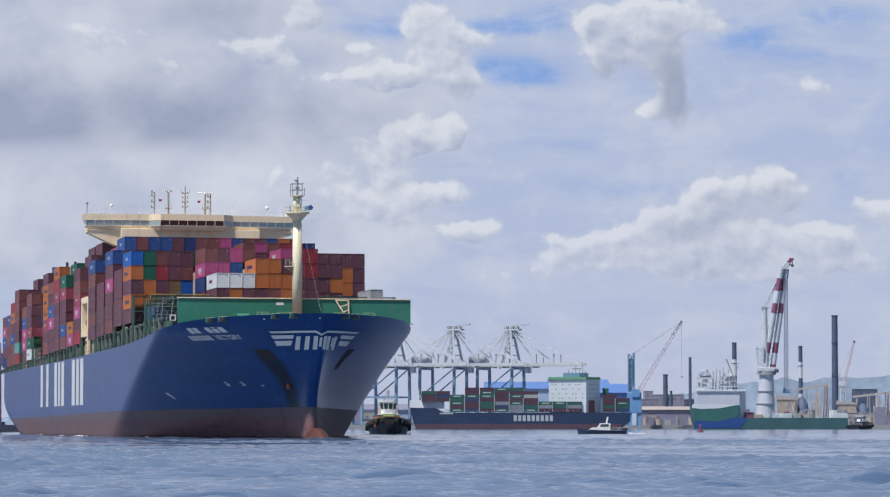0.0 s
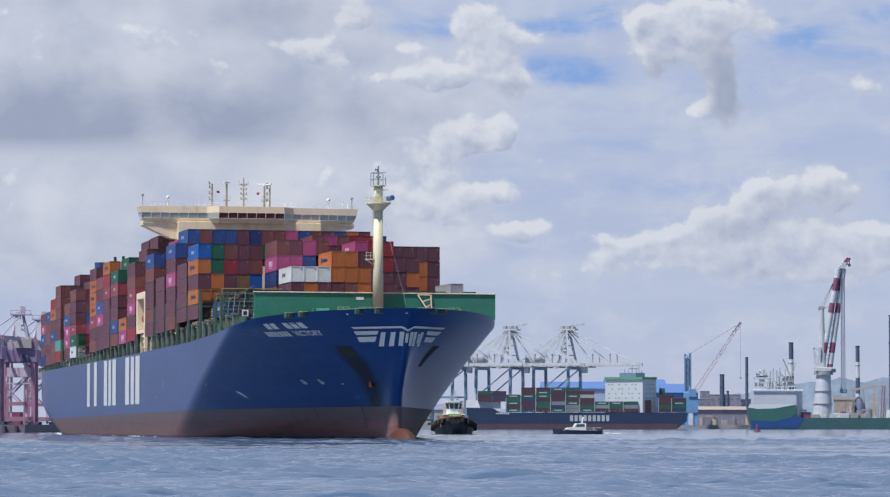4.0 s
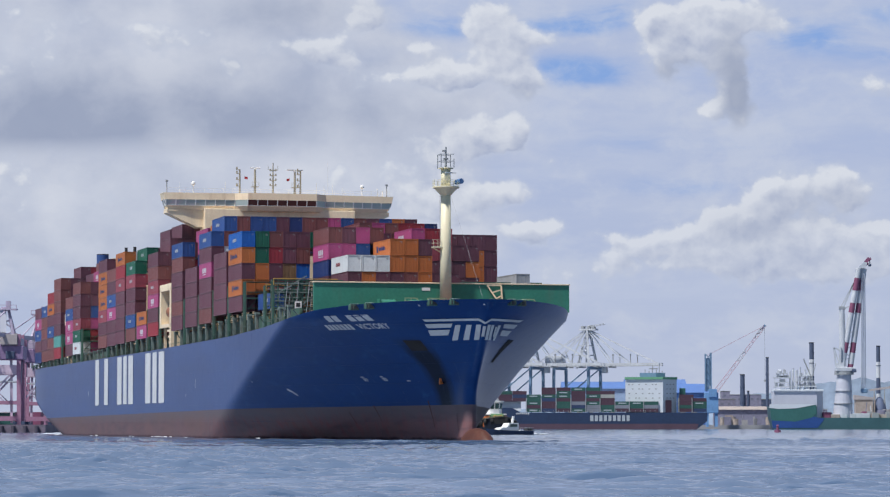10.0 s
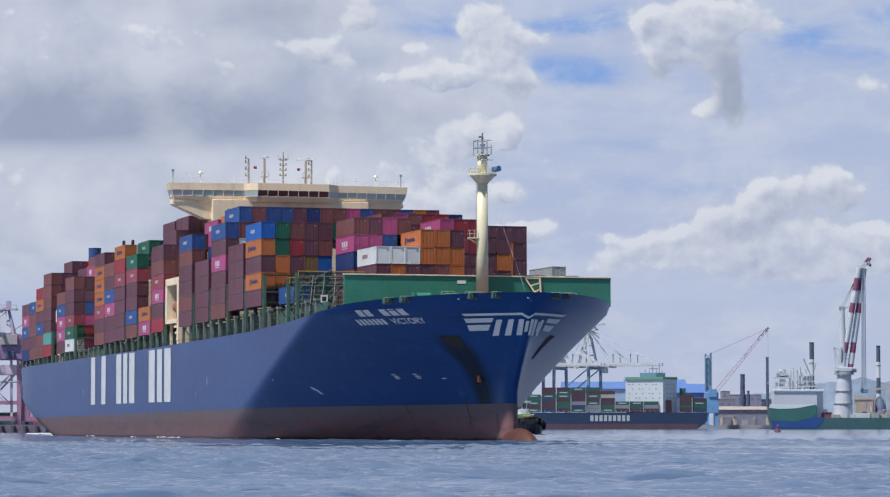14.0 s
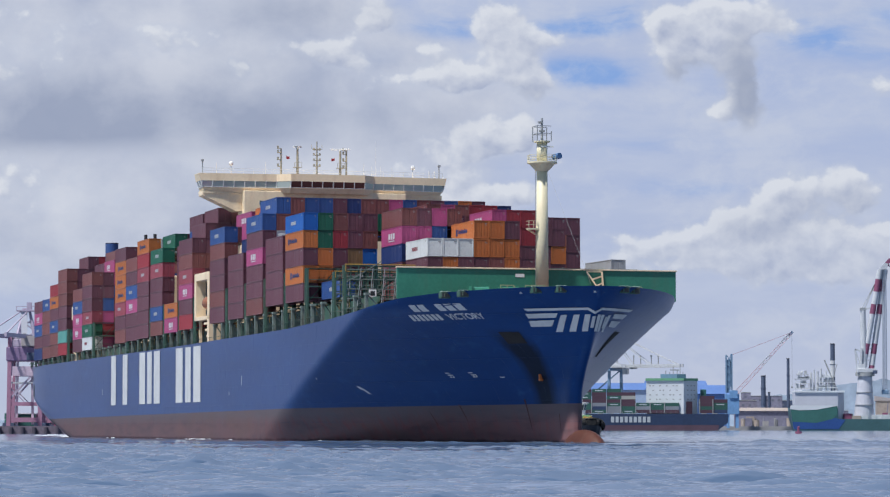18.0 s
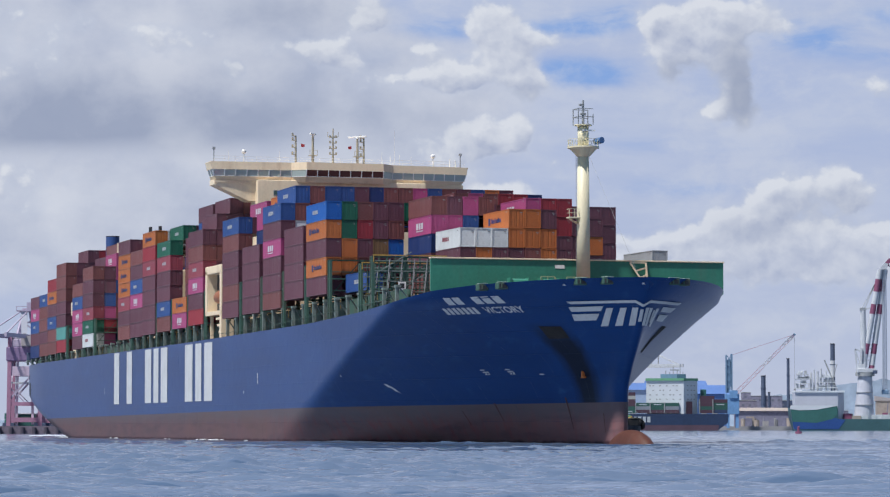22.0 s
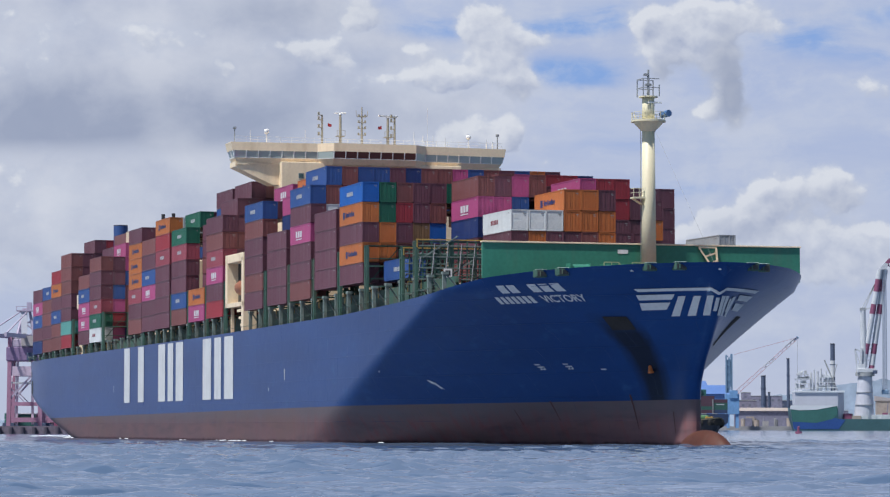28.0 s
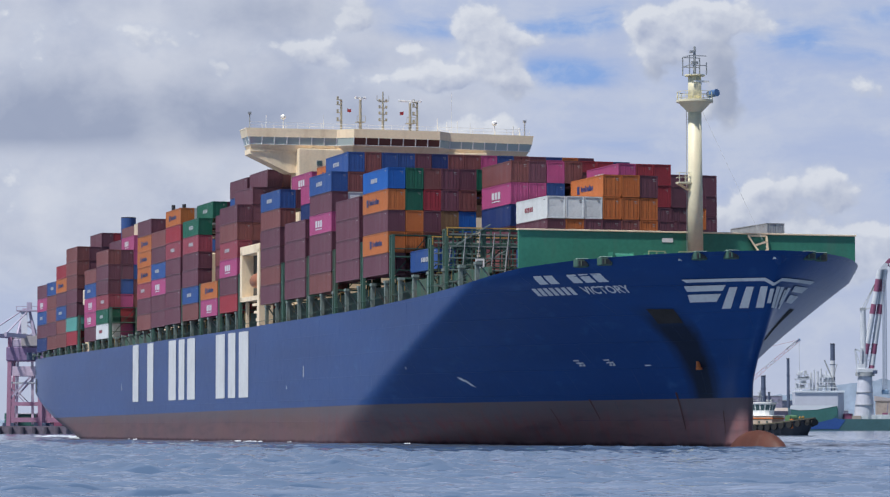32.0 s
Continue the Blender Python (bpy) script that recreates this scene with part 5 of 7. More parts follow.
# the wash that the stern leaves behind
WASH = material("pale_wash", (0.5, 0.55, 0.62), 0.7, vary=0.15, scale=0.6)
for i in range(34):
    x = -172 - i * 2.6
    y = foam_rng.uniform(-9, -3) - 0.02 * (i * 2.6)
    part("wash_crest", Mesh().ball((x, y, 0.02), (foam_rng.uniform(2.2, 3.6), foam_rng.uniform(1.0, 2.2), foam_rng.uniform(0.22, 0.4)), 10), WASH, SHIP, "pale wash behind the stern", smooth=True)


# ---- the far shore ----
def bearing(u, d):
    """The x of what shows at u across the first view, d metres off."""
    return (u - 784) / FOCAL * d


def height(v, d):
    return (HORIZON - v) / FOCAL * d + EYE_Z


# far-shore paints: the haze of distance is mixed into these base colours
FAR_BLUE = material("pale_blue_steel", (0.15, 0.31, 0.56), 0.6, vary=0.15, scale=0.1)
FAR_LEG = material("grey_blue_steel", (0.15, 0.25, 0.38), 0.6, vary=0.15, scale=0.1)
FAR_WHITE = material("hazed_white_steel", (0.5, 0.53, 0.58), 0.6, vary=0.15, scale=0.1)
FAR_RED = material("hazed_red_steel", (0.21, 0.065, 0.13), 0.6, vary=0.15, scale=0.1)
FAR_PINK = material("hazed_pale_red_steel", (0.5, 0.36, 0.43), 0.6, vary=0.2, scale=0.1)
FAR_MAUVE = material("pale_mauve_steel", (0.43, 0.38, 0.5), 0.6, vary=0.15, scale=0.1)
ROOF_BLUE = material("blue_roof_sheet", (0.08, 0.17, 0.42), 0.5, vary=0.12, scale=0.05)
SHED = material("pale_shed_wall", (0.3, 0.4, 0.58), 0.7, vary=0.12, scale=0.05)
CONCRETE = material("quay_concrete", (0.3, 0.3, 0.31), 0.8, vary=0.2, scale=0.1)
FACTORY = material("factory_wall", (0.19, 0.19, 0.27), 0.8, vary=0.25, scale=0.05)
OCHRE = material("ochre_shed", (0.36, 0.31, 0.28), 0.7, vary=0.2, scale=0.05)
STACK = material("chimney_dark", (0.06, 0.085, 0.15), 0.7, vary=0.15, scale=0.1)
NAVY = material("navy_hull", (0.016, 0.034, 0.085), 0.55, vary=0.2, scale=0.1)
ANTIFOUL = material("hazed_red_hull", (0.085, 0.05, 0.075), 0.6, vary=0.2, scale=0.1)
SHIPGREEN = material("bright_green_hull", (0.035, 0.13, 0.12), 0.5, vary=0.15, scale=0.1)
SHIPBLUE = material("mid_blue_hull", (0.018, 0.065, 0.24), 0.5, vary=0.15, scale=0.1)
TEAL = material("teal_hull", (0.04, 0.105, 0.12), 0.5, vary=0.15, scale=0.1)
HILL = material("haze_toned_hill", (0.2, 0.26, 0.35), 0.9, vary=0.25, scale=0.01)

# left quay and crane legs: lilac haze is blended into both colours
QUAYDARK = material("hazed_quay_wall", (0.15, 0.125, 0.165), 0.8, vary=0.3, scale=0.15)
LEFT_LEG = material("hazed_magenta_steel", (0.36, 0.19, 0.29), 0.6, vary=0.2, scale=0.1)
# container colours again, dulled to hold the haze over the far ship
FAR_BOX = {k: material("hazed_container_" + n, c, 0.6, vary=0.2, scale=0.2, random_tone=0.5) for k, n, c in (
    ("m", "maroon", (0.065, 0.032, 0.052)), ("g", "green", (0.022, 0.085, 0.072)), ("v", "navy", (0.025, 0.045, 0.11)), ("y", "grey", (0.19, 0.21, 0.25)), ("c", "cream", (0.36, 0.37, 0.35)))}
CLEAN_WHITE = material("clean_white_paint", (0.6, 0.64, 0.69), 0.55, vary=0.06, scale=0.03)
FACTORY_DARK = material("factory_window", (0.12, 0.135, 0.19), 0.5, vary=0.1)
# white with lilac shade and haze mixed in, beside the brighter clean white
LILAC = material("shaded_hazed_white", (0.5, 0.52, 0.6), 0.6, vary=0.06, scale=0.03)
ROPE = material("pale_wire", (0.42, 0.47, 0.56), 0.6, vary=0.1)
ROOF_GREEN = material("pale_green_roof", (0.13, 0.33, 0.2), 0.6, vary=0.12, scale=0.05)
FAR_MARK = material("hazed_white_mark", (0.4, 0.44, 0.48), 0.6, vary=0.15)

quay = part("ground", Mesh().box((-1200, 2420, -3), (1500, 4690, 3.2)).box((230, 2330, -3), (1500, 2430, 2.6)), CONCRETE)
tagged(quay, "low concrete quay along the harbour's far side", "ground", kind="structure")


def gantry_crane(u, d, low, high, turn=90.0, k=1.0, raised=False):
    """A ship-to-shore crane: portal legs, boom, apex frame, stays and cabin; x along the boom towards the water."""
    ob = thing("gantry_crane", "ship-to-shore gantry crane with blue-grey legs and white boom", "crane", pose(bearing(u, d), d, 3.2 if d > 2000 else 2.8, 0, 0, turn), "quay cranes")
    H, T = 45.0 * k, 76.0 * k
    for x in (-15, 15):
        for y in (-13, 13):
            part("leg", Mesh().beam((x, y, 0), (x, y * 0.9, H), 1.9, 1.9), low, ob)
            part("wheel_bogie", Mesh().soft((x - 4, y - 0.8, 0.0), (x + 4, y + 0.8, 1.8), 0.1), low, ob)
        part("sill_beam", Mesh().beam((x, -13, 4), (x, 13, 4), 1.6), low, ob)
        part("portal_beam", Mesh().beam((x, -12, H), (x, 12, H), 1.8, 2.4), low, ob)
    for y in (-12.3, 12.3):
        part("portal_tie", Mesh().beam((-15, y, 22 * k), (15, y, 22 * k), 1.5), low, ob)
        part("leg_brace", Mesh().beam((-15, y, 22 * k), (15, y * 0.95, H), 0.9), low, ob)
    for y in (-3.2, 3.2):
        part("boom_girder", Mesh().beam((-38 * k, y, H + 2.5), (72 * k, y, H + 2.5), 1.3, 2.6), high, ob)
    m = Mesh()
    for i in range(20):
        x = -36 * k + i * 5.4 * k
        m.beam((x, -3.2, H + 3.4), (x, 3.2, H + 3.4), 0.5)
    part("boom_ties", m, high, ob)
    for y in (-4.6, 4.6):
        m = Mesh().beam((-38 * k, y, H + 1.6), (71 * k, y, H + 1.6), 0.9, 0.25).beam((-38 * k, y * 1.1, H + 2.8), (71 * k, y * 1.1, H + 2.8), 0.12)
        for i in range(27):
            m.beam((-37 * k + i * 4 * k, y * 1.1, H + 1.6), (-37 * k + i * 4 * k, y * 1.1, H + 2.8), 0.12)
        part("walkway", m, STEEL, ob)
    for y in (-1, 1):
        for name, a, b, w in (("apex_leg", (14, 8.5 * y, H), (9.5, 2.4 * y, T), 1.5), ("apex_leg", (-4, 8.0 * y, H), (8, 2.4 * y, T), 1.1), ("apex_leg", (5, 5.5 * y, H + 3), (9, 2.4 * y, T - 3), 0.8),
                              ("apex_brace", (14, 8.5 * y, H + 1), (5, -4.2 * y, H + 16 * k), 0.7), ("apex_brace", (5, 5.2 * y, H + 14 * k), (10, -2.6 * y, H + 25 * k), 0.6)):
            part(name, Mesh().beam(a, b, w), high, ob)
    for f in (0.33, 0.58, 0.8):
        w = 8.5 - 6.1 * f
        z = H + (T - H) * f
        part("apex_tie", Mesh().beam((14 - 4.5 * f, -w, z), (14 - 4.5 * f, w, z), 0.8).beam((-4 + 12 * f, -w, z), (-4 + 12 * f, w, z), 0.6).beam((14 - 4.5 * f, w, z), (-4 + 12 * f, w, z), 0.5).beam((14 - 4.5 * f, -w, z), (-4 + 12 * f, -w, z), 0.5), high, ob)
    head = part("apex_platform", Mesh().box((3, -3.2, T - 1), (17, 3.2, T + 0.4)).beam((3, -3.2, T + 1.6), (17, -3.2, T + 1.6), 0.2).beam((3, 3.2, T + 1.6), (17, 3.2, T + 1.6), 0.2), high, ob)
    for x in (4, 9, 13):
        part("sheave_house", Mesh().soft((x, -2, T + 0.4), (x + 2.6, 2, T + 2.6), 0.3), STEEL, head)
    part("service_jib", Mesh().lattice((10, 0, T + 2), (24 * k, 0, T + 4), 1.5, 5, 0.4, 0, 0.6), high, ob)
    part("back_mast", Mesh().beam((-6, 0, H + 3), (-10, 0, H + 13 * k), 0.9), high, ob)
    for y in (-2.8, 2.8):
        for x in (30 * k, 45 * k, 68 * k, -34 * k, -20 * k):
            part("stay", Mesh().beam((9, y * 0.6, T), (x, y, H + 3.8), 0.6), high, ob)
    for x in (-8, 3, 18, 29):
        part("festoon_box", Mesh().soft((x, -4, H + 0.2), (x + 3.2, 4, H + 1.5), 0.1), STEEL, ob)
    part("machinery_house", Mesh().soft((-26 * k, -4.5, H + 4), (-12 * k, 4.5, H + 10), 0.2), high, ob)
    part("trolley_cab", Mesh().soft((22, -2, H - 4), (26, 2, H + 1), 0.2), high, ob)
    for x in (31 * k, 37 * k, 46 * k, 52 * k):
        part("boom_post", Mesh().beam((x, 0, H + 3), (x, 0, H + 11), 0.55).beam((x, -1.2, H + 8), (x, 1.2, H + 8), 0.35).box((x - 0.5, -0.5, H + 9.6), (x + 0.5, 0.5, H + 10.8)), STEEL, ob)
    return ob


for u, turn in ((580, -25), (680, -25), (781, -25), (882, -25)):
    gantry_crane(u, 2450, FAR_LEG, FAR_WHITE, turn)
# pink steel and black fenders are lightened here to carry the haze
PALE_PINK = material("hazed_pink_steel", (0.55, 0.45, 0.56), 0.6, vary=0.2, scale=0.1)
VIOLET = material("violet_cladding", (0.24, 0.17, 0.31), 0.6, vary=0.2, scale=0.1)
FENDER = material("hazed_fender", (0.07, 0.06, 0.085), 0.8, vary=0.3, scale=0.3)
CREAMSHED = material("cream_shed_sheet", (0.38, 0.35, 0.36), 0.7, vary=0.15, scale=0.1)


def portal_crane(u, d):
    """An older dockside crane with a narrow portal: x across the view, y inland."""
    ob = thing("portal_crane", "hazed magenta and mauve dockside portal crane", "crane", pose(bearing(u, d), d, 2.8, 0, 0, 4), "dockside cranes")
    for y in (0, 15):
        for x in (-5.9, 5.9):
            part("leg", Mesh().beam((x, y, 0), (x * 0.94, y, 34), 1.5, 1.5), LEFT_LEG, ob)
            part("wheel_bogie", Mesh().soft((x - 2.2, y - 0.7, 0), (x + 2.2, y + 0.7, 1.2), 0.1), STACK, ob)
        part("sill_beam", Mesh().beam((-6.6, y, 2.3), (6.6, y, 2.3), 1.1, 1.7), LEFT_LEG, ob)
        part("portal_beam", Mesh().beam((-6.2, y, 8.3), (6.2, y, 8.3), 1.0, 1.3), LEFT_LEG, ob)
        part("pipe_tie", Mesh().beam((-6, y, 16.2), (6, y, 16.2), 0.5), FAR_WHITE, ob)
        part("cross_beam", Mesh().beam((-5.8, y, 20.6), (5.8, y, 20.6), 0.9, 3.6), PALE_PINK, ob)
        part("leg_brace", Mesh().beam((-5.6, y, 10), (5.4, y, 22), 0.7), FAR_MAUVE, ob)
        part("leg_brace", Mesh().beam((-5.6, y, 14.5), (0, y, 9), 0.4), FAR_MAUVE, ob)
    for x in (-5.7, 5.7):
        part("side_beam", Mesh().beam((x, 0, 27), (x, 15, 27), 1.0, 1.4), LEFT_LEG, ob)
        part("side_brace", Mesh().beam((x, 0, 8), (x, 15, 26), 0.7), FAR_MAUVE, ob)
    part("machinery_house", Mesh().soft((-6.9, -1, 24.4), (7.4, 14, 29.6), 0.3), VIOLET, ob, "violet sheet-clad machinery house")
    part("house_roof", Mesh().soft((-6.2, -0.4, 29.6), (6.4, 13, 32.6), 0.3), FAR_MAUVE, ob)
    column = part("tower_column", Mesh().beam((-0.4, 1.2, 29.6), (-0.8, 4.5, 43), 2.4, 1.6), LILAC, ob, "pale tower column")
    part("switch_cabin", Mesh().soft((-1.2, -2.2, 30.0), (5.2, -0.6, 33.8), 0.1), CREAMSHED, column, "cream switch cabin")
    part("head_platform", Mesh().box((-3.6, 3, 43.2), (4.4, 8, 43.7)).beam((-3.6, 3, 45), (4.4, 3, 45), 0.25).beam((4.3, 3, 43.5), (4.3, 3, 45), 0.25).beam((-3.5, 3, 43.5), (-3.5, 3, 45), 0.25).box((0.2, 4, 43.7), (2.0, 6, 46.6)), FAR_MAUVE, ob)
    part("cab", Mesh().soft((1.0, -3.4, 24.6), (4.2, -0.8, 27.4), 0.2), STACK, ob)
    for x in (-3.4, 3.4):
        part("apex_leg", Mesh().beam((x, 2, 32.8), (x * 0.3, 6, 44), 0.8), FAR_MAUVE, ob)
        part("apex_leg", Mesh().beam((x, 13, 32.8), (x * 0.3, 6, 44), 0.6), FAR_MAUVE, ob)
        part("stay", Mesh().beam((x * 0.3, 6, 44), (x - 9, -16, 34), 0.35), FAR_MAUVE, ob)
        part("boom_girder", Mesh().beam((x, 14, 33.6), (x - 8, -26, 33.6), 0.9, 1.5), FAR_MAUVE, ob)
        part("tower_leg", Mesh().beam((x * 0.9, 1, 0.5), (x * 0.8, 1, 24.6), 0.9), PALE_PINK, ob)
    for a, b, w in (((-1.6, 6, 44), (1.6, 6, 44), 0.8), ((-2.4, 4, 39), (2.4, 4, 39), 0.5), ((-3, 3, 36), (2.2, 4.6, 40), 0.4), ((3, 3, 36), (-2.2, 4.6, 40), 0.4)):
        part("apex_tie", Mesh().beam(a, b, w), FAR_MAUVE, ob)
    for i in range(5):
        part("house_gear", Mesh().box((-5.5 + i * 2.3, 1, 32.8), (-4.4 + i * 2.3, 3, 33.8 + (i * 7 % 3) * 0.5)), STEEL, ob)


for u, d in ((-131, 1150), (-68, 1205), (-30, 1260), (-236, 1160)):
    portal_crane(u, d)
shop = thing("quay_office", "green glazed cabin on the quay", "cabin", pose(bearing(-131, 1185), 1185, 2.8))
part("cabin_body", Mesh().soft((-4, 0, 0), (4, 4, 4.6), 0.15), SHIPGREEN, shop)
part("cabin_window", Mesh().box((-3, -0.06, 2.0), (3, 0.02, 3.6)), GLASS, shop)
part("cabin_roof", Mesh().soft((-4.4, -0.4, 4.6), (4.4, 4.4, 4.9), 0.05), FAR_WHITE, shop)
ql = part("quay_wall", Mesh().box((-560, 1096, -3), (-170, 1500, 2.8)), QUAYDARK)
tagged(ql, "low quay with dark fenders at the water", "quay", kind="structure")
for i in range(16):
    x = -236 + i * 4.2
    part("quay_fender", Mesh().tube((x, 1095.2, -0.4), (x, 1095.2, 2.3), 0.8, n=10), FENDER, ql)
for i, (u, v0, v1, mat, d) in enumerate(((-150, 752, 738, SHIPGREEN, 1230), (-120, 752, 742, FAR_RED, 1230), (-100, 750, 735, FAR_WHITE, 1240), (-75, 750, 741, FAR_RED, 1240))):
    x = bearing(u, d)
    b = thing("stacked_crates", "stack of painted freight boxes on the quay", "freight", pose(x, d, 2.8), "quay freight")
    for k in range(2):
        part("crate", Mesh().soft((-3, -4, 0 + 2.6 * k), (3, 4, 2.55 + 2.6 * k), 0.08), mat, b)


def freighter():
    """The moored dark-hulled container ship across the harbour, seen from its side."""
    d = 2330.0
    x0, x1 = bearing(722, d), bearing(1108, d)
    ob = thing("moored_container_ship", "moored container ship with dark navy hull and white deckhouse", "container ship", pose(0, d, 0))
    W, top = 15.0, 14.0
    hullm = Mesh()
    prof = ((x0 + 6, -1), (x1 - 9, -1), (x1, 6), (x1, top - 1.5), (x0 + 26, top - 1.5), (x0 + 20, top + 1.8), (x0, top + 2.2), (x0 + 3, 5))
    hullm.plate(prof, -W, W)
    part("hull", hullm, NAVY, ob)
    part("boot_topping", Mesh().plate(((x0 + 5.2, -1), (x1 - 8, -1), (x1 - 6.6, 4.0), (x0 + 3.4, 4.0)), -W - 0.15, W + 0.15), ANTIFOUL, ob)
    for i in range(9):
        a = bearing(904 + i * 7.9, d)
        part("hull_mark", Mesh().box((a, -W - 0.12, 6.0), (a + 2.3, -W - 0.02, 10.4)), FAR_MARK, ob, "white bars of a carrier mark")
    for i in range(7):
        a = bearing(775 + i * 3.4, d)
        part("name_bar", Mesh().box((a, -W - 0.12, 11.2), (a + 0.9, -W - 0.02, 12.3)), LETTER, ob)
    h0, h1, h2 = bearing(967, d), bearing(1031, d), bearing(1056, d)
    house = part("deckhouse", Mesh().slab([(h0, -9), (h1, -13.5), (h2, -4), (h2, 6), (h0, 6)], 12, 37.4), CLEAN_WHITE, ob, "white deckhouse with rows of small windows")
    for r, z in enumerate((33.6, 30.2, 26.8, 23.4)):
        for i in range(10):
            if (3 * i + 5 * r) % 7 < 4:
                a, b = (i + 0.7) / 11, (i + 0.7) / 11 + 0.045
                p, q = (h0 + (h1 - h0) * a, -9 - 4.5 * a - 0.05), (h0 + (h1 - h0) * b, -9 - 4.5 * b - 0.05)
                part("window", Mesh().beam((*p, z), (*q, z), 0.12, 0.75), STEEL, house)
        for a in (0.25, 0.5, 0.72):
            p = (h1 + (h2 - h1) * a, -13.5 + 9.5 * a - 0.06)
            part("window", Mesh().beam((*p, z), (p[0] + 1.0, p[1] + 0.89, z), 0.12, 0.75), STEEL, house)
    part("stores_door", Mesh().beam((h1 + 2, -12.8, 17.0), (h1 + 6.5, -11.1, 17.0), 0.2, 9.5), FAR_BOX["m"], house)
    part("roof", Mesh().slab([(h0 - 0.6, -10), (h1, -14.5), (h2 + 0.5, -4.5), (h2 + 0.5, 6), (h0 - 0.6, 6)], 37.4, 39.2), ROOF_GREEN, house)
    part("wheelhouse", Mesh().slab([(bearing(992, d), -6), (bearing(1020, d), -8), (bearing(1036, d), -4), (bearing(1036, d), 3), (bearing(992, d), 3)], 39.0, 42.4), FAR_LEG, house)
    for x, h in ((1001, 45), (1008, 44), (1014, 48), (1021, 45), (1026, 47.5), (1031, 44)):
        part("aerial", Mesh().beam((bearing(x, d), -2, 42), (bearing(x, d), -2, h), 0.6), STEEL, house)
    part("radar_bar", Mesh().box((bearing(1008, d), -2.4, 45.2), (bearing(1024, d), -1.6, 46.0)), STEEL, house)
    part("funnel", Mesh().soft((bearing(1062, d), 0, 14), (bearing(1072, d), 7, 31), 0.4), SHIPGREEN, ob)
    part("foremast", Mesh().tube((bearing(738, d), 0, 14), (bearing(738, d), 0, 31), 0.8, 0.4, 8).beam((bearing(733, d), 0, 25), (bearing(743, d), 0, 25), 0.4), FAR_WHITE, ob)
    part("breakwater", Mesh().across([(-13, 14), (13, 14), (11, 21.8), (-11, 21.8)], bearing(722, d), bearing(783, d)), FAR_WHITE, ob, "pale wave breaker behind the bow")
    rng = random.Random(4)
    tiers = ((743, 6), (768, 6), (793, 5), (819, 7), (845, 7), (871, 7), (897, 7), (922, 6), (948, 3), (973, 3), (998, 3), (1060, 5), (1083, 4))
    boxes = {c: Mesh().box((0, 0, 0), (10.6, 2.44, 2.6)).data("container") for c in "mgvyc"}
    for c in boxes:
        boxes[c].materials.append(FAR_BOX[c])
    bar = Mesh().box((2.2, -0.06, 1.0), (8.0, 0.02, 1.7)).data("carrier_bar")
    bar.materials.append(FAR_MARK)
    for i, (u, n) in enumerate(tiers):
        front = -14.6 if u < 1040 else -10.0
        for t in range(3 if u < 785 else 0, n):
            for lane in range(2 if t < n - 1 else 4):
                c = "c" if (u, t) == (922, 4) else rng.choice("mmmmgggmggvgmmg")
                if t < 3 and u in (871, 897, 948, 998) and lane == 0 and rng.random() < 0.5:
                    c = "y"
                bx = part("container", boxes[c], None, ob)
                bx.location = (bearing(u, d) + rng.uniform(0, 0.12), front + lane * 2.5, 12.9 + t * 2.63)
                if c == "g" and lane == 0 and rng.random() < 0.75:
                    part("carrier_bar", bar, None, bx)
        for k in (0, 1) if u > 785 else ():
            x = bearing(u, d) - 0.35
            part("lashing_frame", Mesh().beam((x, front - 0.2 + 12 * k, 12.8), (x, front - 0.2 + 12 * k, 12.9 + 2.63 * min(n, 4)), 0.6).beam((x, front, 12.9 + 2.63 * (2 + k)), (x, front + 24, 12.9 + 2.63 * (2 + k)), 0.5), STEEL, ob)
    for i in range(30):
        part("rail_post", Mesh().beam((bearing(790 + i * 8.4, d), -14.9, 12.8), (bearing(790 + i * 8.4, d), -14.9, 14.2), 0.3), STEEL, ob)
    return ob


freighter()


def shed(u0, u1, v_roof, v_eave, d, depth=60, wall=SHED, roof=ROOF_BLUE):
    x0, x1 = bearing(u0, d), bearing(u1, d)
    ob = thing("warehouse", "large warehouse with blue sheet roof", "warehouse", pose(0, d, 3.2), "warehouses")
    e, r = height(v_eave, d) - 3.2, height(v_roof, d) - 3.2
    part("wall", Mesh().box((x0, 0, 0), (x1, depth, e)), wall, ob)
    part("roof", Mesh().across([(-1.5, e), (depth + 1.5, e), (depth / 2, r)], x0 - 1, x1 + 1), roof, ob)
    for i in range(int((x1 - x0) / 9)):
        part("door_panel", Mesh().box((x0 + 3 + i * 9, -0.15, 0), (x0 + 7.5 + i * 9, 0.0, e * 0.55)), STEEL, ob)
    return ob


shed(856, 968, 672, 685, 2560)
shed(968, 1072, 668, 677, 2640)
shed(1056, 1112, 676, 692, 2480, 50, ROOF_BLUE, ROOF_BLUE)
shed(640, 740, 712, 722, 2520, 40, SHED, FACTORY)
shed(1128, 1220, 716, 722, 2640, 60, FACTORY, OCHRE)


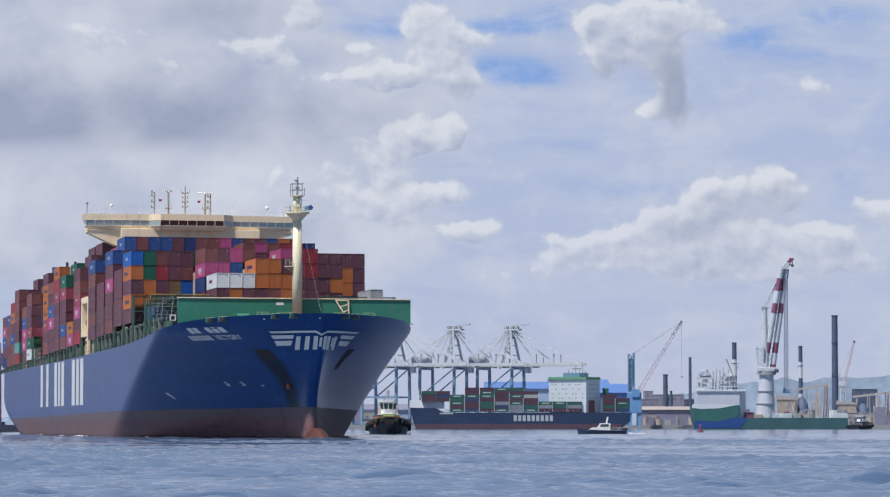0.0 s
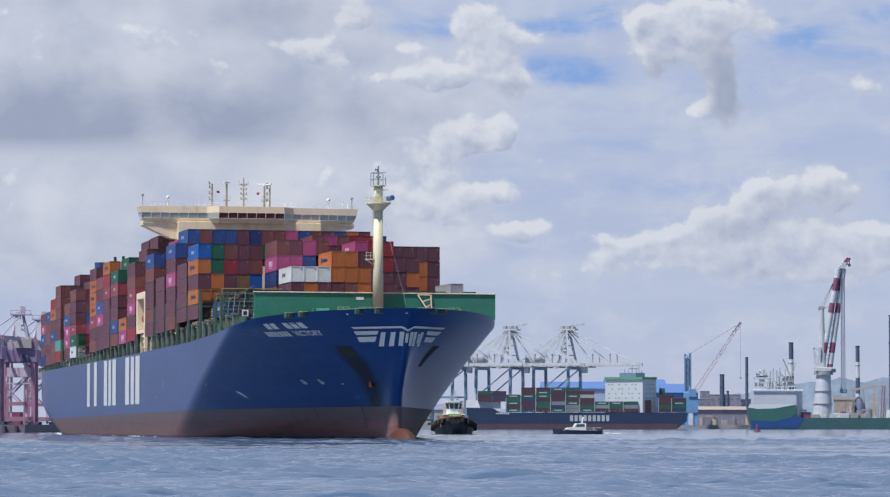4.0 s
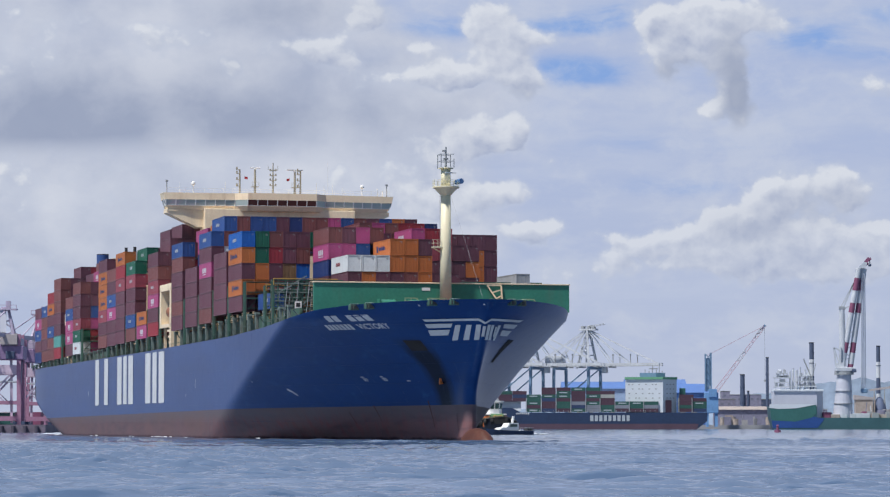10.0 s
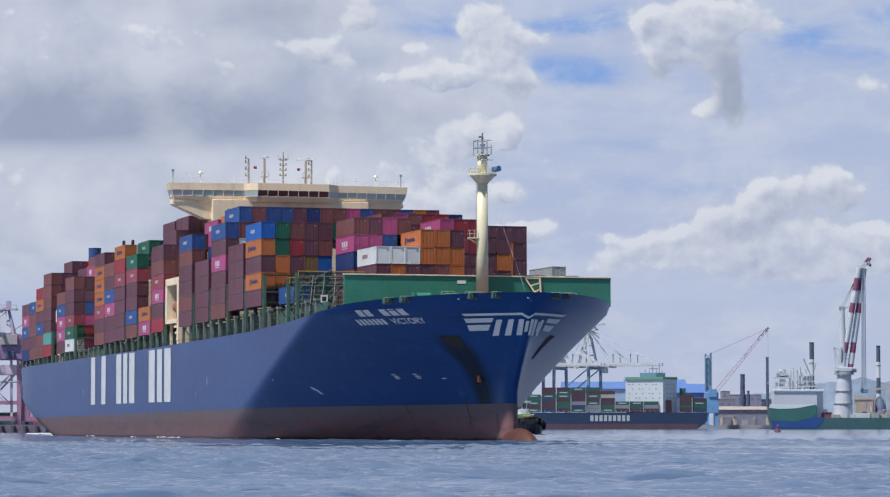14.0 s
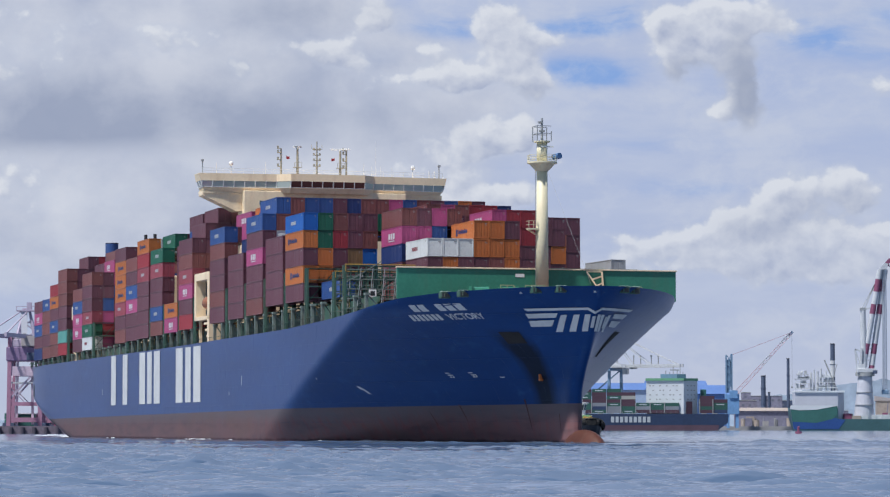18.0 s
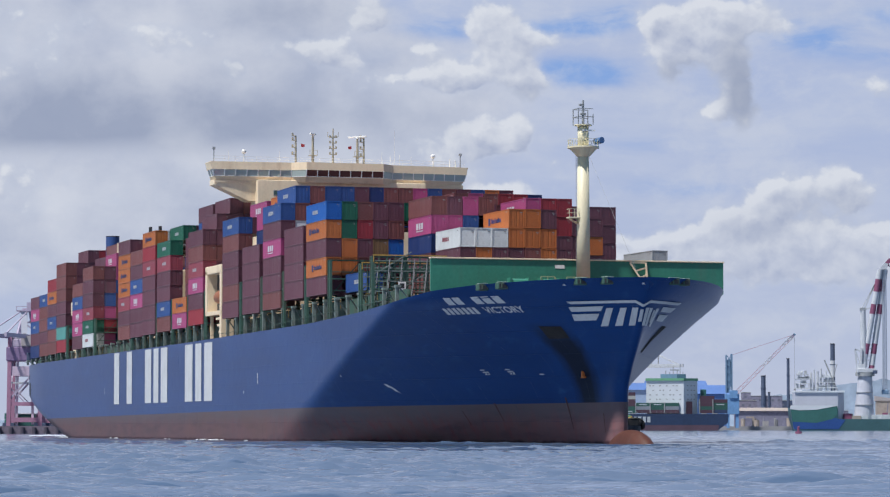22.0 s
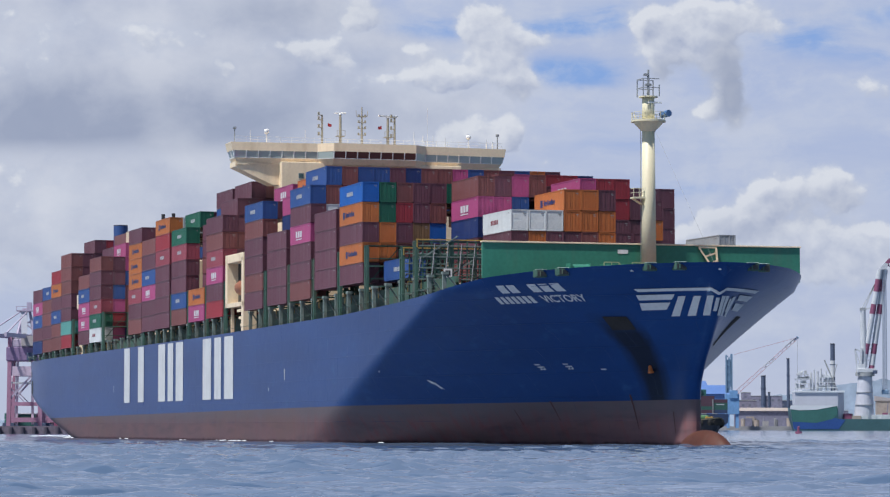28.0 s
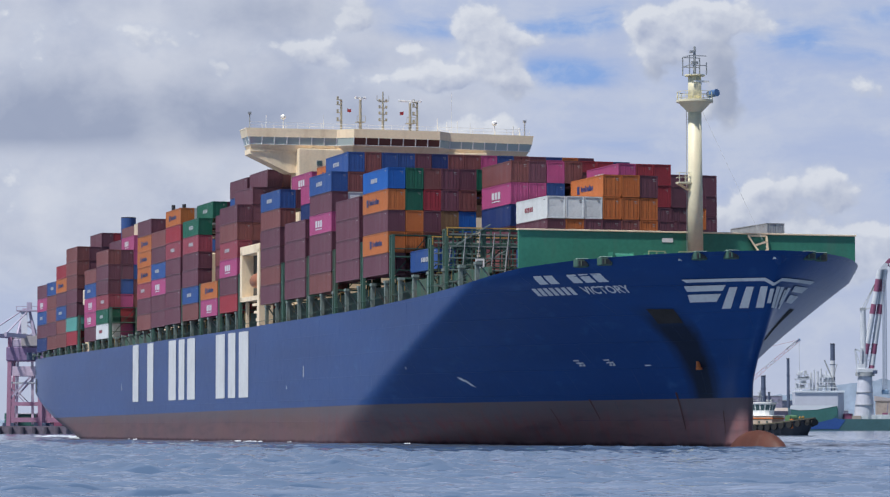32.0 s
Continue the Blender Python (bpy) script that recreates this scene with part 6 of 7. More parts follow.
def block(name, u0, u1, v0, v1, d, mat, label, depth=20, group="waterfront buildings"):
    ob = thing(name, label, "building", pose(0, d, 0), group)
    x0, x1, z1, z0 = bearing(u0, d), bearing(u1, d), height(v0, d), 3.2
    part("wall", Mesh().soft((x0, 0, z0), (x1, depth, z1), 0.2), mat, ob)
    part("roof_rim", Mesh().box((x0 - 0.3, -0.3, z1), (x1 + 0.3, depth, z1 + 0.5)), STEEL, ob)
    n = int((x1 - x0) / 6)
    for i in range(n):
        if z1 > 12:
            part("window", Mesh().box((x0 + 2 + i * 6, -0.1, z1 - 5), (x0 + 4.4 + i * 6, 0.05, z1 - 3)), FACTORY_DARK, ob)
    return ob


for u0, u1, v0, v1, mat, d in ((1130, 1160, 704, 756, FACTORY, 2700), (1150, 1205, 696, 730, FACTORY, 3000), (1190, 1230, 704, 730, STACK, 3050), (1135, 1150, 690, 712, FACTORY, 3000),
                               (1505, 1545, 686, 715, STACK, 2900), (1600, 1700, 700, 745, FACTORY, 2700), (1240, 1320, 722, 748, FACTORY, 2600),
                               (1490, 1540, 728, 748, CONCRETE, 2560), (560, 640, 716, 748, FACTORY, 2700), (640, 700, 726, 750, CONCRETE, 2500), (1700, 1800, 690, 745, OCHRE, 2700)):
    block("factory_block", u0, u1, v0, v1, d, mat, "haze-dulled industrial block on the waterfront")


def bulk_terminal(u, k=1.0):
    """A bulk cargo plant: silo dome, hopper house, conveyor bridge and trestles; k scales its height."""
    d = 2580.0
    ob = thing("bulk_terminal", "cream and rust bulk plant with dark dome and conveyor bridge", "industrial plant", pose(bearing(u, d), d, 3.2), "bulk plants")
    S = d / FOCAL
    house = part("hopper_house", Mesh().plate([(0, 9 * S * k), (30 * S, 9 * S * k), (30 * S, 24 * S * k), (0, 27 * S * k)], -6, 6), OCHRE, ob)
    part("house_roof", Mesh().plate([(-1, 24 * S * k), (31 * S, 24 * S * k), (31 * S, 26 * S * k), (-1, 28.5 * S * k)], -6.6, 6.6), CREAMSHED, house)
    part("chute", Mesh().plate([(8 * S, 9 * S * k), (24 * S, 9 * S * k), (19 * S, 0), (13 * S, 0)], -5, 5), FACTORY, ob)
    for x in (1, 28):
        part("trestle_leg", Mesh().beam((x * S, -5, 0), (x * S, -5, 9 * S * k), 1.3).beam((x * S, 5, 0), (x * S, 5, 9 * S * k), 1.3), OCHRE, ob)
    part("silo_dome", Mesh().ball((44 * S, 6, 0), (15 * S, 12, 27 * S * k), 24), DOME, ob, smooth=True)
    part("conveyor_bridge", Mesh().beam((26 * S, 2, 33 * S * k), (92 * S, 2, 38 * S * k), 3.0, 1.8), CREAMSHED, ob)
    for x in (34, 52, 70, 88):
        part("bridge_trestle", Mesh().beam((x * S - 1.5, 1, 0), (x * S, 1, 34 * S * k), 0.7).beam((x * S + 1.5, 3, 0), (x * S, 3, 34 * S * k), 0.7), STEEL, ob)
    part("transfer_tower", Mesh().soft((62 * S, -4, 0), (76 * S, 4, 22 * S * k), 0.3).soft((66 * S, -3, 22 * S * k), (74 * S, 3, 31 * S * k), 0.2), CREAMSHED, ob)
    part("lattice_mast", Mesh().lattice((82 * S, -2, 0), (86 * S, -2, 37 * S * k), 2.4, 7, 0.35), RUSTY, ob)
    for i in range(6):
        part("tank", Mesh().tube((58 * S + i * 3.4, -8, 0), (58 * S + i * 3.4, -8, 4.5 + (i * 5 % 3)), 1.5, 1.5, 14), FAR_WHITE if i % 2 else OCHRE, ob)


DOME = material("slate_dome", (0.085, 0.115, 0.2), 0.7, vary=0.2, scale=0.05)
RUSTY = material("rusty_lattice", (0.25, 0.14, 0.15), 0.7, vary=0.2, scale=0.2)
for u, k in ((1369, 1.85), (1476, 1.5), (1590, 1.9)):
    bulk_terminal(u, k)


def chimney(u, v, w, d, bands=False):
    z = height(v, d)
    r = w / 2 / FOCAL * d
    ob = thing("chimney", "tall slate-grey industrial chimney" + (" with white bands" if bands else ""), "chimney", pose(bearing(u, d), d, 3.2), "chimneys")
    n = 5
    for i in range(n):
        a, b = i / n, (i + 1) / n
        part("shaft_section", Mesh().tube((0, 0, (z - 3.2) * a), (0, 0, (z - 3.2) * b), r * (1.15 - 0.15 * a), r * (1.15 - 0.15 * b), 16), FAR_WHITE if bands and i in (1, 3) else STACK, ob, smooth=False)
    part("rim", Mesh().tube((0, 0, z - 3.4), (0, 0, z - 2.6), r * 1.12, r * 1.12, 16), DARK, ob)
    for k in (0.45, 0.75):
        part("gallery", Mesh().tube((0, 0, (z - 3.2) * k), (0, 0, (z - 3.2) * k + 0.6), r * 1.25, r * 1.25, 14), STACK, ob)


for row in ((1172, 661, 8, 3000), (1215.5, 631, 5, 3000), (1293.5, 605, 8, 2900, True), (1410, 611, 7, 2900, True), (1470.5, 557, 10.5, 2900), (1182, 690, 4, 3000), (1139, 690, 4, 3050), (1147, 695, 3, 3050), (1300, 705, 4, 3000)):
    chimney(*row)


def offshore_vessel():
    """Heavy-lift vessel with a green and blue bow, white deckhouse and a large red and white crane."""
    d = 2250.0
    ob = thing("crane_vessel", "green and blue offshore vessel with white deckhouse", "ship", pose(0, d, 0))
    X = lambda u: bearing(u, d)
    Z = lambda v: height(v, d)
    part("hull", Mesh().plate(((X(1226), -1), (X(1490), -1), (X(1488), Z(738)), (X(1300), Z(736)), (X(1298), Z(714)), (X(1217), Z(716)), (X(1219), 8)), -14, 14), TEAL, ob)
    part("blue_bow", Mesh().plate(((X(1222), 1), (X(1300), 1), (X(1312), Z(738)), (X(1290), Z(734)), (X(1262), Z(741)), (X(1219.5), Z(739))), -14.2, -13.9), SHIPBLUE, ob)
    part("green_bow", Mesh().plate(((X(1220), Z(741)), (X(1262), Z(743)), (X(1290), Z(736)), (X(1298), Z(729)), (X(1298), Z(714)), (X(1217), Z(718))), -14.25, -13.8), SHIPGREEN, ob)
    part("bow_flash", Mesh().plate(((X(1215.5), Z(719)), (X(1232), Z(721)), (X(1262), Z(720)), (X(1297), Z(713.6)), (X(1290), Z(712.6)), (X(1217), Z(712.6))), -14.4, -13.7), CLEAN_WHITE, ob)
    part("deckhouse", Mesh().soft((X(1224), -12, Z(717)), (X(1300), 8, Z(690)), 0.3).slab([(X(1300), -11.5), (X(1312), -4), (X(1312), 8), (X(1300), 8)], Z(736), Z(690)), LILAC, ob)
    part("deckhouse_roof", Mesh().soft((X(1224), -13, Z(690.5)), (X(1311), 8, Z(687)), 0.2), CLEAN_WHITE, ob)
    rng = random.Random(9)
    for k, (a, b, v) in enumerate(((1226, 1258, 683), (1228, 1252, 675), (1226, 1256, 667), (1230, 1250, 659), (1262, 1300, 682), (1264, 1296, 673), (1268, 1290, 664))):
        deck = part("gear_platform", Mesh().box((X(a), -7, Z(v)), (X(b), 3, Z(v) + 0.7)), FAR_WHITE, ob)
        for f in (0.06, 0.35, 0.65, 0.94):
            x = X(a) + (X(b) - X(a)) * f
            part("platform_post", Mesh().beam((x, -6.5, Z(v) - 3.4), (x, -6.5, Z(v)), 0.45), STEEL if k % 2 else FAR_WHITE, deck)
        part("platform_rail", Mesh().beam((X(a), -7, Z(v) + 1.8), (X(b), -7, Z(v) + 1.8), 0.2), FAR_WHITE, deck)
        for n in range(3):
            x = X(a) + (X(b) - X(a)) * rng.uniform(0.05, 0.8)
            part("deck_unit", Mesh().soft((x, -5 + n, Z(v) + 0.7), (x + rng.uniform(1.2, 3.2), -3 + n, Z(v) + rng.uniform(1.8, 3.2)), 0.15), rng.choice((FAR_WHITE, STEEL, CLEAN_WHITE)), deck)
    for u, v, r in ((1255, 655, 0.8), (1260, 650, 0.7), (1266, 653, 0.9), (1272, 648, 0.6), (1281, 652, 0.7), (1287, 658, 0.8), (1293, 662, 0.6)):
        part("vent_pipe", Mesh().tube((X(u), -4, Z(688)), (X(u), -4, Z(v)), r, r, 10), FAR_WHITE, ob)
    for u, v, r in ((1238, 655, 0.9), (1276, 660, 0.9)):
        part("satellite_dome", Mesh().ball((X(u), -3, Z(v)), r, 12), FAR_WHITE, ob, smooth=True)
    part("derrick_boom", Mesh().beam((X(1278), -5, Z(633)), (X(1300), -5, Z(686)), 0.9).beam((X(1300), -5, Z(640)), (X(1290), -5, Z(676)), 0.5), STEEL, ob)
    part("deck_line", Mesh().box((X(1300), -13.9, Z(738)), (X(1488), 13, Z(736.4))), SHIPGREEN, ob)
    for i in range(16):
        u = rng.uniform(1306, 1480)
        part("deck_gear", Mesh().soft((X(u), -8 + i * 0.21, Z(737)), (X(u) + rng.uniform(2, 7), 2, Z(737) + rng.uniform(1.5, 5)), 0.15), rng.choice((FAR_WHITE, OCHRE, STEEL, FAR_RED)), ob)
    # crane
    cr = part("crane_pedestal", Mesh().tube((X(1347), 0, Z(736)), (X(1349), 0, Z(700)), 7.2, 6.3, 20).tube((X(1349), 0, Z(700)), (X(1350), 0, Z(661)), 6.1, 5.2, 20), LILAC, ob, "white crane pedestal")
    for v, r in ((712, 7.5), (690, 6.6)):
        part("pedestal_gallery", Mesh().tube((X(1349), 0, Z(v)), (X(1349), 0, Z(v) + 0.4), r, r, 18), STEEL, cr)
    part("slewing_ring", Mesh().tube((X(1350), 0, Z(661)), (X(1350), 0, Z(655)), 7.0, 7.0, 20), STEEL, cr)
    part("turntable", Mesh().soft((X(1335), -6, Z(655)), (X(1368), 6, Z(648)), 0.4), FAR_WHITE, cr)
    part("operator_cab", Mesh().soft((X(1362), -7, Z(657)), (X(1370), -3, Z(651)), 0.3), STACK, cr)
    part("crane_house", Mesh().beam((X(1336), -3, Z(650)), (X(1332), -3, Z(614)), 1.2).beam((X(1332), -3, Z(614)), (X(1343), -3, Z(618)), 1.2).beam((X(1342), -3, Z(648)), (X(1343), -3, Z(612)), 1.6).beam((X(1332), -3, Z(614)), (X(1341), -3, Z(640)), 0.8).soft((X(1337), -4, Z(651)), (X(1350), 4, Z(640)), 0.3), FAR_WHITE, cr)
    bands = (650, 640, 622, 604, 578, 552, 535, 513, 491, 474)
    lanes = (((1346.0, 650.0), (1377.5, 474.0)), ((1362.0, 646.0), (1387.0, 474.0)))
    for lane, (foot, tip) in enumerate(lanes):
        for i in range(9):
            pt = lambda v: (X(foot[0] + (tip[0] - foot[0]) * (foot[1] - v) / (foot[1] - tip[1])), lane * 2.5, Z(v))
            part("boom_section", Mesh().tube(pt(bands[i] + (2 if lane and i == 1 else 0)), pt(bands[i + 1]), 2.15, 2.05, 16), FAR_RED if i in (0, 2, 5, 7) else FAR_WHITE, cr)
    for i in range(8):
        v = 636 - i * 20
        f = lambda lane, v: X(lanes[lane][0][0] + (lanes[lane][1][0] - lanes[lane][0][0]) * (lanes[lane][0][1] - v) / (lanes[lane][0][1] - lanes[lane][1][1]))
        part("boom_brace", Mesh().beam((f(0, v), 0, Z(v)), (f(1, v - 6), 2.5, Z(v - 6)), 0.5).beam((f(0, v - 14), 0, Z(v - 14)), (f(1, v - 6), 2.5, Z(v - 6)), 0.4), FAR_WHITE, cr)
    part("boom_head", Mesh().plate(((X(1375), Z(474)), (X(1389), Z(474)), (X(1392), Z(464)), (X(1386), Z(462))), -1, 3.5), FAR_WHITE, cr)
    part("boom_tip", Mesh().beam((X(1384), 1, Z(470)), (X(1396), 1, Z(456)), 2.6).beam((X(1389), 1, Z(468)), (X(1393), 1, Z(464)), 2.0).beam((X(1396), 1, Z(458)), (X(1399), 1, Z(456)), 1.6), FAR_RED, cr)
    part("tip_hook", Mesh().beam((X(1397), 1, Z(458)), (X(1397), 1, Z(466)), 0.6).ball((X(1397), 1, Z(468)), 1.2, 8), STACK, cr)
    part("back_mast", Mesh().tube((X(1348), 0, Z(646)), (X(1347), 0, Z(543)), 2.6, 2.0, 16), FAR_WHITE, cr)
    part("mast_head", Mesh().box((X(1342), -2, Z(546)), (X(1352), 2, Z(541))), STEEL, cr)
    for a, b in (((1345, 543), (1368, 500)), ((1350, 543), (1371, 494)), ((1348, 545), (1364, 540))):
        part("back_stay", Mesh().beam((X(a[0]), 0, Z(a[1])), (X(b[0]), 0, Z(b[1])), 1.0), FAR_WHITE, cr)
    for i in range(6):
        part("hoist_wire", Mesh().tube((X(1380.6 + i * 1.5), 0.5 * (i % 2), Z(686)), (X(1381.6 + i * 1.3), 0.5 * (i % 2), Z(482)), 0.22, n=6), ROPE, cr)
    part("hook_block", Mesh().soft((X(1379), -1.5, Z(693)), (X(1391), 1.5, Z(685)), 0.6), FAR_LEG, cr)
    return ob


offshore_vessel()


# luffing crane on the bulk quay
LUFF_D = 2400.0
luff = thing("luffing_crane", "blue-towered luffing crane with hazed pale red lattice jib", "crane", pose(bearing(1118, LUFF_D), LUFF_D, 2.6))
lx = lambda u: bearing(u, LUFF_D) - bearing(1118, LUFF_D)
lz = lambda v: height(v, LUFF_D) - 2.6
part("tower", Mesh().lattice((lx(1112), 0, lz(690)), (lx(1112), 0, lz(624)), 4.4, 5, 0.9).beam((lx(1110.5), 0, lz(690)), (lx(1110.5), 0, lz(632)), 3.4).beam((lx(1116), 0, lz(680)), (lx(1116.5), 0, lz(622)), 1.6), FAR_LEG, luff)
part("hopper", Mesh().soft((lx(1105), -6, lz(728)), (lx(1129), 6, lz(692)), 0.4).box((lx(1108), -5, lz(752)), (lx(1112), 5, lz(728))).box((lx(1123), -5, lz(752)), (lx(1128), 5, lz(728))), FAR_BLUE, luff, "pale blue hopper on legs")
part("cab", Mesh().soft((lx(1112), -7, lz(700)), (lx(1126), -4, lz(686)), 0.2), FAR_BLUE, luff)
JIB_LEN = 144 / FOCAL * LUFF_D
jib = part("jib", Mesh().lattice((0, 0, 0), (JIB_LEN, 0, 0), 3.0, 14, 0.36, 0, 0.5), FAR_PINK, luff, "hazed pale red lattice jib")
for a, b in ((0.45, 0.62), (0.8, 0.97)):
    part("jib_band", Mesh().lattice((JIB_LEN * a, 0, 0), (JIB_LEN * b, 0, 0), 2.4, 3, 0.45), FAR_WHITE, jib)
part("jib_head", Mesh().soft((JIB_LEN - 3, -0.8, -1.1), (JIB_LEN + 0.8, 0.8, 1.1), 0.2), FAR_LEG, jib)
pendant = part("pendant", Mesh().beam((0, 0, 0), (114 / FOCAL * LUFF_D, 0, 0), 0.38), FAR_PINK, luff)
fall = part("hook_fall", Mesh().box((-0.1, -0.1, -42), (0.1, 0.1, 0)).box((-0.7, -0.7, -43.5), (0.7, 0.7, -42)), STEEL, luff)


small = thing("luffing_crane", "small distant luffing crane with pale red jib", "crane", pose(bearing(1484, 2700), 2700, 3.2), "quay cranes")
part("tower", Mesh().lattice((0, 0, 0), (0, 0, 34), 4.0, 6, 0.6), FAR_WHITE, small)
part("cab", Mesh().soft((-3, -3, 34), (3, 3, 38), 0.3), FAR_WHITE, small)
part("jib", Mesh().lattice((1, 0, 37), (10.5, 0, 73), 2.0, 10, 0.35, 0, 0.6), FAR_PINK, small)
part("jib_head", Mesh().box((9.6, -0.7, 72), (11.4, 0.7, 74)), STACK, small)
part("pendant", Mesh().beam((-2.5, 0, 46), (10.5, 0, 73), 0.25).beam((-2.5, 0, 38), (-2.5, 0, 46), 0.6), FAR_PINK, small)


# red harbour buoy
buoy = thing("buoy", "small red harbour buoy", "buoy", pose(bearing(1233, 1150), 1150, 0))
part("float", Mesh().tube((0, 0, -0.4), (0, 0, 0.8), 1.35, 1.2, 18), FAR_RED, buoy)
part("tower", Mesh().tube((0, 0, 0.8), (0, 0, 2.0), 0.5, 0.4, 10).ball((0, 0, 2.3), 0.5, 10), FAR_RED, buoy)

# low clutter along the working quay: sheds, tanks, bollards and cabins too small to tell apart
m = Mesh()
rng = random.Random(21)
for i in range(120):
    u, d = rng.uniform(1130, 1700), rng.uniform(2440, 2700)
    w, h = rng.uniform(2, 11), rng.uniform(2, 9) * (1.7 if u > 1370 and rng.random() < 0.35 else 1)
    x = bearing(u, d)
    if rng.random() < 0.3:
        m.tube((x, d, 3.2), (x, d, 3.2 + h), w / 2, w / 2, 12, rng.randrange(5))
    else:
        m.box((x, d, 3.2), (x + w, d + 6, 3.2 + h), rng.randrange(5))
for i in range(26):
    u, d = rng.uniform(1370, 1640), rng.uniform(2450, 2600)
    x = bearing(u, d)
    m.beam((x, d, 3), (x + rng.uniform(-3, 3), d, rng.uniform(12, 30)), 0.7, mat=rng.randrange(5))
clutter = part("dockside_clutter", m, [OCHRE, FACTORY, FAR_WHITE, CONCRETE, FACTORY])
tagged(clutter, "jumble of small sheds, tanks and posts on the quay", "dock clutter", kind="stuff")

# hills; their haze is put into the bluish hill colour
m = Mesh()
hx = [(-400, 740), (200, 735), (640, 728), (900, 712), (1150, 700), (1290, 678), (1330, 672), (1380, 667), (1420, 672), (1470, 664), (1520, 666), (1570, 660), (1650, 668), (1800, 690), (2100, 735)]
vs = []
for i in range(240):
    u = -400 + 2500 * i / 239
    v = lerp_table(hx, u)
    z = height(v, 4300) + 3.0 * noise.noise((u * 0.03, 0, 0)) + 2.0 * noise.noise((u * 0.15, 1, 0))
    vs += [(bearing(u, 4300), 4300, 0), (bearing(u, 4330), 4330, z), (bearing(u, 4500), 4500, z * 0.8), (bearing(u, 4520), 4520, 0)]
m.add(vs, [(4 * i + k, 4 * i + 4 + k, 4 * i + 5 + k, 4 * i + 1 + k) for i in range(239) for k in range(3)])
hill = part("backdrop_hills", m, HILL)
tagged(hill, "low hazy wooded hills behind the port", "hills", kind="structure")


def boat_tug(m, label, house_paint, rail_paint):
    """A harbour tug: x towards its bow."""
    ob = thing("tugboat", label, "tugboat", m, "tugboats")
    sect = [(-15, 4.2), (-13, 5.2), (-6, 5.9), (4, 5.9), (9, 5.2), (12.5, 3.9), (14.6, 2.4), (15.8, 0.9), (16, 0)]
    sheer = lambda x: 2.5 + 1.9 * max(0, (x + 2) / 18) ** 1.6
    vs = []
    for x, b in sect:
        foot = x * 0.97 - 2.6 * max(0, (x - 6) / 10) ** 1.5
        vs += [(foot, -b * 0.8, -1), (x, -b, sheer(x)), (x, b, sheer(x)), (foot, b * 0.8, -1)]
    h = Mesh().add(vs, [(4 * i + k, 4 * i + 4 + k, 4 * i + 5 + k, 4 * i + 1 + k) for i in range(len(sect) - 1) for k in (0, 2)] + [(0, 1, 2, 3)])
    part("hull", h, TUGHULL, ob)
    deck = [p for x, b in sect for p in ((x, -max(b - 0.15, 0), sheer(x) - 0.7), (x, max(b - 0.15, 0), sheer(x) - 0.7))]
    part("deck", Mesh().add(deck, [(2 * i, 2 * i + 2, 2 * i + 3, 2 * i + 1) for i in range(len(sect) - 1)]), DECKRED, ob)
    for s in (-1, 1):
        m = Mesh()
        for (x, b), (x2, b2) in zip(sect, sect[1:]):
            m.beam((x, s * b, sheer(x)), (x2, s * b2, sheer(x2)), 0.3, 0.3)
        part("gunwale", m, TUGRAIL, ob)
        for i in range(15):
            x = -13 + i * 2.0
            b = lerp_table(sect, x)
            z = sheer(x) - 0.95
            part("tyre_fender", Mesh().tube((x, s * (b - 0.25), z), (x, s * (b + 0.35), z), 0.85, 0.78, 12).tube((x, s * (b + 0.3), z), (x, s * (b + 0.37), z), 0.4, 0.4, 10), BLACK, ob)
    for y in (-1.6, -0.5, 0.6, 1.7):
        part("tyre_fender", Mesh().tube((15.2 - 0.3 * abs(y), y, 3.3), (16.1 - 0.3 * abs(y), y, 3.3), 0.85, 0.78, 12), BLACK, ob)
    house = part("deckhouse", Mesh().soft((-6, -2.9, 1.9), (4.6, 2.9, 4.9), 0.25), house_paint, ob, "cream deckhouse with orange rail")
    part("orange_rail", Mesh().box((-6.2, -3.1, 4.2), (4.9, 3.1, 4.5)).box((-10, -3.4, 3.1), (-6.2, 3.4, 3.3)), rail_paint, house)
    for y in (-2.95, 2.95):
        for x in (-4.5, -2.0, 0.5, 3.0):
            part("porthole", Mesh().tube((x, y - 0.04, 3.4), (x, y + 0.04, 3.4), 0.32, n=10), GLASS, house)
    part("house_roof", Mesh().soft((-6.3, -3.1, 4.9), (4.9, 3.1, 5.1), 0.05), WHITE, house)
    lo = [(-2.6, -2.0), (1.7, -2.0), (2.6, -1.2), (2.6, 1.2), (1.7, 2.0), (-2.6, 2.0)]
    hi = [(-2.9, -2.4), (2.1, -2.4), (3.2, -1.4), (3.2, 1.4), (2.1, 2.4), (-2.9, 2.4)]
    n = len(lo)
    w = part("wheelhouse", Mesh().slab(lo, 5.1, 6.2).add([(*p, 6.2) for p in lo] + [(*p, 8.2) for p in hi], [(i, (i + 1) % n, n + (i + 1) % n, n + i) for i in range(n)]), WHITE, ob)
    for i in range(n):
        a, b, c, d = Vector((*lo[i], 6.2)), Vector((*lo[(i + 1) % n], 6.2)), Vector((*hi[(i + 1) % n], 8.2)), Vector((*hi[i], 8.2))
        k = max(1, round((b - a).length / 1.3))
        for q in range(k):
            f, g = (q + 0.1) / k, (q + 0.9) / k
            nrm = (b - a).cross(d - a).normalized() * 0.04
            pt = lambda u, v: (a + (b - a) * u) * (1 - v) + (d + (c - d) * u) * v + nrm
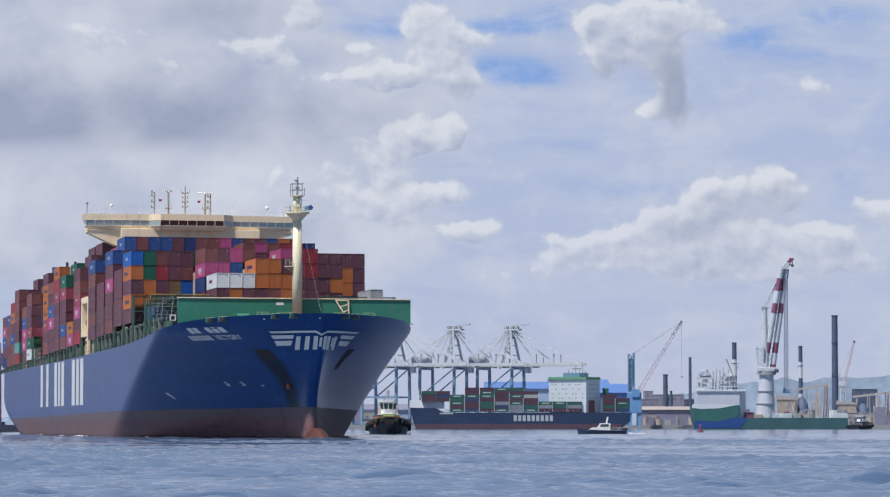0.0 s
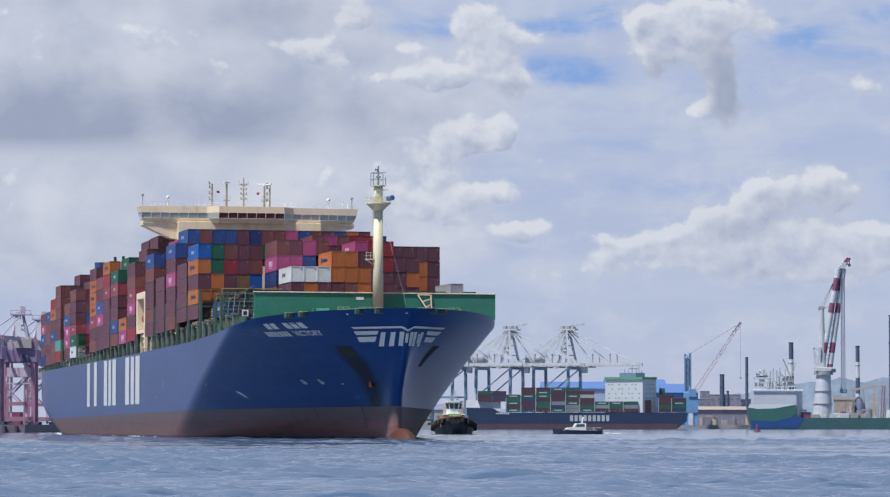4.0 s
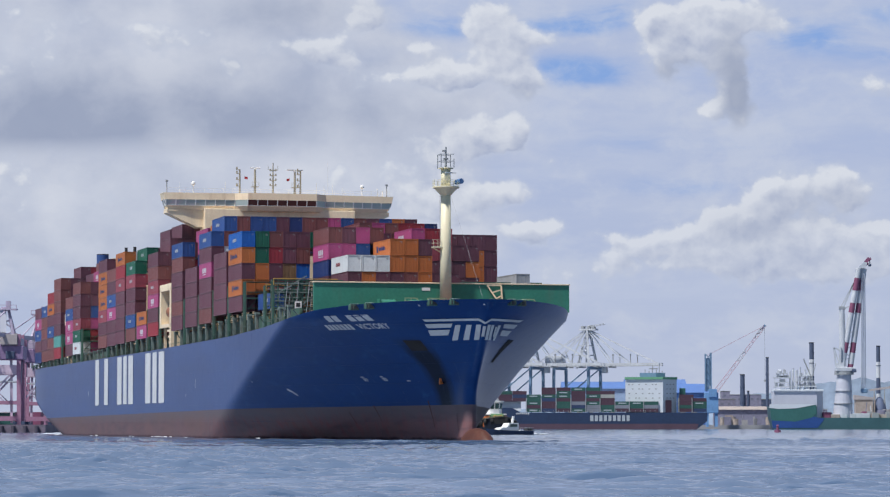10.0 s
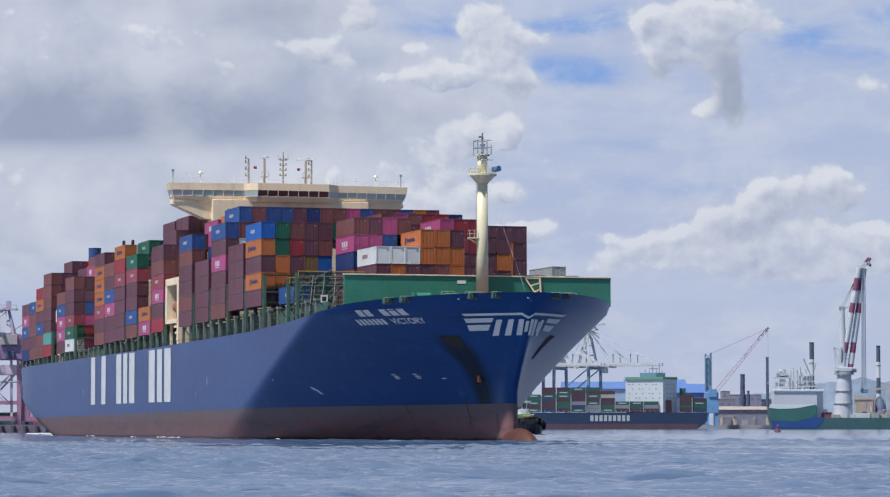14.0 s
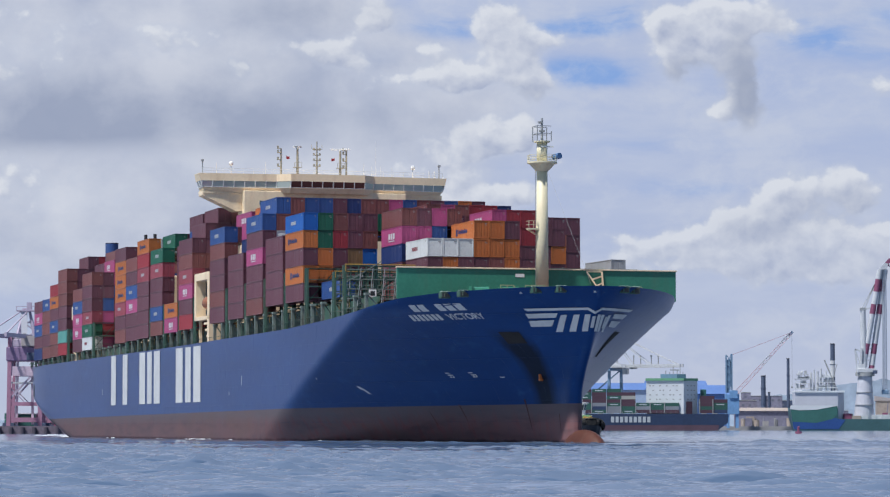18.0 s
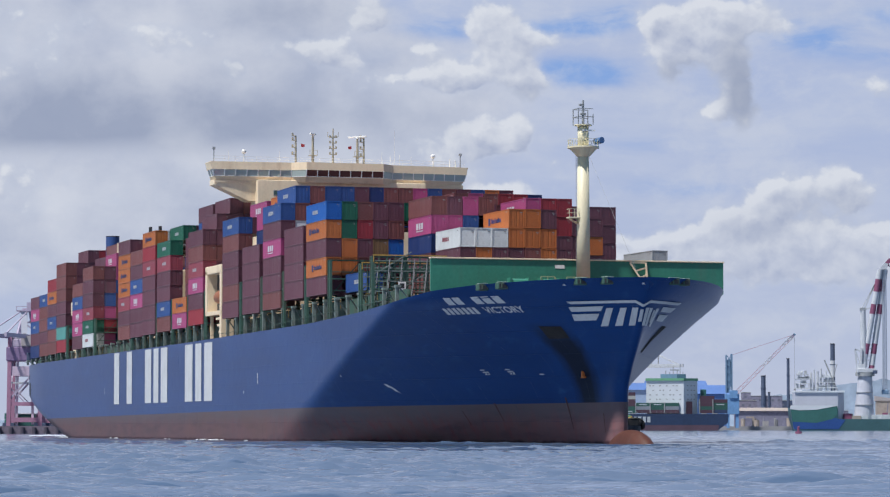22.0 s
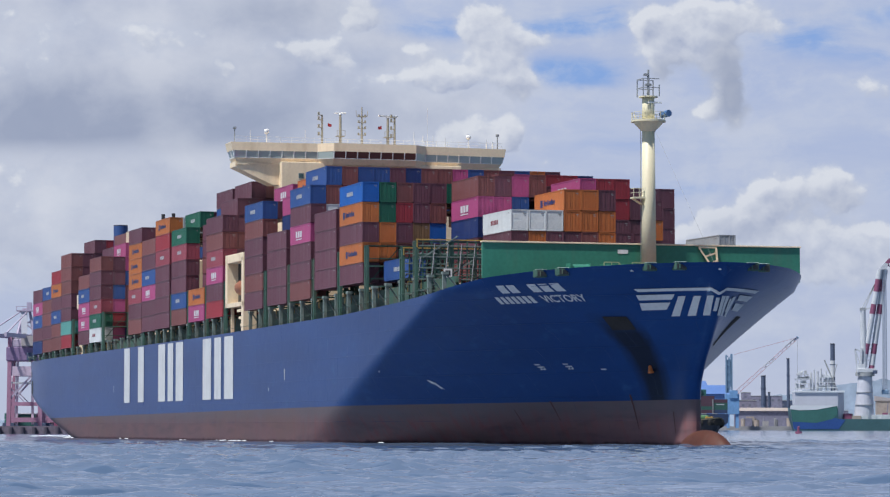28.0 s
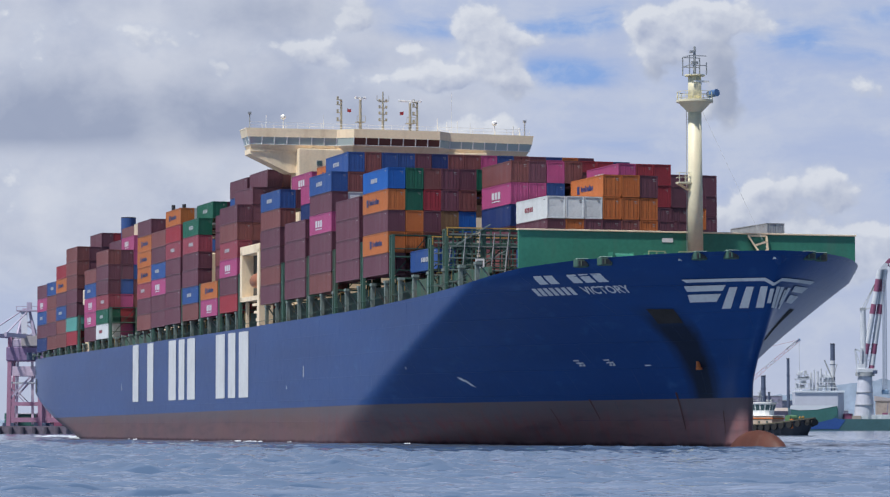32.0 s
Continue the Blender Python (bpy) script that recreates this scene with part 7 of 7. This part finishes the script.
            part("pane", Mesh().add([pt(f, 0.12), pt(g, 0.12), pt(g, 0.84), pt(f, 0.84)], [(0, 1, 2, 3)]), GLASS, w)
    part("roof", Mesh().slab([(x * 1.12, y * 1.12) for x, y in hi], 8.2, 8.5), WHITE, w)
    part("mast", Mesh().tube((-1, 0, 8.5), (-1, 0, 11.6), 0.14, n=8).beam((-1, -1.3, 10.0), (-1, 1.3, 10.0), 0.12).beam((-1, -1.5, 8.5), (-1, -0.2, 10.8), 0.12).beam((-1, 1.5, 8.5), (-1, 0.2, 10.8), 0.12).box((-1.2, -0.9, 10.8), (-0.8, 0.9, 10.95)), STEEL, ob)
    part("searchlight", Mesh().tube((1.6, -0.9, 8.9), (2.1, -0.9, 8.9), 0.3, n=10).tube((1.6, 0.9, 8.9), (2.1, 0.9, 8.9), 0.3, n=10), STEEL, w)
    for s in (-1, 1):
        part("funnel", Mesh().soft((-6.5, s * 2.2 - 0.6, 5.0), (-5.0, s * 2.2 + 0.6, 7.3), 0.2), house_paint, ob)
    part("bow_winch", Mesh().tube((8.8, -1.6, 4.2), (8.8, 1.6, 4.2), 1.0, n=14).box((8.0, -1.9, 2.6), (9.6, -1.6, 5.0)).box((8.0, 1.6, 2.6), (9.6, 1.9, 5.0)), TUGGREEN, ob, "green anchor winch")
    part("towing_bitt", Mesh().tube((12, -0.8, 3), (12, -0.8, 4.9), 0.22, n=8).tube((12, 0.8, 3), (12, 0.8, 4.9), 0.22, n=8).tube((12, -1.2, 4.5), (12, 1.2, 4.5), 0.18, n=8), YELLOW, ob)
    rng = random.Random(8)
    for i in range(9):
        x, y = rng.uniform(-12, 11), rng.choice((-1, 1)) * rng.uniform(3.2, 4.2)
        part("deck_locker", Mesh().soft((x, y - 0.4, 1.8), (x + 0.9, y + 0.4, sheer(x) + rng.uniform(0.1, 0.7)), 0.08), rng.choice((rail_paint, house_paint, YELLOW)), ob)
    for p in ob.children_recursive:
        p.data.transform(Matrix.Diagonal((1.1, 1.06, 1.13, 1)))
    return ob


TUGHULL = material("tug_hull_paint", (0.014, 0.02, 0.035), 0.55, vary=0.3, scale=0.4, grime=(0.05, 0.05, 0.055), grime_amount=0.4)
TUGRAIL = material("worn_yellow_gunwale", (0.11, 0.1, 0.07), 0.6, vary=0.3)
TUGHOUSE = material("tug_cream_paint", (0.5, 0.42, 0.34), 0.5, vary=0.2, grime=RUST, grime_amount=0.4)
TUGGREEN = material("tug_winch_green", (0.09, 0.2, 0.09), 0.5, vary=0.2)
TUG = boat_tug(pose(-14, 760, 0, 0, 0, -80), "dark-hulled tugboat with white wheelhouse and tyre fenders", TUGHOUSE, ORANGE)
boat_tug(pose(bearing(1516, 2200), 2200, 0, 0, 0, 62), "small dark tugboat under way far off", FACTORY, STACK)


def launch():
    """A pilot launch, x towards its bow."""
    ob = thing("pilot_boat", "small pilot launch with navy hull and white cabin", "boat", pose(40, 800, 0, 0, 0, 180))
    sect = [(-7.5, 1.9), (-3, 2.1), (2, 2.0), (5, 1.4), (7, 0.5), (7.8, 0.02)]
    vs = []
    for x, b in sect:
        l = 0.7 * max(0, (x + 2) / 10) ** 2
        vs += [(x * 0.96, -b * 0.7, -0.5), (x, -b, 1.1 + l), (x, b, 1.1 + l), (x * 0.96, b * 0.7, -0.5)]
    part("hull", Mesh().add(vs, [(4 * i + k, 4 * i + 4 + k, 4 * i + 5 + k, 4 * i + 1 + k) for i in range(len(sect) - 1) for k in range(3)] + [(0, 1, 2, 3)]), NAVY, ob)
    part("deck", Mesh().slab([(-7.4, -1.8), (2, -1.9), (5, -1.3), (7.6, 0), (5, 1.3), (2, 1.9), (-7.4, 1.8)], 1.0, 1.12), WHITE, ob)
    c = part("cabin", Mesh().plate([(-2.4, 1.1), (4.6, 1.1), (3.2, 2.0), (1.6, 2.1), (0.7, 3.3), (-2.4, 3.3)], -1.5, 1.5), WHITE, ob)
    part("pane", Mesh().plate([(-1.9, 2.2), (0.9, 2.2), (0.4, 3.0), (-1.9, 3.0)], -1.53, 1.53), GLASS, c)
    part("mast", Mesh().beam((-1.2, 0, 3.3), (-1.6, 0, 5.2), 0.5).beam((-1.4, -0.8, 4.3), (-1.4, 0.8, 4.3), 0.15), WHITE, ob)
    part("outboard", Mesh().soft((-7.6, -0.9, 1.1), (-5.8, 0.9, 2.0), 0.15), DARK, ob)
    part("wake", Mesh().add([(-7.2, -1.2, 0.12), (-7.2, 1.2, 0.12), (-20, 1.6, 0.14), (-20, -1.6, 0.14)], [(0, 1, 2, 3)]).ball((-8.5, 0, 0.1), (1.8, 1.4, 0.35), 10).ball((-12, 0.4, 0.1), (2.2, 1.2, 0.22), 10), FOAM, ob, "white wake at the stern", smooth=True)
    part("stern_rail", Mesh().beam((-7.2, -1.6, 1.9), (-3, -1.6, 1.9), 0.08).beam((-7.2, 1.6, 1.9), (-3, 1.6, 1.9), 0.08).beam((-7.2, -1.6, 1.1), (-7.2, -1.6, 1.9), 0.08).beam((-5, -1.6, 1.1), (-5, -1.6, 1.9), 0.08), WHITE, ob)
    for p in ob.children_recursive:
        p.data.transform(Matrix.Diagonal((0.94, 0.94, 0.94, 1)))
    return ob


LAUNCH = launch()


# ---- what moves ----
def ship_at(t):
    s = (t - 16) / 16
    x = -49.976 + 16.9768 * s + 3.8291 * s ** 2 - 1.2291 * s ** 3 - 0.5507 * s ** 4
    y = 612.473 - 101.4662 * s + 1.1163 * s ** 2 + 1.0106 * s ** 3 + 0.3279 * s ** 4
    a = -1.254021 + 0.05326 * s - 0.042409 * s ** 2 - 0.003711 * s ** 3 + 0.010225 * s ** 4
    return pose(x, y, 0, 0, 0, math.degrees(a))


def motions():
    walk(SHIP, [(t, ship_at(t)) for t in range(0, 33, 2)])
    walk(TUG, [(t, pose(bearing(u, 900), 900, 0, 0, 0, a)) for t, u, a in
               ((0, 684, -88), (3, 696, -88), (6, 710, -87), (9, 727, -85), (13, 768, -82), (17, 828, -78), (20, 878, -75), (22, 909, -72), (24.5, 952, -68), (28, 1031, -58), (30, 1094, -48), (32, 1172, -38))])
    walk(LAUNCH, [(t, pose(bearing(u, d), d, 0, 0, 0, a)) for t, u, d, a in
                  ((0, 1061, 890, 178), (1, 1024, 889, 178), (2, 981, 888, 179), (3, 950, 886, 182), (5.5, 870, 876, 190), (7, 830, 865, 200), (9, 782, 838, 212),
                   (11, 744, 805, 216), (16, 690, 770, 216), (24, 640, 720, 212), (32, 600, 700, 206))])
    walk(BACKDROP, [(0, pose(0, 0, 0, 0, 0, 0)), (16, pose(0, 0, 0, 0, 0, 0.43)), (32, pose(0, 0, 0, 0, 0, 0.86))])
    walk(WATER_SHEET, [(0, pose(0, 0, 0)), (16, pose(9.0, -5.0, 0)), (32, pose(18.0, -10.0, 0))])
    foot = (lx(1125), 0, lz(690))
    rows, hang, ties = [], [], []
    for t, tip in ((0, (1201, 567)), (9, (1210, 574)), (19, (1221, 588)), (28, (1228, 597)), (32, (1231, 601))):
        fx, fz = lx(tip[0]) - foot[0], lz(tip[1]) - foot[2]
        a = math.degrees(math.atan2(fz, fx))
        rows.append((t, pose(*foot, 0, -a, 0)))
        hx_, hz_ = foot[0] + JIB_LEN * math.cos(radians(a)), foot[2] + JIB_LEN * math.sin(radians(a))
        hang.append((t, pose(hx_, 0, hz_)))
        top = (lx(1114), lz(625))
        ties.append((t, pose(hx_, 0, hz_, 0, 180 - math.degrees(math.atan2(hz_ - top[1], hx_ - top[0])), 0)))
    walk(jib, rows)
    walk(fall, hang)
    walk(pendant, ties)
    for sc, place, way in SCANNERS:
        walk(sc, [(t * 0.5, pose(*place, 0, 0, way * (70.0 * t + 25))) for t in range(65)])


motions()
